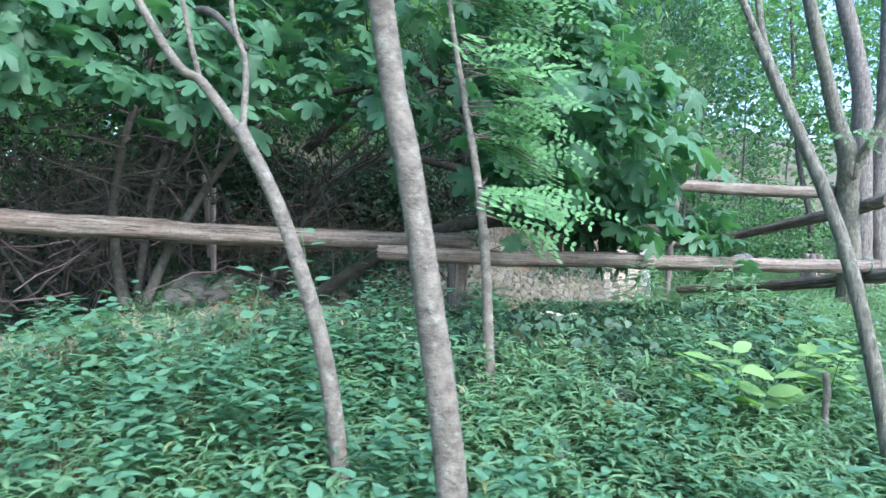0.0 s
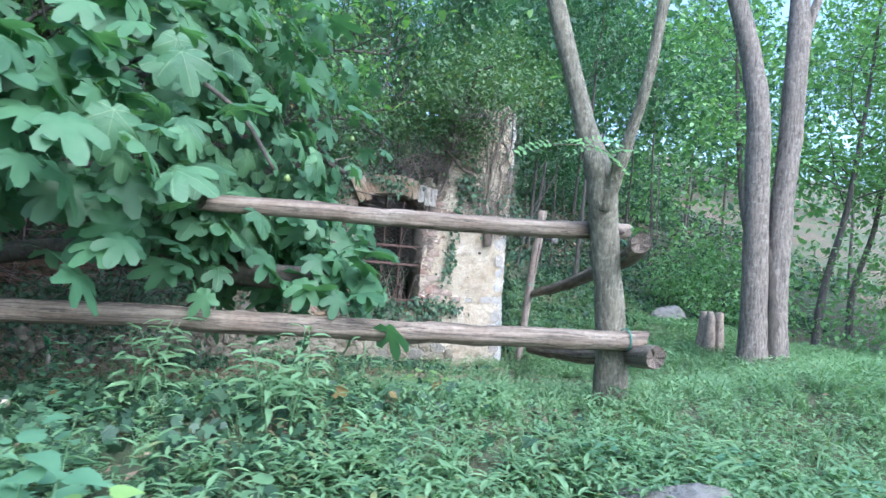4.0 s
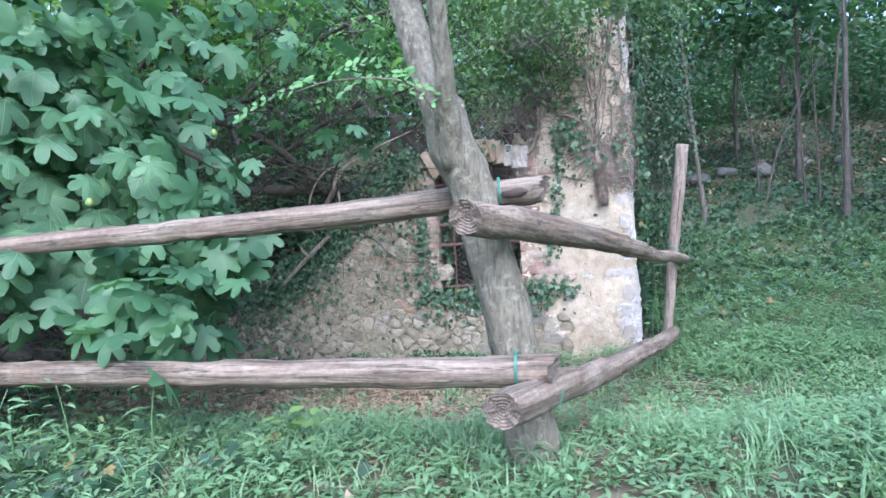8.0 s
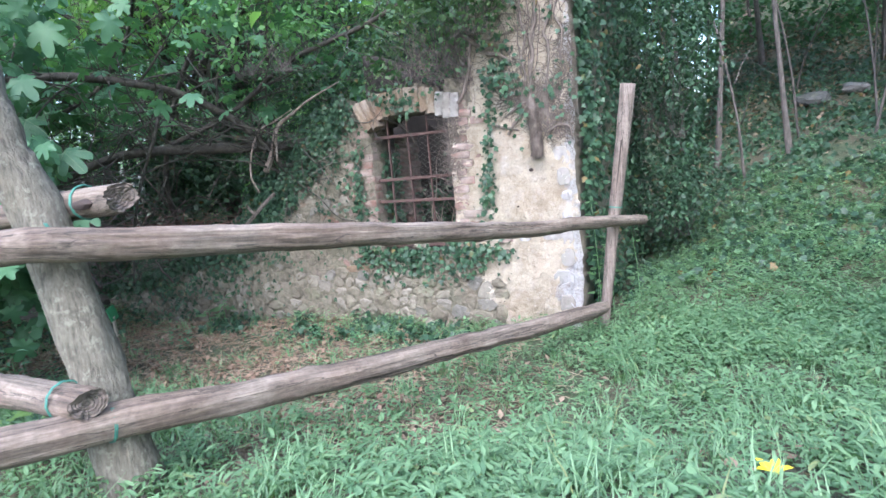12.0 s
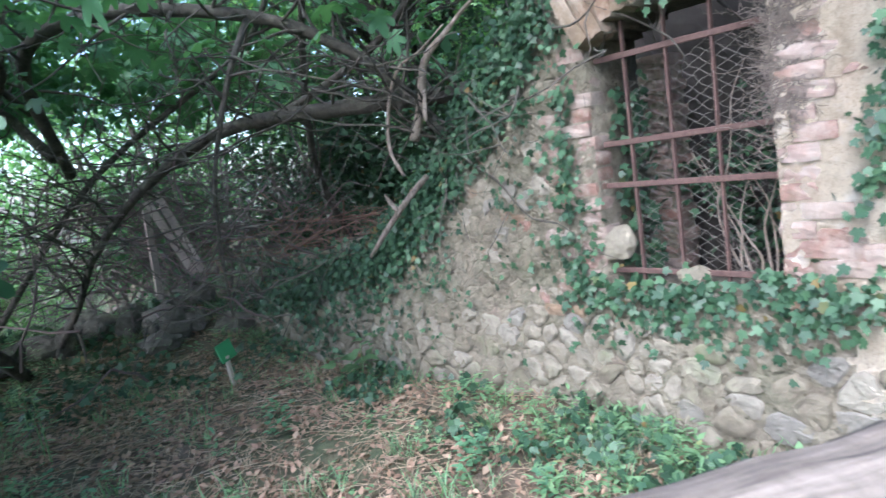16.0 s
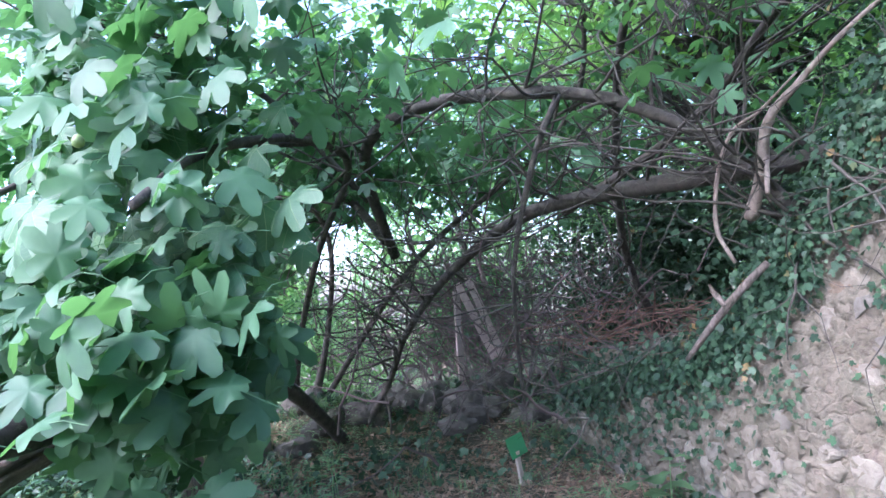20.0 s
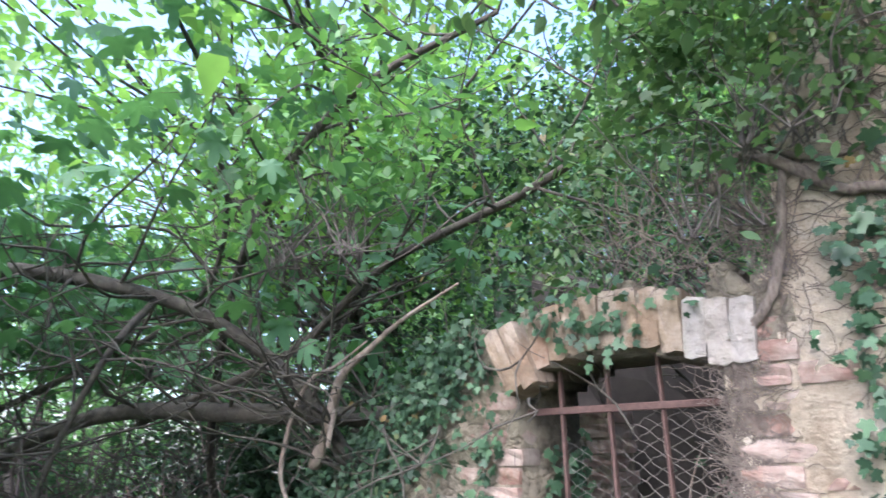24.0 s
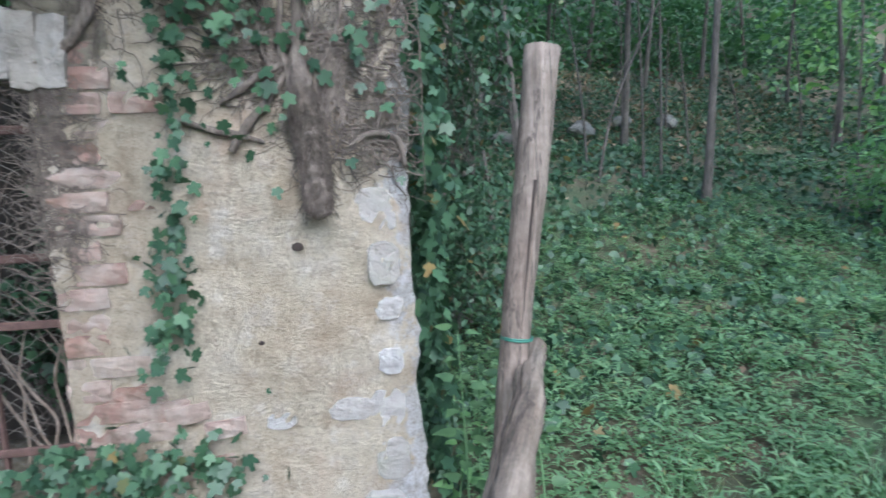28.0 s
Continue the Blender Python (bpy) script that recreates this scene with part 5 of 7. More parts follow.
for k in range(15):
    rs_ = np.random.default_rng(500 + k)
    x, y = rs_.uniform(1.2, 7.5), rs_.uniform(4.2, 9.5)
    base = (x, y, float(land(x, y)) - 0.05)
    root = thing("bare_sapling", "thin pale bare sapling on the wooded slope", "sapling", base, "bare saplings")
    hh = rs_.uniform(1.6, 3.4)
    bx, by = rs_.normal(size=2) * 0.16 * hh
    limb("trunk", [(0, 0, -0.05, 0.02), (bx * 0.2, by * 0.2, hh * 0.35, 0.017), (bx * 0.6, by * 0.5, hh * 0.7, 0.013), (bx, by, hh, 0.006)], M_bark_far, root, n=4, sides=6, rough=0.03, seed=k)
    for q in range(3):
        u = 0.3 + 0.2 * q
        limb("branch", twig_path((bx * u * u, by * u * u, hh * u), (rs_.normal(), rs_.normal(), 1.2), 0.3 * hh, 0.009, 5, 0.25, 0.0, rs_), M_bark_far, root, n=2, sides=5)


# ---- scrub hanging over the ruin ----
def scrub(name, label, centre, size, n, leaf, lsize, mat, seed, stems=14, gap=0.35, droop=0.4):
    rng = np.random.default_rng(seed)
    root = thing(name, label, "shrub", (centre[0], centre[1], centre[2] - size[2]))
    o = np.array(root.location)
    tw, pos = [], []
    for k in range(stems):
        a = rng.uniform(0, 6.28)
        st = np.array([centre[0] + size[0] * 0.3 * math.cos(a), centre[1] + size[1] * 0.3 * math.sin(a), centre[2] - size[2]])
        end = np.array(centre) + np.array(size) * rand_unit(1, rng)[0] * rng.uniform(0.5, 1.0)
        tw.append(tube(twig_path(st - o, end - st, np.linalg.norm(end - st), 0.0042, 8, 0.5, 0.0, rng), sides=5, n=2, rough=0.03, caps=False))
    obj("stem_tangle", raw_mesh("stem_tangle", *join(tw)), M_bark_far, root)
    clumps = np.array(centre) + rand_unit(max(8, n // 60), rng) * np.array(size) * rng.uniform(0.35, 1.0, (max(8, n // 60), 1))
    pos = clumps[rng.integers(0, len(clumps), n)] + rng.normal(size=(n, 3)) * np.array(size) * gap * 0.5
    obj("foliage", raw_mesh("foliage", *leaves(pos - o, lsize, leaf, droop, 0.6, out=(pos - np.array(centre)) * 0.4, rng=rng)), mat, root)
    return root


scrub("overhanging_shrub", "thick green shrub hanging over the broken wall top", (-1.45, 0.5, 2.75), (0.85, 0.6, 0.7), 1900, LEAF_OVAL, 0.05, M_bush, 1, 45)
scrub("overhanging_shrub", "leafy climber hanging from the wall top", (-1.0, 0.0, 2.75), (0.45, 0.35, 0.6), 950, LEAF_IVY, 0.05, M_bush, 2, 22)
scrub("overhanging_shrub", "leafy climber on top of the corner wall", (-0.15, 0.3, 3.4), (0.9, 0.65, 0.7), 4600, LEAF_OVAL, 0.05, M_bush, 12)
hang = scrub("hanging_branch", "leafy branch hanging out over the path before the ruin", (-0.85, -0.85, 3.0), (0.75, 0.5, 0.42), 1500, LEAF_OVAL, 0.055, M_bush, 42, 24)
HO = np.array(hang.location)
limb("limb", [(*(np.array(p[:3]) - HO), p[3]) for p in ((-0.6, 0.25, 2.95, 0.03), (-0.7, -0.2, 3.1, 0.025), (-0.85, -0.7, 3.12, 0.018), (-0.95, -1.3, 3.0, 0.008))], M_bark_far, hang, n=4, sides=8)
scrub("overhanging_shrub", "olive green climber hanging before the wall top", (-0.75, -0.15, 2.85), (0.4, 0.22, 0.5), 1300, LEAF_OVAL, 0.045, M_bush, 41, 30)
scrub("overhanging_shrub", "pale green leafy shoots over the broken wall edge", (-2.5, -0.5, 2.75), (0.85, 0.5, 0.5), 950, LEAF_OVAL, 0.065, M_robinia, 43, 60)
# This back shrub wears dark M_ivy green in place of deep shade.
scrub("overhanging_shrub", "shrub behind the ruin, leaves darkened to stand in for shade", (-2.6, 1.6, 3.3), (1.3, 0.9, 0.9), 2600, LEAF_OVAL, 0.08, M_ivy, 3)
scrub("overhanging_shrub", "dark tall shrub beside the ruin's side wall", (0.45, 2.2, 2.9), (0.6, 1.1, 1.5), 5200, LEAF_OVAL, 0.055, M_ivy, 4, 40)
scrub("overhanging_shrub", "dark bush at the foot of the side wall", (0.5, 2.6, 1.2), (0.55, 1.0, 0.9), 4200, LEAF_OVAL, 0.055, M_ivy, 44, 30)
# From here to the low wall, M_ivy darkens the shrubs to paint shade.
scrub("overhanging_shrub", "shrub in the back of the ruin, leaves darkened to stand in for shade", (-5.5, 3.4, 2.3), (2.2, 0.9, 1.8), 5200, LEAF_OVAL, 0.09, M_ivy, 5)
scrub("overhanging_shrub", "shrub in the back of the ruin, leaves darkened to stand in for shade", (-2.2, 3.4, 2.8), (1.6, 0.8, 1.4), 3400, LEAF_OVAL, 0.09, M_ivy, 6)
scrub("overhanging_shrub", "dense shrub under the fig tree, leaves darkened to stand in for shade", (-7.6, 2.2, 1.5), (1.5, 1.0, 1.7), 5200, LEAF_OVAL, 0.09, M_ivy, 9)
scrub("overhanging_shrub", "dense shrub beyond the fig tree, leaves darkened to stand in for shade", (-10.0, 2.4, 1.2), (1.5, 1.1, 1.9), 4600, LEAF_OVAL, 0.1, M_ivy, 10)
scrub("overhanging_shrub", "ivy-grown bush behind the low wall, dark to stand in for shade", (-3.9, 1.5, 1.2), (1.0, 0.5, 0.75), 3400, LEAF_IVY, 0.08, M_ivy, 31)
scrub("overhanging_shrub", "ivy-grown bush behind the low wall, dark to stand in for shade", (-5.7, 1.6, 1.5), (0.9, 0.6, 0.9), 3200, LEAF_IVY, 0.08, M_ivy, 32)
scrub("overhanging_shrub", "dark ivy-grown bush behind the bramble thicket", (-9.3, 0.3, 1.0), (1.2, 0.9, 1.2), 3600, LEAF_OVAL, 0.09, M_wood_leaf, 33)
scrub("thicket", "light green thicket below the fig tree", (-11.5, -2.2, 0.4), (1.5, 1.5, 1.3), 4200, LEAF_OVAL, 0.1, M_light_leaf, 34)
scrub("thicket", "light green thicket below the fig tree", (-13.0, -5.5, 0.2), (1.8, 1.8, 1.6), 4200, LEAF_OVAL, 0.11, M_light_leaf, 35)
scrub("thicket", "dark ivy hummock beside the path", (-8.6, -3.9, 0.15), (0.7, 0.6, 0.35), 2200, LEAF_IVY, 0.08, M_ivy, 36)
scrub("thicket", "light green thicket at the edge of the clearing", (5.2, 1.6, 1.0), (1.2, 1.2, 1.4), 3600, LEAF_OVAL, 0.08, M_light_leaf, 7)
scrub("thicket", "light green thicket at the edge of the clearing", (6.0, -1.0, 0.9), (1.2, 1.4, 1.5), 3400, LEAF_OVAL, 0.08, M_light_leaf, 8)
scrub("thicket", "green thicket beyond the stump", (5.6, 3.2, 1.0), (1.2, 1.0, 1.0), 3000, LEAF_OVAL, 0.08, M_light_leaf, 11)


def far_woods(name, label, n, fn, size, mat):
    p = fn(n)
    tagged(obj(name, raw_mesh(name, *leaves(p, size, LEAF_SIMPLE, 0.3, 0.5)), mat), label, "woods", kind="stuff")


def behind(n, x0, x1):
    x = RNG.uniform(x0, x1, n)
    y = 7.0 + RNG.uniform(0, 3.0, n) + 0.8 * np.sin(x)
    z = land(x, y) + RNG.uniform(0.2, 7.5, n) * (0.75 + 0.25 * np.sin(1.7 * x) * np.cos(0.9 * y))
    z = np.where((x > 0.6) & (z < land(x, y) + 2.4), z + 3.0, z)
    return np.stack([x, y, z], 1)


def hillside(n):
    x, y = RNG.uniform(-30, 30, n), RNG.uniform(17, 30, n)
    return np.stack([x, y, land(x, y) + RNG.uniform(0, 11, n)], 1)


def right_side(n):
    y = RNG.uniform(-6, 12, n)
    x = 8.5 + RNG.uniform(0, 3.5, n)
    return np.stack([x, y, land(x, y) + RNG.uniform(0.0, 7.0, n)], 1)


# Sunlit and shaded stretches of wood differ by leaf colour, M_light_leaf against M_wood_leaf.
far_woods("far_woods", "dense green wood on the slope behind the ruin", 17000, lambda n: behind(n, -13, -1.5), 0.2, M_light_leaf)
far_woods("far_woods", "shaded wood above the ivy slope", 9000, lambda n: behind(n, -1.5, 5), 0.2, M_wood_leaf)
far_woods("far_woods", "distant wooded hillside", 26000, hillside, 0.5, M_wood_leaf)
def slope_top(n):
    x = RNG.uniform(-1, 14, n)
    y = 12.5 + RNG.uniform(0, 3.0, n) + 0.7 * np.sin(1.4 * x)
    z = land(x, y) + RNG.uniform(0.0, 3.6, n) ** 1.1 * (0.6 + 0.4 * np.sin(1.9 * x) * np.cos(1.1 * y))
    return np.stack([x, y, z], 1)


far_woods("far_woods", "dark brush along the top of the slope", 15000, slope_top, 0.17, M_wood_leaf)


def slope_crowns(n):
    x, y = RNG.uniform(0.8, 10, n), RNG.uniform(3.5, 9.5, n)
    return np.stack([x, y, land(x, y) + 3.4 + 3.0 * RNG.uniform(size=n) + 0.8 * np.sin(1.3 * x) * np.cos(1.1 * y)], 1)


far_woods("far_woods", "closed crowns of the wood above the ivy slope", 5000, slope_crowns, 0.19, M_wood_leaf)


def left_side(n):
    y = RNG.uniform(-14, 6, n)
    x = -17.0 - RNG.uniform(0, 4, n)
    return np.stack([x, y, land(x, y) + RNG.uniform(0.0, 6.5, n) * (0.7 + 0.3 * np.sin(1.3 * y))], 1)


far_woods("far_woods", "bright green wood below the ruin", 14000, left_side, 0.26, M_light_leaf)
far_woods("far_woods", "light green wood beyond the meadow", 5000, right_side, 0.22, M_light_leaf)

# ---- ivy ----
def ivy_sheet(name, label, pts, normals, size, kind="stuff"):
    n = len(pts)
    tip = rand_unit(n) * 0.6 + np.array([0, 0, -0.6])
    v, t = spread(LEAF_IVY, pts, frames(n, tip, normals + rand_unit(n) * 0.45), size * RNG.uniform(0.5, 1.3, n))
    return tagged(obj(name, raw_mesh(name, v, t), M_ivy), label, "ivy", kind=kind)


def wall_ivy(n, dens):
    x, z = RNG.uniform(-5.2, 0.02, n), RNG.uniform(-0.3, 3.1, n)
    hole = (x > WIN[0] + 0.03) & (x < WIN[1] - 0.03) & (z > 0.62) & (z < arch_z(x))
    k = (RNG.uniform(size=n) < dens(x, z)) & (z < wall_top(x) + 0.12) & ~hole
    x, z = x[k], z[k]
    y = -wall_face(x, z) - 0.02 - np.abs(RNG.normal(size=len(x))) * 0.035
    return np.stack([x, y, z], 1), np.tile(np.array([[0, -1.0, 0.45]]), (len(x), 1))


def g2(x, z, cx, cz, sx, sz):
    return np.exp(-((x - cx) / sx) ** 2 - ((z - cz) / sz) ** 2)


def ivy_density(x, z):
    d = 0.4 * g2(x, z, -2.35, 1.55, 0.3, 0.3) + 0.28 * g2(x, z, -2.25, 0.95, 0.3, 0.4) + 1.0 * g2(x, z, -3.3, 0.75, 0.45, 0.3)
    d = d + 0.7 * g2(x, z, -1.0, 0.6, 0.36, 0.12) + 0.55 * g2(x, z, -1.55, 0.58, 0.45, 0.12) + 1.1 * g2(x, z, -4.3, 0.4, 0.8, 0.4)
    d = d + 0.2 * g2(x, z, -0.73, 1.4, 0.09, 0.4) + 0.35 * g2(x, z, -0.6, 1.95, 0.18, 0.2)
    d = d + 0.22 * g2(x, z, -1.5, 2.0, 0.35, 0.09) + 0.28 * smoothstep(2.15, 2.7, z) + 0.09 * g2(x, z, -0.25, 1.75, 0.3, 0.25)
    return d * (0.35 + 0.65 * (blotch(x * 3, z * 3, 2.1) > 0.38))


ivy_sheet("wall_ivy", "dark glossy ivy climbing the ruined wall", *wall_ivy(24000, ivy_density), 0.042)
def strand(points, n, width, size, label):
    """Ivy leaves along a climbing shoot given by (x, z) on the wall."""
    line = smooth_line([(x, 0, z, w) for x, z, w in points], 12)
    i = RNG.integers(0, len(line), n)
    wd = line[i, 3] * width
    x, z = line[i, 0] + RNG.normal(size=n) * wd, line[i, 2] + RNG.normal(size=n) * (0.02 + 0.4 * wd)
    p = np.stack([x, -wall_face(x, z) - 0.02 - np.abs(RNG.normal(size=n)) * 0.03, z], 1)
    ivy_sheet("ivy_shoot", label, p, np.tile(np.array([[0, -1.0, 0.4]]), (n, 1)), size)


strand([(-0.66, 2.1, 0.6), (-0.68, 1.75, 0.7), (-0.72, 1.4, 0.8), (-0.75, 1.15, 1.3), (-0.77, 0.95, 1.0)], 150, 0.032, 0.045, "ivy shoot hanging down the plaster")
n_c = 620
zc = 0.35 + 2.7 * RNG.uniform(size=n_c) ** 0.85
ivy_sheet("ivy_shoot", "ivy shoots hanging along the corner of the ruin", np.stack([0.035 + np.abs(RNG.normal(size=n_c)) * 0.035 + 0.02 * np.sin(5 * zc), 0.02 + RNG.uniform(0, 0.4, n_c), zc], 1), np.tile(np.array([[0.7, -0.8, 0.4]]), (n_c, 1)), 0.06)
strand([(-1.9, 0.62, 1), (-1.5, 0.62, 1), (-1.1, 0.66, 1.2), (-0.8, 0.66, 1.2), (-0.6, 0.6, 0.6)], 260, 0.055, 0.046, "ivy trailing over the window sill")
strand([(-1.85, 0.6, 1), (-1.7, 0.48, 2), (-1.45, 0.6, 1), (-1.25, 0.42, 2), (-1.0, 0.62, 1.5), (-0.85, 0.5, 2)], 300, 0.075, 0.044, "ivy hanging below the window sill")
strand([(-0.62, 2.35, 1), (-0.5, 2.2, 1), (-0.62, 2.05, 1), (-0.5, 1.95, 0.6)], 45, 0.07, 0.06, "big ivy leaves on the plaster")
strand([(-0.5, 1.7, 1.5), (-0.3, 1.95, 2.0), (-0.12, 1.75, 2.0), (-0.02, 2.0, 1.5)], 70, 0.08, 0.048, "ivy leaves among the old stems")
strand([(-1.75, 2.0, 0.6), (-1.55, 1.95, 1), (-1.45, 1.85, 0.8), (-1.3, 2.0, 0.7)], 95, 0.06, 0.045, "ivy shoot over the brick arch")
strand([(-2.08, 1.95, 0.8), (-2.25, 1.78, 1.3), (-2.5, 1.55, 1.5), (-2.75, 1.35, 1.3), (-2.95, 1.18, 1.2), (-3.1, 1.0, 1.0)], 1900, 0.1, 0.04, "thick ivy over the broken wall edge")
strand([(-2.9, 1.2, 1.0), (-3.4, 0.8, 1.3), (-4.2, 0.6, 1.5), (-5.0, 0.35, 1.3)], 2200, 0.1, 0.045, "thick ivy over the low wall stump")
strand([(-1.95, 1.6, 0.5), (-2.0, 1.2, 0.6), (-1.98, 0.8, 1.0), (-2.0, 0.55, 1.0)], 260, 0.06, 0.043, "ivy beside the window")
n_r = 260
ivy_sheet("wall_ivy", "ivy climbing the inner reveal of the window", np.stack([WIN[0] + 0.02 + np.abs(RNG.normal(size=n_r)) * 0.03, RNG.uniform(0.12, 0.45, n_r), 0.6 + 1.0 * RNG.uniform(size=n_r) ** 1.4], 1), np.tile(np.array([[1.0, -0.5, 0.3]]), (n_r, 1)), 0.05)
n_s = 4200
ys, zs_ = RNG.uniform(0.0, 3.5, n_s), RNG.uniform(0.0, 3.2, n_s)
ivy_sheet("wall_ivy", "dense ivy on the side wall of the ruin", np.stack([0.05 + np.abs(RNG.normal(size=n_s)) * 0.06, ys, zs_], 1), np.tile(np.array([[1.0, -0.2, 0.4]]), (n_s, 1)), 0.055)
n_b = 3000
ivy_sheet("wall_ivy", "dark ivy over the back wall", np.stack([RNG.uniform(-5.4, -0.4, n_b), 3.8 - np.abs(RNG.normal(size=n_b)) * 0.1, RNG.uniform(-0.2, 2.3, n_b)], 1), np.tile(np.array([[0, -1.0, 0.4]]), (n_b, 1)), 0.08)


def ground_ivy(n, box, keep, size, label):
    p = land_points(n, *box, keep)
    p[:, 2] += RNG.uniform(0.02, 0.12, len(p))
    nn = rand_unit(len(p)) * 0.35 + np.array([0, -0.25, 0.8])
    ivy_sheet("ground_ivy", label, p, nn, size)


def bank_zone(x, y):
    return np.exp(-((x + 4.3) / 1.8) ** 2 - ((y + 4.0) / 0.75) ** 2) * (0.5 + 0.5 * (blotch(x, y, 2.0) > 0.3))


ground_ivy(23000, (-8.5, -1.5, -5.6, -2.4), bank_zone, 0.065, "dark ivy covering the bank below the fence")
ground_ivy(42000, (0.2, 9.0, 0.3, 14.0), lambda x, y: 0.9 * smoothstep(-0.2, 1.4, y - 0.25 * x) * (0.3 + 0.7 * (blotch(x, y, 1.3, 1) > 0.3)) * (1 - 0.3 * smoothstep(10.0, 14.0, y)), 0.08, "dark ivy and undergrowth on the slope")
ground_ivy(15000, (4.0, 17.0, 6.0, 22.0), lambda x, y: 0.9 * ((x > 9.0) | (y > 13.5)), 0.15, "dark undergrowth along the top of the slope")
ground_ivy(6500, (-8.0, -4.2, -2.8, 1.6), lambda x, y: 0.8 * (blotch(x, y, 1.5, 2) > 0.25) * smoothstep(-4.2, -5.2, x), 0.07, "ivy over fallen stones under the fig tree")
ground_ivy(2500, (-3.6, -0.4, -0.75, -0.1), lambda x, y: 0.6 * (blotch(x, y, 3) > 0.45), 0.055, "low ivy along the foot of the wall")
ground_ivy(9000, (-9.5, 0.3, 0.6, 6.5), lambda x, y: 0.85 + 0 * x, 0.085, "ivy and weeds inside the ruin")


# ---- grass, herbs, litter ----
def sprig(seed, n_leaf, h, leaf, size):
    rng = np.random.default_rng(seed)
    out = []
    for s in range(3):
        a0 = rng.uniform(0, 6.28)
        leanv = np.array([math.cos(a0), math.sin(a0), 0]) * rng.uniform(0.1, 0.5) * h
        k = np.linspace(0.15, 1.0, n_leaf)
        pos = np.stack([leanv[0] * k ** 1.5, leanv[1] * k ** 1.5, h * k * rng.uniform(0.8, 1.1)], 1) + np.array([rng.normal() * 0.03, rng.normal() * 0.03, 0])
        ang = a0 + np.arange(n_leaf) * 2.4
        tip = np.stack([np.cos(ang), np.sin(ang), rng.uniform(0.0, 0.7, n_leaf)], 1)
        nor = np.stack([-0.3 * np.cos(ang), -0.3 * np.sin(ang), np.ones(n_leaf)], 1)
        out.append(spread(leaf, pos, frames(n_leaf, tip, nor), size * rng.uniform(0.6, 1.15, n_leaf)))
    return join(out)


def plant_out(name, label, protos, p, scale, material, category, seed=1):
    """Copies of small plants joined into one sheet of growth."""
    rng = np.random.default_rng(seed)
    which = rng.integers(0, len(protos), len(p))
    out = []
    for k, proto in enumerate(protos):
        q = p[which == k]
        if not len(q):
            continue
        a = rng.uniform(0, 6.28, len(q))
        c, s, o = np.cos(a), np.sin(a), np.zeros(len(q))
        turn = np.stack([np.stack([c, -s, o], 1), np.stack([s, c, o], 1), np.stack([o, o, o + 1], 1)], 1)
        out.append(spread(proto, q, turn, scale * rng.uniform(0.6, 1.25, len(q))))
    v, t = join(out)
    return tagged(obj(name, raw_mesh(name, v, t), material), label, category, kind="stuff")


HERB = [sprig(i, 6, 0.11, LEAF_LANCE, 0.056) for i in range(4)] + [sprig(40 + i, 6, 0.09, LEAF_SPADE, 0.032) for i in range(3)]
NETTLE = [sprig(20 + i, 9, 0.28, LEAF_SPADE, 0.058) for i in range(4)]
TUFT = []
for i in range(4):
    r_ = np.random.default_rng(60 + i)
    n_ = 20
    a = r_.uniform(0, 6.28, n_)
    tipv = np.stack([np.cos(a) * 0.6, np.sin(a) * 0.6, np.ones(n_)], 1)
    norv = np.stack([-np.cos(a), -np.sin(a), np.full(n_, 0.6)], 1)
    TUFT.append(spread(BLADE, r_.normal(size=(n_, 3)) * np.array([0.03, 0.03, 0]), frames(n_, tipv, norv), r_.uniform(0.06, 0.19, n_)))


def meadow(x, y):
    """Where the green herb layer grows: the meadow and the foot of the bank, thin on the bare patch before the ruin."""
    bare = 0.9 * np.exp(-((x + 0.9) / 1.7) ** 2 - ((y + 1.6) / 1.25) ** 2) + np.exp(-((x + 4.1) / 2.0) ** 2 - ((y + 1.25) / 1.4) ** 2) * 1.7
    gap = 1 - np.exp(-(((x - 1.15) / 0.2) ** 2 + ((y + 2.9) / 0.2) ** 2) ** 2)
    return gap * np.clip(1.0 - 0.85 * bare, 0.03, 1) * np.clip(1.0 - 0.9 * bank_zone(x, y), 0.05, 1)


def around(x, y):
    """Falls off unevenly away from the path."""
    e = 0.8 * np.sin(1.7 * x) + 0.6 * np.sin(2.3 * y + 1)
    return smoothstep(-12.5, -8.5, x + e) * smoothstep(7.5, 4.0, x + e) * smoothstep(-11.5, -7.2, y + e)


in_front = land_points(50000, -12.0, 7.5, -11.0, -0.1, lambda x, y: around(x, y) * meadow(x, y) * (0.7 + 0.3 * blotch(x, y, 1.2)))
plant_out("meadow_herbs", "lush green low herbs and grass", HERB, in_front, 1.0, M_herb, "herbs", 1)
LONG = [sprig(80 + i, 9, 0.17, LEAF_LANCE, 0.075) for i in range(5)]
plant_out("meadow_herbs", "dense long-leaved herbs beside the path", LONG, land_points(3600, -8.5, -0.5, -6.6, -4.3, lambda x, y: 0.95 * (0.4 + 0.6 * (blotch(x, y, 1.4, 2) > 0.35)) * (1 - 0.8 * bank_zone(x, y))), 1.0, M_herb, "herbs", 11)
plant_out("meadow_herbs", "green herbs beyond the meadow", HERB, land_points(14000, -20, 18, -20, 10, lambda x, y: 0.5 * ((x > 3.5) | (x < -8) | (y < -6.4) | ((x > 0.6) & (y > -0.3)))), 1.5, M_herb, "herbs", 2)
plant_out("meadow_herbs", "dense green herbs on the foot of the slope", HERB, land_points(5500, 0.25, 4.5, -1.2, 4.5, lambda x, y: 0.95 * smoothstep(5.5, 1.5, y)), 1.0, M_herb, "herbs", 7)
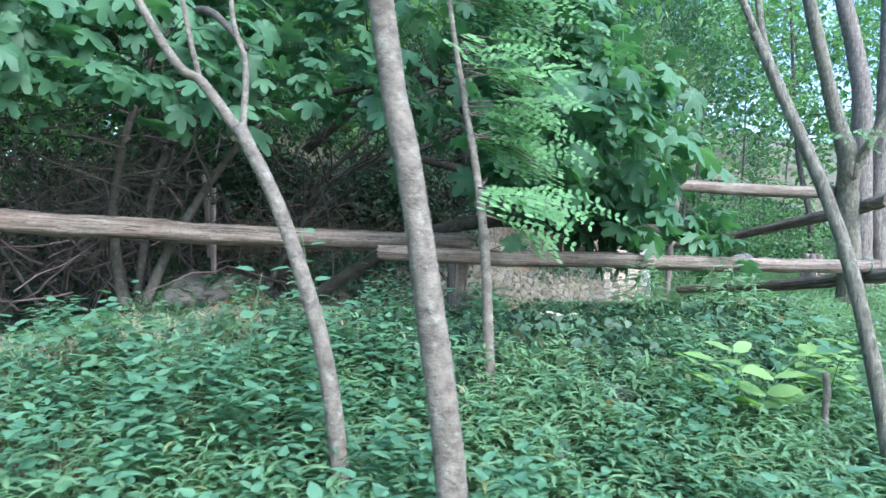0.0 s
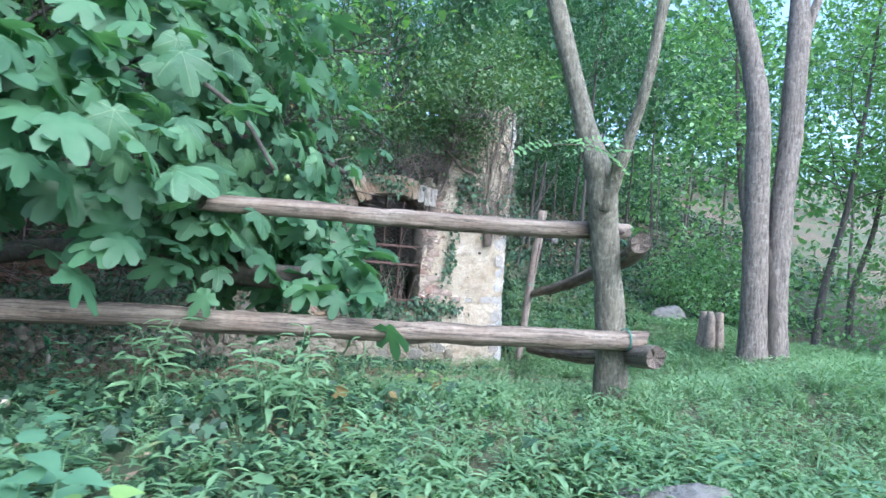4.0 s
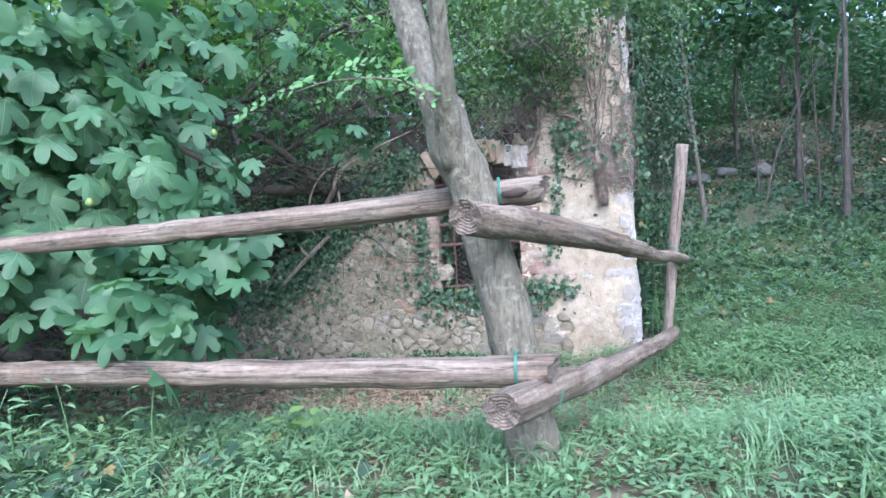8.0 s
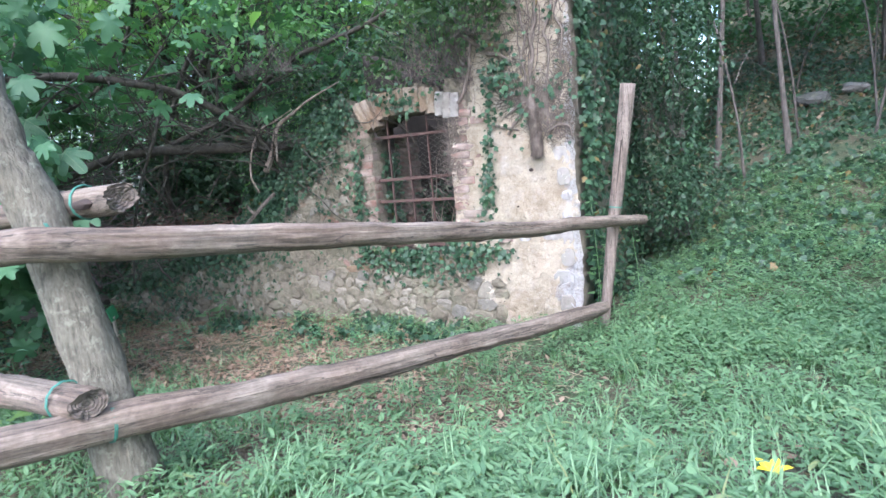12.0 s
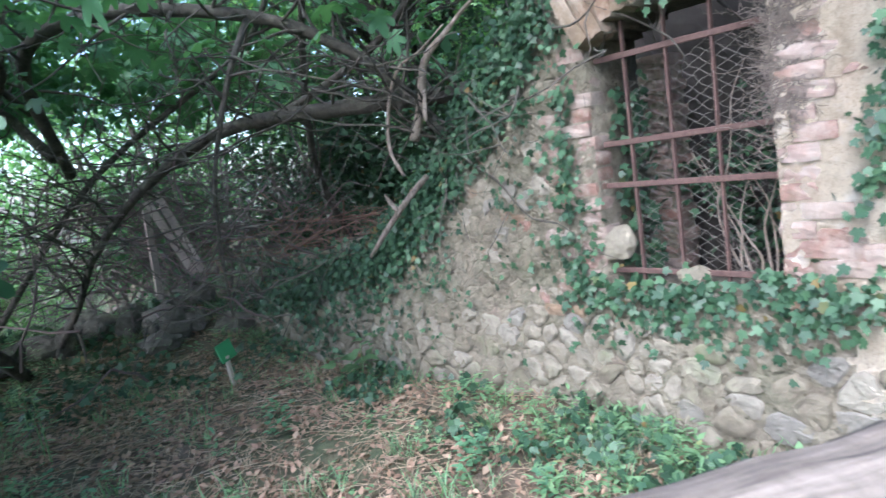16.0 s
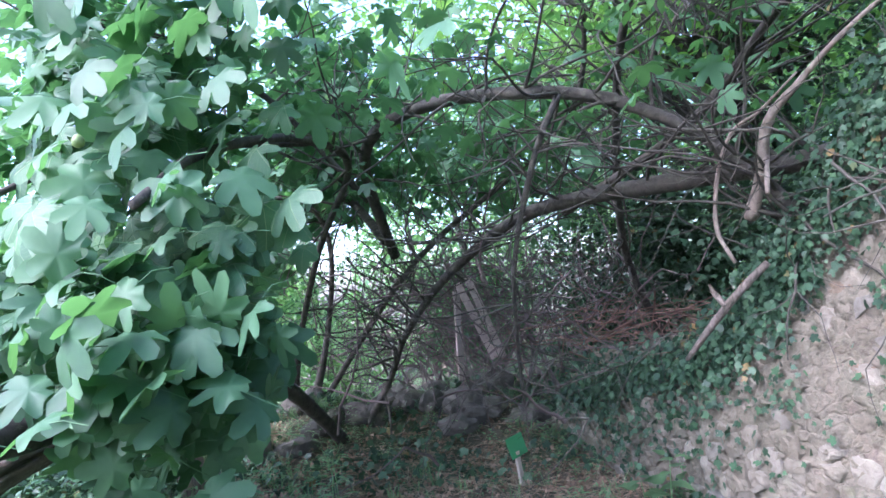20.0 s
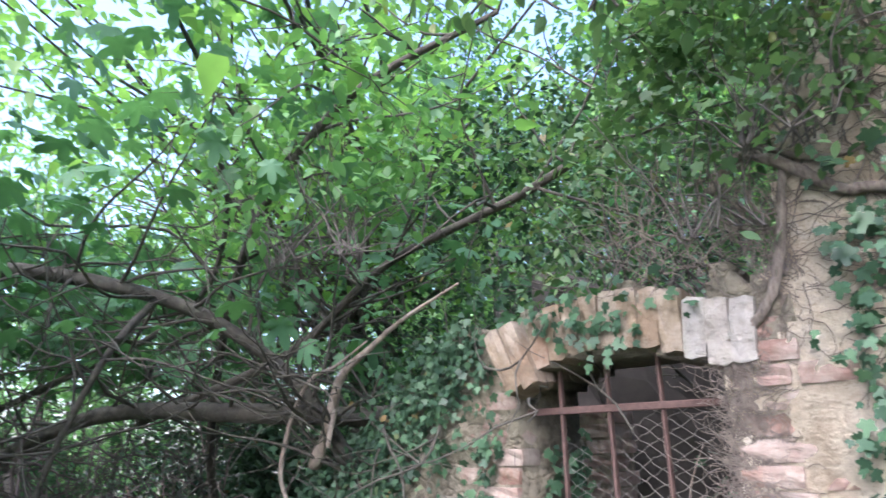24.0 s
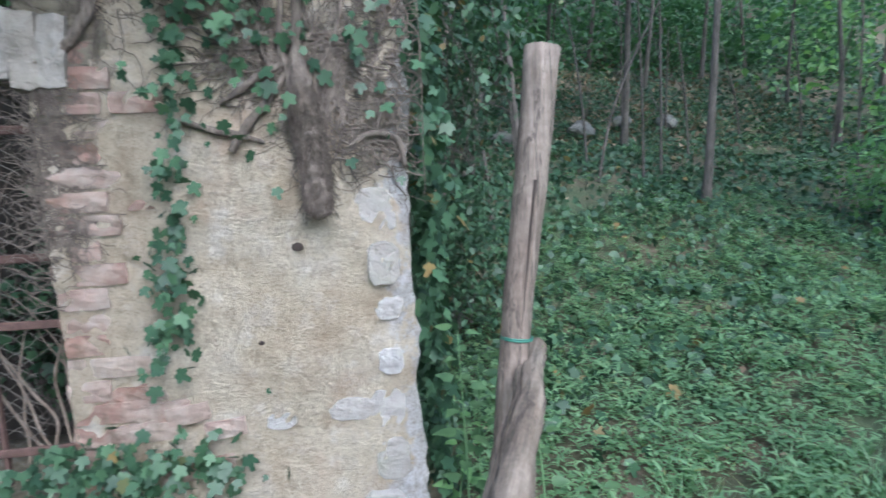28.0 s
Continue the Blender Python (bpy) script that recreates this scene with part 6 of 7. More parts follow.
plant_out("grass_tufts", "fine grass among the herbs", TUFT, land_points(13000, -11, 7, -10.5, 0.2, lambda x, y: around(x, y) * (0.1 + 0.9 * meadow(x, y))), 0.9, M_herb, "grass", 3)
plant_out("nettles", "tall nettles and weeds on the bank", NETTLE, land_points(700, -9, -3.0, -5.6, -3.2, lambda x, y: 0.85 * (blotch(x, y, 1.1, 3) > 0.35) * smoothstep(-2.6, -5.5, x) * (1 - 0.93 * bank_zone(x, y) ** 0.5)), 1.0, M_nettle, "nettles", 4)
plant_out("nettles", "weeds along the path's edge", NETTLE, land_points(420, -7.5, -0.5, -5.6, -4.4, lambda x, y: 0.6 * (blotch(x, y, 1.7, 5) > 0.5) * (1 - 0.9 * bank_zone(x, y) ** 0.5)), 0.8, M_nettle, "weeds", 5)
plant_out("nettles", "weeds at the foot of the fig tree", NETTLE, land_points(160, -5.0, -1.2, -3.2, -0.3, lambda x, y: 0.4 * (blotch(x, y, 1.9, 1) > 0.55)), 0.7, M_nettle, "weeds", 6)
BROAD = [sprig(120 + i, 10, 0.32, LEAF_SPADE, 0.062) for i in range(4)] + [sprig(130 + i, 10, 0.26, LEAF_OVAL, 0.066) for i in range(2)]
plant_out("nettles", "broad-leaved weeds at the edge of the bank", BROAD, land_points(260, -7.6, -5.3, -5.6, -4.2, lambda x, y: 0.75 + 0 * x), 0.9, M_nettle, "weeds", 12)
lit = land_points(15000, -8, 4.5, -6, 6, lambda x, y: np.clip(1.15 - meadow(x, y), 0.1, 1))
lit[:, 2] += RNG.uniform(0.004, 0.03, len(lit))
tagged(obj("leaf_litter", raw_mesh("leaf_litter", *leaves(lit, 0.055, LEAF_SIMPLE, 0.0, 0.8)), M_litter), "dry brown fallen leaves on the soil", "leaf litter", kind="stuff")
stx = land_points(3600, -5.5, 0.2, -2.8, 0.0, lambda x, y: np.clip(1.1 - meadow(x, y), 0, 1))
stv = []
for p in stx:
    a, L = RNG.uniform(0, 3.14), RNG.uniform(0.08, 0.35)
    d = np.array([math.cos(a), math.sin(a), RNG.normal() * 0.08]) * L / 2
    stv.append(tube([(*(p - d + [0, 0, 0.015]), 0.0014), (*(p + [0, 0, 0.022]), 0.0018), (*(p + d + [0, 0, 0.015]), 0.001)], sides=4, n=1, caps=False))
tagged(obj("dry_straw", raw_mesh("dry_straw", *join(stv)), M_straw), "dry straw and broken twigs on the bare ground", "straw", kind="stuff")

lit2 = land_points(11000, -6.0, -0.6, -2.6, -0.15, lambda x, y: np.clip(1.2 - 1.1 * meadow(x, y), 0, 1))
lit2[:, 2] += RNG.uniform(0.006, 0.035, len(lit2))
tagged(obj("leaf_litter", raw_mesh("leaf_litter", *leaves(lit2, 0.042, LEAF_SIMPLE, 0.0, 0.7)), M_dry_leaf), "red-brown fallen fig leaves on the bare ground", "leaf litter", kind="stuff")
lit3 = land_points(12000, 0.3, 9.0, 2.0, 15.0, lambda x, y: 0.9 * smoothstep(5.5, 9.5, y) * (0.3 + 0.7 * (blotch(x, y, 1.1, 2) > 0.4)))
lit3[:, 2] += 0.05
tagged(obj("leaf_litter", raw_mesh("leaf_litter", *leaves(lit3, 0.12, LEAF_SIMPLE, 0.0, 0.75)), M_litter), "brown fallen leaves on the wooded slope", "leaf litter", kind="stuff")
blades = land_points(450, -7.2, -5.0, -4.0, -2.4, lambda x, y: 0.9 * (blotch(x, y, 2.2, 4) > 0.4))
plant_out("dry_grass", "dry yellow grass standing behind the bank", TUFT, blades, 0.9, M_straw, "dry grass", 9)
plant_out("dry_grass", "dry straw tufts before the wall", TUFT, land_points(420, -4.6, -0.3, -2.4, -0.15, lambda x, y: 0.7 * (blotch(x, y, 2.6, 1) > 0.5)), 0.5, M_straw, "dry grass", 10)


def tall_weed(at, h, pairs, size, label, seed, leaf=LEAF_SPADE, mat=None, lean=0.1):
    """An upright stem with pairs of leaves, each leaf a part."""
    rng = np.random.default_rng(seed)
    root = thing("tall_weed", label, "plant", (at[0], at[1], at_land(at[0], at[1], 0)))
    a0 = rng.uniform(0, 6.28)
    bend = np.array([math.cos(a0), math.sin(a0), 0]) * lean * h
    line = [(*(bend * u * u + np.array([0, 0, h * u])), 0.005 * (1 - 0.7 * u)) for u in (0, 0.3, 0.6, 1.0)]
    stalk = limb("stem", line, M_herb, root, n=3, sides=5, rough=0.02)
    for k in range(pairs):
        u = 0.25 + 0.75 * (k + 1) / pairs
        p = bend * u * u + np.array([0, 0, h * u])
        for s in (0, math.pi):
            a = a0 + k * 1.57 + s + rng.normal() * 0.25
            out = np.array([math.cos(a), math.sin(a), rng.uniform(-0.1, 0.35)])
            v_, t_ = spread(leaf, (p + out * 0.03)[None], frames(1, out[None], np.array([[0.0, -0.25, 1.0]]) + rng.normal(size=(1, 3)) * 0.15), [size * rng.uniform(0.75, 1.15) * (1.1 - 0.4 * u)])
            obj("leaf", raw_mesh("leaf", v_, t_, smooth=True), mat or M_nettle, stalk)
    return root


tall_weed((-3.86, -2.09), 0.42, 6, 0.10, "tall soft-leaved weed on the straw-covered ground", 101, LEAF_LANCE, M_herb)
tall_weed((-4.48, -2.10), 0.30, 5, 0.09, "tall soft-leaved weed on the straw-covered ground", 102, LEAF_LANCE, M_herb)
tall_weed((-3.45, -0.43), 0.32, 4, 0.14, "bramble shoot with broad leaves at the wall foot", 103, LEAF_SPADE, M_bush)
tall_weed((-3.52, -0.54), 0.22, 3, 0.13, "bramble shoot with broad leaves at the wall foot", 104, LEAF_SPADE, M_bush)
tall_weed((-3.58, -0.24), 0.25, 3, 0.13, "bramble shoot with broad leaves at the wall foot", 105, LEAF_SPADE, M_bush)
tall_weed((-3.58, -1.40), 0.16, 3, 0.10, "low broad-leaved weed on the straw-covered ground", 106, LEAF_LANCE, M_nettle)
tall_weed((-3.21, -2.00), 0.16, 3, 0.10, "low broad-leaved weed on the straw-covered ground", 107, LEAF_LANCE, M_nettle)
tall_weed((-4.07, -2.09), 0.35, 6, 0.09, "tall soft-leaved weed on the straw-covered ground", 108, LEAF_LANCE, M_herb)
tall_weed((-5.79, -4.20), 0.62, 6, 0.10, "thin upright weed with paired leaves before the fence", 109, LEAF_OVAL, M_nettle)
tall_weed((-6.08, -4.40), 0.50, 5, 0.10, "thin upright weed with paired leaves before the fence", 110, LEAF_OVAL, M_nettle)
tall_weed((-3.54, -4.90), 0.42, 4, 0.17, "broad-leaved weed beside the young tree", 111, LEAF_SPADE, M_nettle)
tall_weed((-3.63, -4.80), 0.42, 4, 0.15, "broad-leaved weed beside the young tree", 112, LEAF_SPADE, M_nettle)
tall_weed((-3.60, -4.40), 0.30, 3, 0.12, "broad-leaved weed beside the young tree", 113, LEAF_SPADE, M_nettle)
tall_weed((-3.04, -4.70), 0.25, 3, 0.13, "broad-leaved weed on the meadow", 114, LEAF_SPADE, M_herb)
tall_weed((-2.77, -3.60), 0.35, 6, 0.10, "pointed-leaved weed under the fence", 115, LEAF_LANCE, M_herb)
tall_weed((-2.48, -3.50), 0.35, 6, 0.10, "pointed-leaved weed under the fence", 116, LEAF_LANCE, M_herb)
tall_weed((-2.94, -3.70), 0.30, 6, 0.10, "pointed-leaved weed under the fence", 117, LEAF_LANCE, M_herb)
tall_weed((-3.00, -2.95), 0.45, 7, 0.12, "pointed-leaved weed under the fence", 118, LEAF_LANCE, M_nettle)
tall_weed((-2.93, -2.78), 0.40, 7, 0.12, "pointed-leaved weed under the fence", 119, LEAF_LANCE, M_nettle)
tall_weed((-2.66, -2.79), 0.35, 6, 0.11, "pointed-leaved weed under the fence", 120, LEAF_LANCE, M_nettle)
tall_weed((-3.96, -2.54), 0.40, 7, 0.12, "pointed-leaved weed under the fence", 121, LEAF_LANCE, M_nettle)
tall_weed((-1.93, -3.13), 0.14, 3, 0.12, "pale green seedling in the herbs", 122, LEAF_OVAL, M_yellow_leaf)
tall_weed((-2.06, -3.12), 0.16, 3, 0.12, "pale green seedling in the herbs", 123, LEAF_OVAL, M_yellow_leaf)
tall_weed((0.52, -0.10), 0.35, 4, 0.09, "yellow-green weed beside the thin post", 124, LEAF_OVAL, M_bush)
tall_weed((0.61, -0.30), 0.40, 5, 0.09, "yellow-green weed beside the thin post", 125, LEAF_OVAL, M_bush)

def weed_clump(x, y, h, size, label, seed, leaf, mat, n=4):
    """Several leafy stems that stand together."""
    rw = random.Random(seed)
    for k in range(n):
        a = k * 6.28 / n + rw.uniform(-0.4, 0.4)
        tall_weed((x + 0.07 * math.cos(a), y + 0.07 * math.sin(a)), h * rw.uniform(0.75, 1.1), 7, size * rw.uniform(0.85, 1.1), label, seed * 10 + k, leaf, mat, 0.3)


weed_clump(-3.43, -3.66, 0.4, 0.13, "bushy weed with pointed light green leaves before the fence", 41, LEAF_LANCE, M_herb, 5)
weed_clump(-2.92, -3.97, 0.4, 0.13, "bushy pale green weed with narrow leaves before the fence", 42, LEAF_LANCE, M_herb, 6)
weed_clump(-3.5, -4.95, 0.36, 0.12, "broad-leaved yellow-green weed beside the path", 43, LEAF_SPADE, M_yellow_leaf, 3)
weed_clump(-3.0, -4.86, 0.26, 0.12, "broad-leaved light green weed beside the path", 44, LEAF_SPADE, M_herb, 3)
weed_clump(-4.4, -3.15, 0.32, 0.11, "nettle-like weed beside the short fence post", 45, LEAF_SPADE, M_nettle, 4)
tall_weed((0.13, -0.02), 0.95, 8, 0.085, "climbing weed between the ruin's corner and the post", 140, LEAF_SPADE, M_bush, 0.06)
tall_weed((0.2, 0.14), 0.8, 7, 0.08, "climbing weed between the ruin's corner and the post", 141, LEAF_SPADE, M_bush, 0.08)
tall_weed((0.09, 0.05), 0.6, 6, 0.08, "yellow-green weed at the ruin's corner", 142, LEAF_SPADE, M_light_leaf, 0.1)
tall_weed((0.42, 0.05), 0.75, 6, 0.085, "yellow-green weed beside the thin post", 143, LEAF_SPADE, M_bush, 0.1)

for k in range(14):
    rk = random.Random(300 + k)
    fx, fz = rk.uniform(-5.2, -2.4), rk.uniform(1.2, 2.4)
    fy = float(np.interp(fx, [-5.5, -4.8, -3.4, -2.8, -2.15], [-3.1, -3.5, -3.6, -3.15, -2.55])) + 0.22 * (fz - 1.2) - 0.05
    fb = bmesh.new()
    bmesh.ops.create_icosphere(fb, subdivisions=2, radius=0.019)
    for v in fb.verts:
        v.co.z *= 1.3 if v.co.z > 0 else 1.0
        v.co.x *= 1 - 8 * max(0, v.co.z)
        v.co.y *= 1 - 8 * max(0, v.co.z)
        v.co += Vector((fx, fy, fz)) - fig.location
    part("fig_fruit", fb, M_fruit, fig, "small unripe green fig", smooth=True)
# ---- single small things ----
yp = thing("seedling", "yellow-green seedling with big oval leaves", "plant", (-4.02, -4.98, at_land(-4.02, -4.98, 0)))
ry = np.random.default_rng(8)
stems = []
for k in range(6):
    a = k * 1.05 + 0.3
    end = np.array([0.3 * math.cos(a), 0.16 * math.sin(a), 0.3 + 0.06 * math.sin(3 * k)])
    stems.append(tube([(0, 0, -0.02, 0.004), (*(end * 0.5 + [0, 0, 0.08]), 0.003), (*end, 0.0015)], sides=5, n=3))
    for q in (0.45, 0.7, 1.0):
        for s in (-1, 1):
            tipd = end + np.array([-end[1], end[0], 0]) * 3 * s
            v_, t_ = spread(LEAF_OVAL, (end * q)[None], frames(1, tipd[None] + [[0, 0, -0.1]], np.array([[0, -0.35, 1.0]]) + ry.normal(size=(1, 3)) * 0.2), [0.165 * ry.uniform(0.7, 1.1)])
            obj("leaf", raw_mesh("leaf", v_, t_, smooth=True), M_yellow_leaf, yp)
obj("stem_tangle", raw_mesh("stem_tangle", *join(stems)), M_herb, yp)


def boulder(name, label, at, size, seed, mat=None, turn=0.0):
    bm = bmesh.new()
    bmesh.ops.create_icosphere(bm, subdivisions=3, radius=1.0)
    for v in bm.verts:
        n = noise.noise(v.co * 1.3 + Vector((seed * 3.1, 0, 0))) * 0.35 + noise.noise(v.co * 3.5 + Vector((0, seed * 2.0, 0))) * 0.12
        v.co = v.co * (1 + n)
        v.co.z = max(v.co.z, -0.6)
        v.co = Vector((v.co.x * size[0], v.co.y * size[1], v.co.z * size[2]))
    ob = part(name, bm, mat or M_grey_stone, None)
    ob.matrix_basis = pose(*at, rz=turn)
    return tagged(ob, label, "rock")


boulder("boulder", "pale grey rock half buried in the grass", (-1.55, -4.78, at_land(-1.55, -4.78, 0.06)), (0.3, 0.17, 0.14), 1, turn=-35)
boulder("boulder", "mossy grey rock in the herbs", (-2.9, -4.9, at_land(-2.9, -4.9, 0.02)), (0.14, 0.1, 0.12), 2)
boulder("boulder", "small grey stone in the ivy", (-4.5, -4.7, at_land(-4.5, -4.7, 0.04)), (0.07, 0.06, 0.07), 3)
boulder("boulder", "pale rock beside the split stump", (4.0, 1.8, at_land(4.0, 1.8, 0.06)), (0.34, 0.26, 0.22), 4)
boulder("boulder", "loose white stone on the window sill", (-1.79, 0.05, 0.79), (0.075, 0.06, 0.09), 6, M_stone)
boulder("boulder", "broken stone on the window sill", (-1.45, 0.06, 0.65), (0.07, 0.06, 0.05), 7, M_stone)
for k, (x, y, s) in enumerate(((2.5, 8.4, 0.3), (3.2, 8.6, 0.24), (3.9, 8.5, 0.34), (4.8, 8.8, 0.28), (5.6, 8.7, 0.3))):
    boulder("boulder", "pale stone along the top of the ivy slope", (x, y, at_land(x, y, 0.08)), (s, s * 0.6, s * 0.5), 60 + k, M_grey_stone, 20 * k)
for k in range(34):
    r7 = random.Random(k)
    x, y = r7.uniform(-6.3, -5.35), r7.uniform(-2.6, -0.3)
    boulder("fallen_stone", "dark ivy-grown fallen building stone under the fig tree", (x, y, at_land(x, y, 0.03)), (r7.uniform(0.08, 0.2), r7.uniform(0.08, 0.17), r7.uniform(0.07, 0.15)), 30 + k, M_dark_stone, r7.uniform(0, 180))

stump = thing("tree_stump", "weathered split grey tree stump", "stump", (2.42, -0.75, 0.3))
for k in range(5):
    a = k * 1.26
    limb("splinter", [(0.1 * math.cos(a), 0.1 * math.sin(a), -0.1, 0.075), (0.09 * math.cos(a), 0.09 * math.sin(a), 0.35, 0.06), (0.1 * math.cos(a), 0.1 * math.sin(a), 0.5 + 0.05 * math.sin(5 * a), 0.035)], M_dead, stump, n=3, sides=9, rough=0.08, seed=k)
chip = thing("wood_piece", "pale split piece of wood lying on the bank", "wood", (-4.12, -3.62, at_land(-4.12, -3.62, 0.05)))
limb("chunk", [(-0.17, 0, 0, 0.03), (-0.05, 0.01, 0.02, 0.035), (0.08, 0, 0.01, 0.03), (0.17, 0.02, 0.03, 0.012)], M_pale, chip, n=3, sides=8, rough=0.15)

sign = thing("garden_sign", "small green plant label board on a pale wooden peg", "sign", (-4.42, -0.9, at_land(-4.42, -0.9, 0.0)))
bs = bmesh.new()
bmesh.ops.create_cube(bs, size=1.0)
SM = pose(0, 0, 0.26, 14, 6, -62)
bmesh.ops.transform(bs, matrix=SM @ Matrix.Diagonal((0.155, 0.012, 0.135, 1)), verts=bs.verts[:])
bmesh.ops.bevel(bs, geom=bs.edges[:], offset=0.003, segments=1, affect="EDGES")
board = part("board", bs, M_sign, sign, "green painted board")
for zz, ww in ((0.03, 0.07), (-0.005, 0.1), (-0.03, 0.05)):
    bl = bmesh.new()
    bmesh.ops.create_cube(bl, size=1.0)
    bmesh.ops.transform(bl, matrix=SM @ Matrix.Translation((0.0, -0.0075, zz)) @ Matrix.Diagonal((ww, 0.002, 0.012, 1)), verts=bl.verts[:])
    part("lettering", bl, M_ink, board, "faded dark lettering")
bpg = bmesh.new()
bmesh.ops.create_cube(bpg, size=1.0)
bmesh.ops.transform(bpg, matrix=pose(0.01, 0, 0.08, 0, 4, -62) @ Matrix.Diagonal((0.032, 0.02, 0.3, 1)), verts=bpg.verts[:])
part("peg", bpg, M_pale, sign, "pale wooden peg")

flower = thing("fallen_flower", "yellow squash flower lying in the grass", "flower", (1.15, -2.83, at_land(1.15, -2.83, 0.03)))
for k in range(5):
    a = k * 1.256
    v_, t_ = spread(LEAF_OVAL, np.zeros((1, 3)), frames(1, np.array([[math.cos(a), math.sin(a), 0.5]]), np.array([[-0.4 * math.cos(a), -0.4 * math.sin(a), 1.0]])), [0.06])
    obj("petal", raw_mesh("petal", v_, t_, smooth=True), M_petal, flower)

pile = thing("brushwood_pile", "heap of cut brown brushwood inside the ruin", "brushwood", (-4.8, 0.55, 0.25))
pl = []
rq = np.random.default_rng(9)
for k in range(150):
    c = np.array([rq.normal() * 0.75, rq.normal() * 0.45, 0.35 + abs(rq.normal()) * 0.2])
    d = np.array([rq.normal(), rq.normal() * 0.5, rq.normal() * 0.18])
    d /= np.linalg.norm(d)
    pl.append(tube(twig_path(c - d * 0.5, d, rq.uniform(0.6, 1.3), rq.uniform(0.004, 0.009), 5, 0.15, 0.0, rq), sides=5, n=1, caps=False))
obj("stick_tangle", raw_mesh("stick_tangle", *join(pl)), plain_material("brown_sticks", (0.15, 0.09, 0.065), 0.85), pile)
for k, (a, b_) in enumerate((((-6.0, -0.79, 0.45), (-6.02, -0.74, 1.26)), ((-6.02, -0.36, 0.6), (-6.1, -0.6, 1.39)), ((-6.0, -0.45, 0.6), (-6.08, -0.7, 1.33)))):
    bm = bmesh.new()
    bmesh.ops.create_cube(bm, size=1.0)
    dv = Vector(b_) - Vector(a)
    bmesh.ops.transform(bm, matrix=Matrix.Translation((Vector(a) + Vector(b_)) / 2) @ dv.to_track_quat("Z", "X").to_matrix().to_4x4() @ Matrix.Diagonal((0.07, 0.025, dv.length, 1)), verts=bm.verts[:])
    bmesh.ops.bevel(bm, geom=bm.edges[:], offset=0.004, segments=1, affect="EDGES")
    tagged(part("old_plank", bm, M_plank, None), "old bleached plank leaning under the fig tree", "plank", "leaning planks")


def branch_thing(name, label, paths, mat, category="branch"):
    o = np.array(paths[0][0][:3])
    root = thing(name, label, category, tuple(o))
    for k, p in enumerate(paths):
        limb("stem", [(*(np.array(q[:3]) - o), q[3]) for q in p], mat, root, n=5, sides=8, rough=0.05, seed=k)
    return root


branch_thing("dead_branch", "pale bare branch stub at the broken wall edge", [
    [(-2.95, -0.12, 1.45, 0.032), (-2.81, -0.15, 1.64, 0.027), (-2.7, -0.18, 1.84, 0.022), (-2.5, -0.18, 1.95, 0.014), (-2.3, -0.18, 2.047, 0.009), (-2.0, -0.15, 2.16, 0.005)],
    [(-2.77, -0.15, 1.71, 0.014), (-2.73, -0.2, 1.62, 0.012), (-2.72, -0.22, 1.53, 0.01)]], M_dead)
branch_thing("dead_branch", "thin twisted dead stem hanging by the wall", [
    [(-3.0, -0.2, 1.25, 0.009), (-3.03, -0.25, 1.42, 0.011), (-2.97, -0.25, 1.665, 0.01), (-2.84, -0.25, 1.832, 0.009), (-2.71, -0.2, 1.893, 0.007), (-2.5, -0.2, 1.98, 0.004)]], M_dead)
branch_thing("dead_branch", "broken reddish dead branch leaning on the wall", [
    [(-3.33, -0.3, 0.785, 0.012), (-3.144, -0.25, 0.975, 0.019), (-2.998, -0.2, 1.118, 0.019), (-2.88, -0.13, 1.235, 0.017)],
    [(-3.06, -0.24, 1.05, 0.015), (-3.11, -0.25, 1.11, 0.014), (-3.13, -0.26, 1.16, 0.006)]], M_root)

pier = thing("brick_pier", "pale crumbling brick pier standing inside the ruin", "pier", (-1.985, 0.85, 0.3))
pz, row = 0.0, 0
while pz < 1.38:
    for hx in (-0.07, 0.07) if row % 2 else (0.0,):
        piece("brick", BRICKS[row % 4], pose(hx + 0.008 * math.sin(3 * row), 0.006 * math.cos(5 * row), pz + 0.033, 0, 1.5 * math.sin(row), 3 * math.cos(2 * row)) @ Matrix.Diagonal((0.135 if row % 2 else 0.27, 0.25, 0.062, 1)), pier)
    pz += 0.07
    row += 1
core = bmesh.new()
bmesh.ops.create_cube(core, size=1.0)
bmesh.ops.subdivide_edges(core, edges=core.edges[:], cuts=6, use_grid_fill=True)
for v in core.verts:
    v.co = Vector((v.co.x * 0.25, v.co.y * 0.235, (v.co.z + 0.5) * 1.36)) * (1 + 0.03 * noise.noise(v.co * 9))
part("mortar", core, M_mortar, pier)
for k in range(9):
    rw = np.random.default_rng(900 + k)
    x0 = -1.32 + 0.2 * rw.uniform()
    branch_thing("dry_stem", "pale dry climbing stem behind the window bars", [[(q[0], q[1], q[2], q[3]) for q in twig_path((x0, 0.22 + 0.1 * rw.uniform(), 0.56), (rw.normal() * 0.2, 0.05, 1.0), 0.5 + 0.6 * rw.uniform(), 0.006, 7, 0.35, 0.0, rw)]], M_dead, "stem")
scrub("window_weeds", "weeds and dry stems growing behind the window", (-1.4, 0.75, 0.95), (0.5, 0.22, 0.45), 900, LEAF_IVY, 0.055, M_ivy, 21, 26)
# ---- ivy stems and roots on the plaster ----
roots = thing("ivy_roots", "thick old ivy stems and tangled brown rootlets clinging to the plaster", "ivy stem", (-0.3, -0.1, 1.37))
RO = np.array(roots.location)


def on_wall(x, z, lift):
    return np.array([x, -float(wall_face(x, z)) - lift, z]) - RO


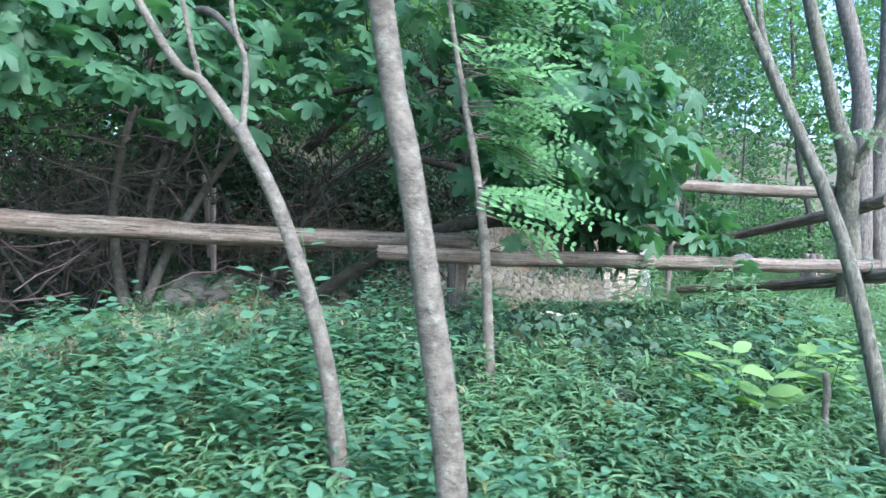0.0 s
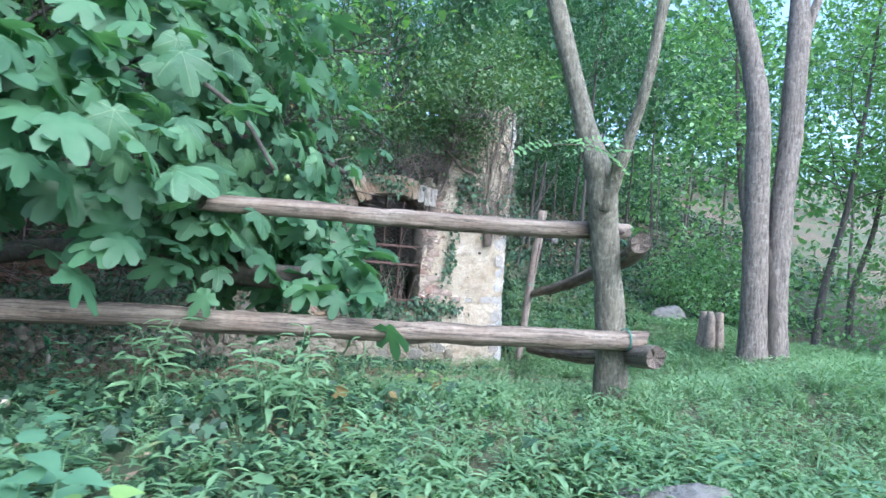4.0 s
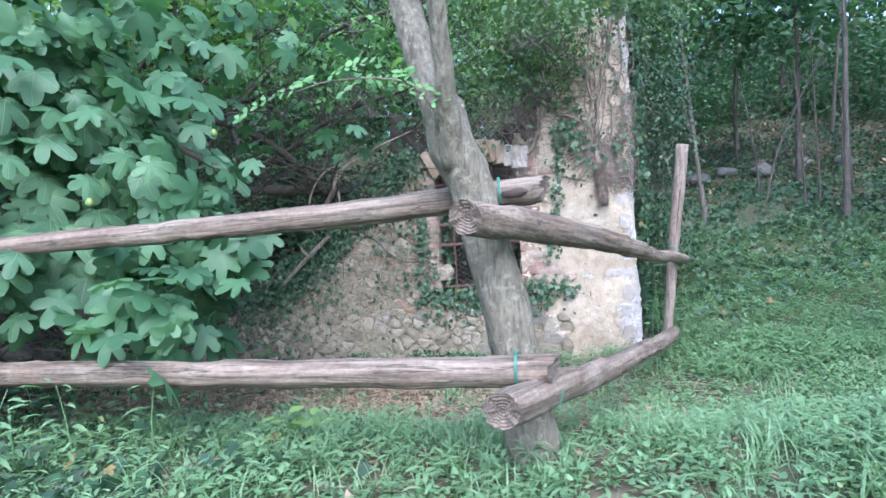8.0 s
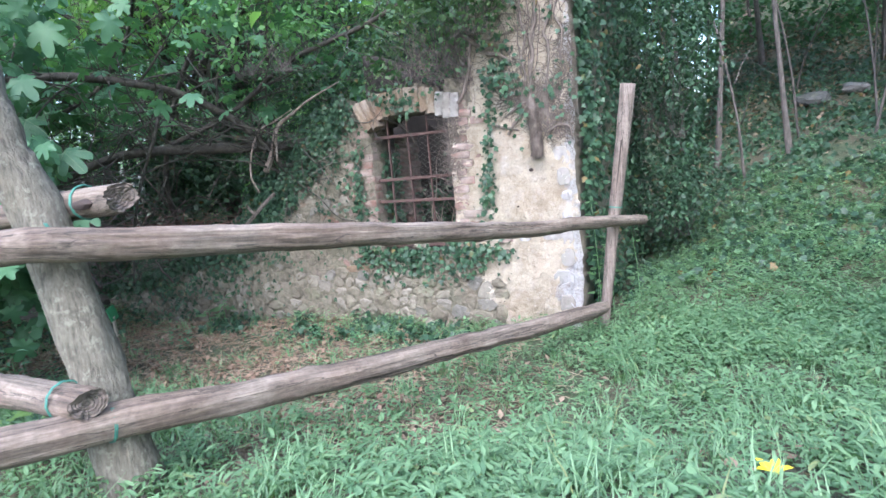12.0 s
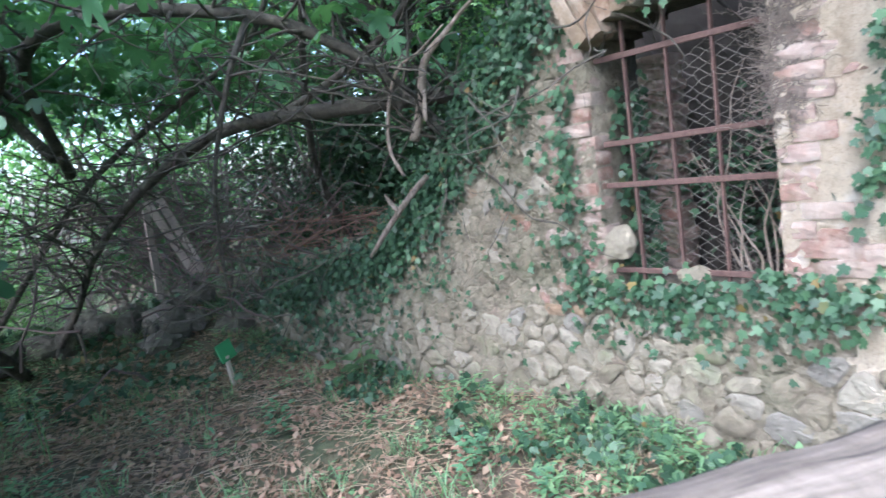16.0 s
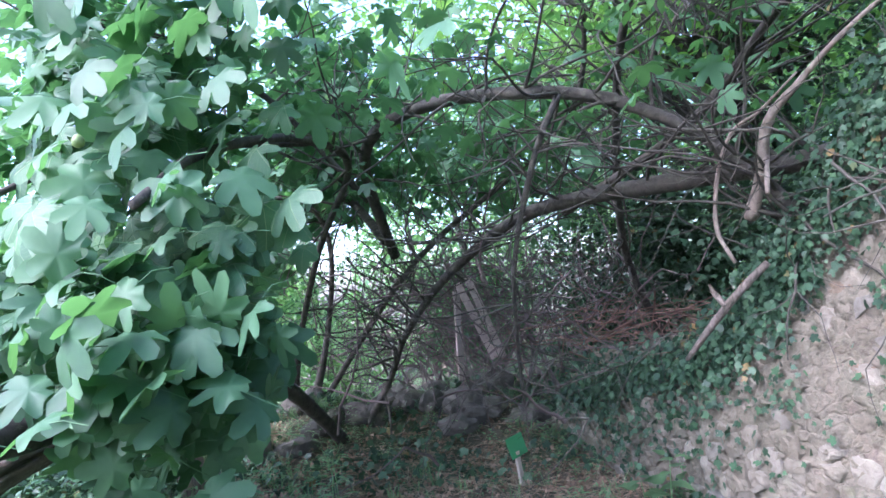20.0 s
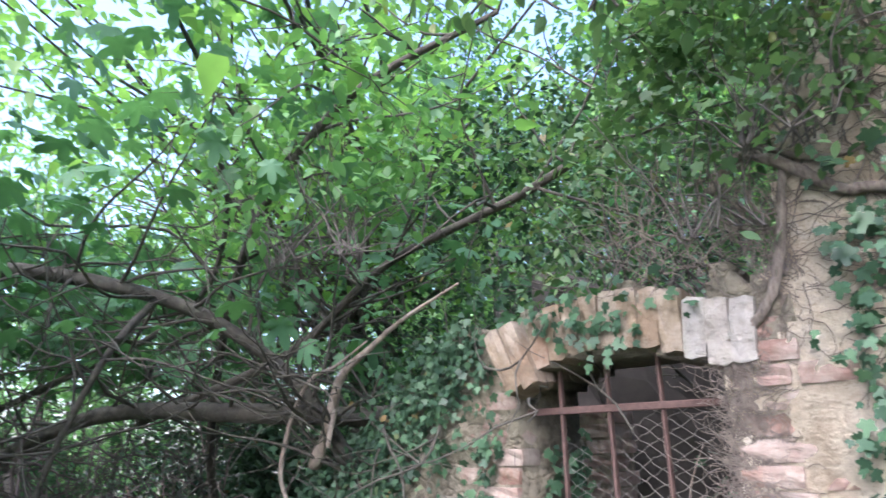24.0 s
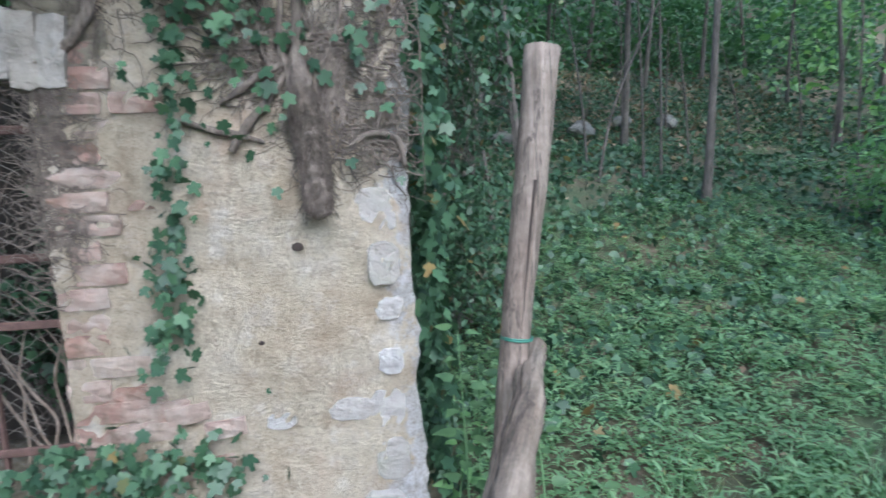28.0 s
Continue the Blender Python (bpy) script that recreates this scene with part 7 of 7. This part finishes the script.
def crawl(x, z, a, length, r, rng, steps=10, wander=0.35):
    out = []
    for k in range(steps + 1):
        out.append((*on_wall(x, z, r * 0.8 + 0.004), max(0.0012, r * (1 - 0.75 * k / steps))))
        a += rng.normal() * wander
        x, z = min(0.03, x + math.cos(a) * length / steps), z + math.sin(a) * length / steps
    return out


def stem_on_wall(name, line, lift=0.6, label="", **kw):
    """A stem along (x, z, radius) on the plaster."""
    return limb(name, [(*on_wall(x, z, lift * r + 0.006), r) for x, z, r in line], M_root, roots, label, n=6, sides=9, **kw)


stem_on_wall("main_stem", [(-0.298, 1.355, 0.012), (-0.296, 1.39, 0.036), (-0.298, 1.5, 0.041), (-0.31, 1.62, 0.04), (-0.325, 1.73, 0.032), (-0.335, 1.85, 0.018), (-0.325, 1.95, 0.015), (-0.318, 2.05, 0.017), (-0.295, 2.16, 0.014), (-0.305, 2.27, 0.017), (-0.26, 2.4, 0.014), (-0.25, 2.52, 0.017), (-0.19, 2.75, 0.015), (-0.16, 3.0, 0.014)], 0.7, "thick hairy sawn-off ivy stem", rough=0.16)
stem_on_wall("main_stem", [(-0.335, 1.5, 0.006), (-0.36, 1.62, 0.012), (-0.355, 1.75, 0.012), (-0.38, 1.88, 0.008), (-0.365, 2.0, 0.01), (-0.385, 2.14, 0.007), (-0.35, 2.3, 0.01), (-0.38, 2.5, 0.009), (-0.33, 3.0, 0.008)], rough=0.1, seed=2)
stem_on_wall("main_stem", [(-0.27, 1.78, 0.005), (-0.2, 1.95, 0.007), (-0.17, 2.2, 0.01), (-0.2, 2.3, 0.013), (-0.14, 2.42, 0.014), (-0.13, 2.52, 0.011), (-0.19, 2.64, 0.013), (-0.17, 2.8, 0.011), (-0.22, 3.0, 0.01)], rough=0.08, seed=3)
stem_on_wall("side_root", [(-0.35, 1.80, 0.009), (-0.42, 1.71, 0.012), (-0.49, 1.63, 0.013), (-0.535, 1.56, 0.012)], rough=0.14, seed=4)
stem_on_wall("side_root", [(-0.35, 1.82, 0.009), (-0.45, 1.77, 0.011), (-0.56, 1.70, 0.007)], rough=0.14, seed=5)
stem_on_wall("side_root", [(-0.44, 1.585, 0.006), (-0.52, 1.61, 0.011), (-0.60, 1.63, 0.01), (-0.68, 1.66, 0.005)], rough=0.12, seed=6)
stem_on_wall("side_root", [(-1.02, 2.3, 0.011), (-0.9, 2.395, 0.018), (-0.75, 2.29, 0.019), (-0.66, 2.21, 0.016), (-0.57, 2.19, 0.016), (-0.47, 2.12, 0.01)], rough=0.14, seed=7)
stem_on_wall("side_root", [(-0.86, 2.42, 0.009), (-0.72, 2.33, 0.01), (-0.6, 2.32, 0.009), (-0.45, 2.36, 0.007), (-0.33, 2.33, 0.006)], rough=0.1, seed=8)
stem_on_wall("side_root", [(-0.8, 2.32, 0.012), (-0.85, 2.08, 0.015), (-0.9, 1.93, 0.015), (-0.98, 1.84, 0.014), (-1.055, 1.82, 0.01)], rough=0.16, seed=9)
stem_on_wall("side_root", [(-0.55, 2.15, 0.007), (-0.58, 2.05, 0.008), (-0.62, 1.97, 0.008), (-0.65, 1.9, 0.005)], rough=0.1, seed=10)
stem_on_wall("side_root", [(-0.03, 1.5, 0.008), (-0.05, 1.58, 0.01), (-0.13, 1.6, 0.009), (-0.2, 1.56, 0.006)], rough=0.1, seed=11)
stem_on_wall("side_root", [(-0.05, 2.0, 0.005), (-0.08, 2.12, 0.008), (-0.06, 2.3, 0.008), (-0.11, 2.42, 0.007), (-0.07, 2.6, 0.008), (-0.09, 3.0, 0.006)], rough=0.1, seed=12)
for k in range(5):
    r9 = np.random.default_rng(70 + k)
    x9, line9 = -0.34 + r9.normal() * 0.07, []
    for z9 in np.arange(1.75 + 0.3 * r9.uniform(), 3.0, 0.13):
        x9 += r9.normal() * 0.034
        line9.append((*on_wall(x9, z9, 0.012), 0.003 + 0.005 * r9.uniform()))
    limb("climbing_stem", line9, M_root, roots, n=3, sides=6, rough=0.1, seed=k)
rr_ = np.random.default_rng(17)
thin = []
def root_mat(n, x0, x1, z0, z1, ways, spread_, lo, hi, radii, wander):
    """Many thin rootlets that start within a patch of the wall."""
    for _ in range(n):
        x, z = rr_.uniform(x0, x1), rr_.uniform(z0, z1)
        thin.append(tube(crawl(x, z, rr_.choice(ways) + rr_.normal() * spread_, rr_.uniform(lo, hi), rr_.choice(radii), rr_, 9, wander), sides=4, n=1, rough=0.05, caps=False))


FINE, MIDDLE = [0.0012, 0.0016, 0.0022], [0.0014, 0.0022, 0.003, 0.0045]
root_mat(230, -0.55, -0.12, 1.79, 1.9, [0.1, 3.0, -0.2, 3.3], 0.3, 0.12, 0.35, MIDDLE, 0.45)
root_mat(120, -0.32, -0.02, 1.5, 1.66, [0.1, 3.0, 1.2, 4.4], 0.5, 0.08, 0.25, MIDDLE, 0.7)
root_mat(150, -0.3, -0.2, 1.68, 1.88, [-1.5, -1.3, -1.9], 0.25, 0.1, 0.3, MIDDLE, 0.4)
root_mat(150, -0.6, 0.0, 1.9, 2.5, [1.57, -1.5, 0.3, 2.8], 0.5, 0.12, 0.4, MIDDLE, 0.45)
root_mat(130, -0.75, 0.0, 2.35, 3.0, [1.57, -1.5, 0.3, 2.8], 0.5, 0.15, 0.5, MIDDLE, 0.4)
root_mat(130, -0.14, 0.0, 1.5, 2.3, [1.57, -1.5, 0.8, 2.4], 0.5, 0.1, 0.3, MIDDLE, 0.7)
root_mat(110, -1.4, -0.85, 2.02, 2.35, [0.3, 2.8, 1.2, 1.9], 0.5, 0.15, 0.45, MIDDLE, 0.5)
root_mat(60, -0.65, -0.4, 1.98, 2.06, [0.0, 3.1], 0.25, 0.1, 0.25, FINE, 0.4)
root_mat(420, -1.07, -0.97, 1.28, 1.84, [1.57, -1.57], 0.7, 0.05, 0.2, FINE, 0.8)
root_mat(50, -1.09, -1.03, 1.1, 1.8, [3.1, 2.6, 3.8], 0.5, 0.08, 0.24, [0.002, 0.003], 0.6)
root_mat(120, -0.95, -0.8, 1.85, 2.3, [1.57, -1.57], 0.4, 0.08, 0.25, FINE, 0.5)
for k in range(1000):
    z = rr_.uniform(1.38, 1.76)
    cx = np.interp(z, [1.36, 1.5, 1.62, 1.73, 1.95], [-0.298, -0.298, -0.31, -0.325, -0.33])
    R = np.interp(z, [1.36, 1.39, 1.5, 1.62, 1.73, 1.95], [0.015, 0.036, 0.041, 0.04, 0.032, 0.02])
    a = rr_.uniform(-1.7, 1.7)
    p = on_wall(cx + R * math.sin(a), z, 0.7 * R + 0.006 + R * math.cos(a))
    d = np.array([0.45 * math.sin(a), -0.12 * max(0.0, math.cos(a)), -1.0]) + rr_.normal(size=3) * 0.28
    L = rr_.uniform(0.012, 0.04)
    thin.append(tube([(*p, 0.0014), (*(p + d * L * 0.5 + np.array([0, -0.004, 0])), 0.0013), (*(p + d * L), 0.0007)], sides=3, n=1, rough=0, caps=False))
obj("root_tangle", raw_mesh("root_tangle", *join(thin), smooth=True), M_root, roots, "pale tangled rootlets")

for o_ in list(bpy.data.objects):
    if o_.name.split(".")[0] in ("branch_tangle", "stem_tangle", "root_tangle", "stick_tangle", "foliage", "crown"):
        o_["kind"] = "stuff"

# No opening is cut: flat near-black lumps paint the holes' shade.
for hx, hz, hs in ((-0.37, 1.27, 0.014), (-0.5, 0.98, 0.007)):
    bm = bmesh.new()
    bmesh.ops.create_icosphere(bm, subdivisions=2, radius=hs)
    for v in bm.verts:
        v.co = Vector((hx + v.co.x * 1.4, v.co.y * 0.4 - float(wall_face(hx, hz)) - 0.006, hz + v.co.z * (1 + 0.3 * noise.noise(v.co * 80))))
    part("plaster_hole", bm, M_hollow, wall_front, "dark hole in the plaster")

# ---- bricks and stones of the front wall ----
rb = random.Random(4)
for side_x, face in ((-1.84, -1), (-1.066, 1)):
    z = 0.55
    row = 0
    while z < 1.68 if face < 0 else z < 1.84:
        hgt = 0.064 + rb.uniform(-0.004, 0.004)
        w = (0.23 if row % 2 else 0.16) + rb.uniform(-0.035, 0.03)
        cx = side_x + face * (w / 2) - face * rb.uniform(-0.006, 0.012)
        piece("brick", BRICKS[rb.randrange(4)], Matrix.Translation((cx, 0.06 - float(wall_face(cx, z)) - rb.uniform(-0.006, 0.004), z + hgt / 2)) @ pose(0, 0, 0, 0, rb.uniform(-1.5, 1.5), rb.uniform(-2, 2)) @ Matrix.Diagonal((w, 0.13, hgt, 1)), wall_front)
        if row % 2 == 0 and rb.random() < 0.75:
            w2 = rb.uniform(0.1, 0.16)
            cx2 = side_x + face * (w + 0.012 + w2 / 2)
            piece("brick", BRICKS[rb.randrange(4)], Matrix.Translation((cx2, 0.061 - float(wall_face(cx2, z)) - rb.uniform(-0.006, 0.006), z + hgt / 2)) @ Matrix.Diagonal((w2, 0.13, hgt, 1)), wall_front)
        z += hgt + 0.006
        row += 1
for k in range(13):
    u = (k + 0.5) / 13
    x = -1.9 + u * 0.95
    lean = (u - 0.5) * (8 if u > 0.5 else 22) - (17 if k < 2 else 0)
    tall = (0.27 if k < 2 else 0.21) + rb.uniform(-0.012, 0.008)
    z = arch_z(np.clip(x, -1.84, -1.07)) + tall / 2 + 0.004 - (0.045 if k < 2 else 0)
    mesh = (WARM if k < 10 else LIME)[k % 4]
    piece("brick", mesh, Matrix.Translation((x, 0.058 - rb.uniform(0.0, 0.01) - (0.04 if k < 2 else 0.0), z)) @ pose(0, 0, 0, rb.uniform(-2, 2), lean + rb.uniform(-1.5, 1.5), 0) @ Matrix.Diagonal((0.0735, 0.15, tall, 1)), wall_front)
for k in range(7):
    piece("brick", BRICKS[k % 4], Matrix.Translation((-1.72 + 0.095 * k, 0.17, arch_z(-1.72 + 0.095 * k) + 0.055)) @ pose(0, 0, 0, 0, rb.uniform(-3, 3), 0) @ Matrix.Diagonal((0.09, 0.1, 0.09, 1)), wall_front)
for k in range(16):
    x, z = -2.05 - 0.6 * rb.random() ** 1.4, rb.uniform(0.5, 1.35)
    piece("brick", (BRICKS, WARM)[k % 2][k % 4], Matrix.Translation((x, 0.055 - float(wall_face(x, z)), z)) @ pose(0, 0, 0, 0, rb.uniform(-4, 4), 0) @ Matrix.Diagonal((rb.uniform(0.07, 0.15), 0.12, rb.uniform(0.045, 0.065), 1)), wall_front)
piece("brick", WARM[0], Matrix.Translation((-2.1, 0.02, 0.47)) @ Matrix.Diagonal((0.25, 0.12, 0.06, 1)), wall_front)
piece("brick", WARM[1], Matrix.Translation((-1.0, 0.03, 0.56)) @ pose(0, 0, 0, 0, 12, 5) @ Matrix.Diagonal((0.12, 0.12, 0.065, 1)), wall_front)
for k in range(9):
    x, z = -0.62 - rb.uniform(0, 0.3), rb.uniform(0.5, 0.95)
    piece("brick", BRICKS[k % 4], Matrix.Translation((x, 0.055 - float(wall_face(x, z)) - 0.008, z)) @ pose(0, 0, 0, 0, rb.uniform(-8, 8), 0) @ Matrix.Diagonal((rb.uniform(0.09, 0.2), 0.12, 0.06, 1)), wall_front)


def cell(points, k, reach=0.3):
    """The part of the wall nearer to one point than to the others, as a convex outline."""
    px, pz = points[k]
    poly = [(px - 0.13, pz - 0.1), (px + 0.13, pz - 0.1), (px + 0.13, pz + 0.1), (px - 0.13, pz + 0.1)]
    for j, (qx, qz) in enumerate(points):
        if j == k or abs(qx - px) > reach or abs(qz - pz) > reach:
            continue
        mx, mz, nx, nz = (px + qx) / 2, (pz + qz) / 2, qx - px, qz - pz
        out = []
        for (ax, az), (bx, bz) in zip(poly, poly[1:] + poly[:1]):
            da, db = (ax - mx) * nx + (az - mz) * nz, (bx - mx) * nx + (bz - mz) * nz
            if da <= 0:
                out.append((ax, az))
            if da * db < 0:
                f = da / (da - db)
                out.append((ax + f * (bx - ax), az + f * (bz - az)))
        poly = out
        if len(poly) < 3:
            return []
    return poly


def stone_piece(ring, sx, sz, proud, material, name="stone", flat=0.8):
    """A rough stone with a worn, uneven face, bedded in the wall at (sx, sz); ring is its outline about that place."""
    n_r = len(ring)
    tilt_x, tilt_z = rb.uniform(-0.03, 0.03), rb.uniform(-0.03, 0.03)
    verts = []
    for scale, lift in ((1.0, -0.03), (0.985, proud * 0.55), (0.92, proud * 0.95), (0.5, proud)):
        for dx, dz in ring:
            dx, dz = dx * scale, dz * scale
            verts.append((dx, -lift - tilt_x * dx - tilt_z * dz + rb.uniform(-0.28, 0.28) * proud, dz))
    verts.append((0.0, -proud * 1.05, 0.0))
    faces = [(s_ * n_r + q, s_ * n_r + (q + 1) % n_r, (s_ + 1) * n_r + (q + 1) % n_r, (s_ + 1) * n_r + q) for s_ in range(3) for q in range(n_r)]
    faces += [(3 * n_r + q, 3 * n_r + (q + 1) % n_r, 4 * n_r) for q in range(n_r)]
    me = bpy.data.meshes.new(name)
    me.from_pydata(verts, [], faces)
    me.polygons.foreach_set("use_smooth", [rb.random() < flat] * len(me.polygons))
    st = obj(name, me, material, wall_front)
    st.location = (sx, -float(wall_face(sx, sz)), sz)
    return st


# whitewashed quoins at the corner and lime patches over the joints
for sx, sz, w, h in ((-0.075, 1.36, 0.14, 0.17), (-0.06, 1.2, 0.11, 0.15), (-0.05, 1.07, 0.1, 0.12), (-0.05, 0.88, 0.09, 0.1), (-0.07, 0.72, 0.13, 0.14), (-0.24, 0.73, 0.16, 0.08), (-0.06, 0.55, 0.12, 0.16), (-0.1, 0.36, 0.18, 0.2), (-0.07, 0.16, 0.14, 0.2), (-0.46, 0.72, 0.1, 0.06), (-0.86, 0.82, 0.1, 0.06), (-0.52, 2.03, 0.1, 0.05)):
    ring = []
    for q in range(12):
        a = 2 * math.pi * q / 12 + rb.uniform(-0.12, 0.12)
        c, sn = math.cos(a), math.sin(a)
        m_ = max(abs(c), abs(sn)) ** 0.75
        ring.append((c / m_ * w / 2 * rb.uniform(0.86, 1.0), sn / m_ * h / 2 * rb.uniform(0.86, 1.0)))
    stone_piece(ring, sx - 0.055 if sx > -0.2 else sx, sz, 0.005, M_limewash, "quoin" if sx > -0.2 else "lime_patch", 0.0)

seeds, z, row = [], -0.35, 0
while z < 1.75:
    step = rb.uniform(0.075, 0.13)
    x = -5.3 + 0.07 * (row % 2)
    while x < -0.55:
        seeds.append((x + rb.uniform(-0.03, 0.03), z + rb.uniform(-0.03, 0.03)))
        x += rb.choice((0.08, 0.12, 0.17, 0.23)) * rb.uniform(0.85, 1.15)
    z += step
    row += 1
count = 0
for k, (sx, sz) in enumerate(seeds):
    lower = sz < 0.44 and sx < -0.74 + 0.3 * rb.random()
    upper = sz > 0.44 and sx < -2.16
    skip = 0.55 if upper else 0.02
    if not (lower or upper) or sz + 0.05 > float(wall_top(sx)) or sz < -0.22 or count >= 300 or rb.random() < skip:
        continue
    poly = cell(seeds, k)
    if len(poly) < 3:
        continue
    count += 1
    shrink = rb.uniform(0.8, 0.97) * (0.85 if upper else 1.0)
    ring = []
    for (ax, az), (bx, bz) in zip(poly, poly[1:] + poly[:1]):
        for f in (0.2, 0.5, 0.8) if math.hypot(bx - ax, bz - az) > 0.07 else (0.5,):
            ring.append(((ax + f * (bx - ax) - sx) * shrink + rb.uniform(-0.007, 0.007), (az + f * (bz - az) - sz) * shrink + rb.uniform(-0.007, 0.007)))
    stone_piece(ring, sx, sz, rb.uniform(0.003, 0.012) if upper else rb.uniform(0.008, 0.024), M_stone, "stone", 0.4)
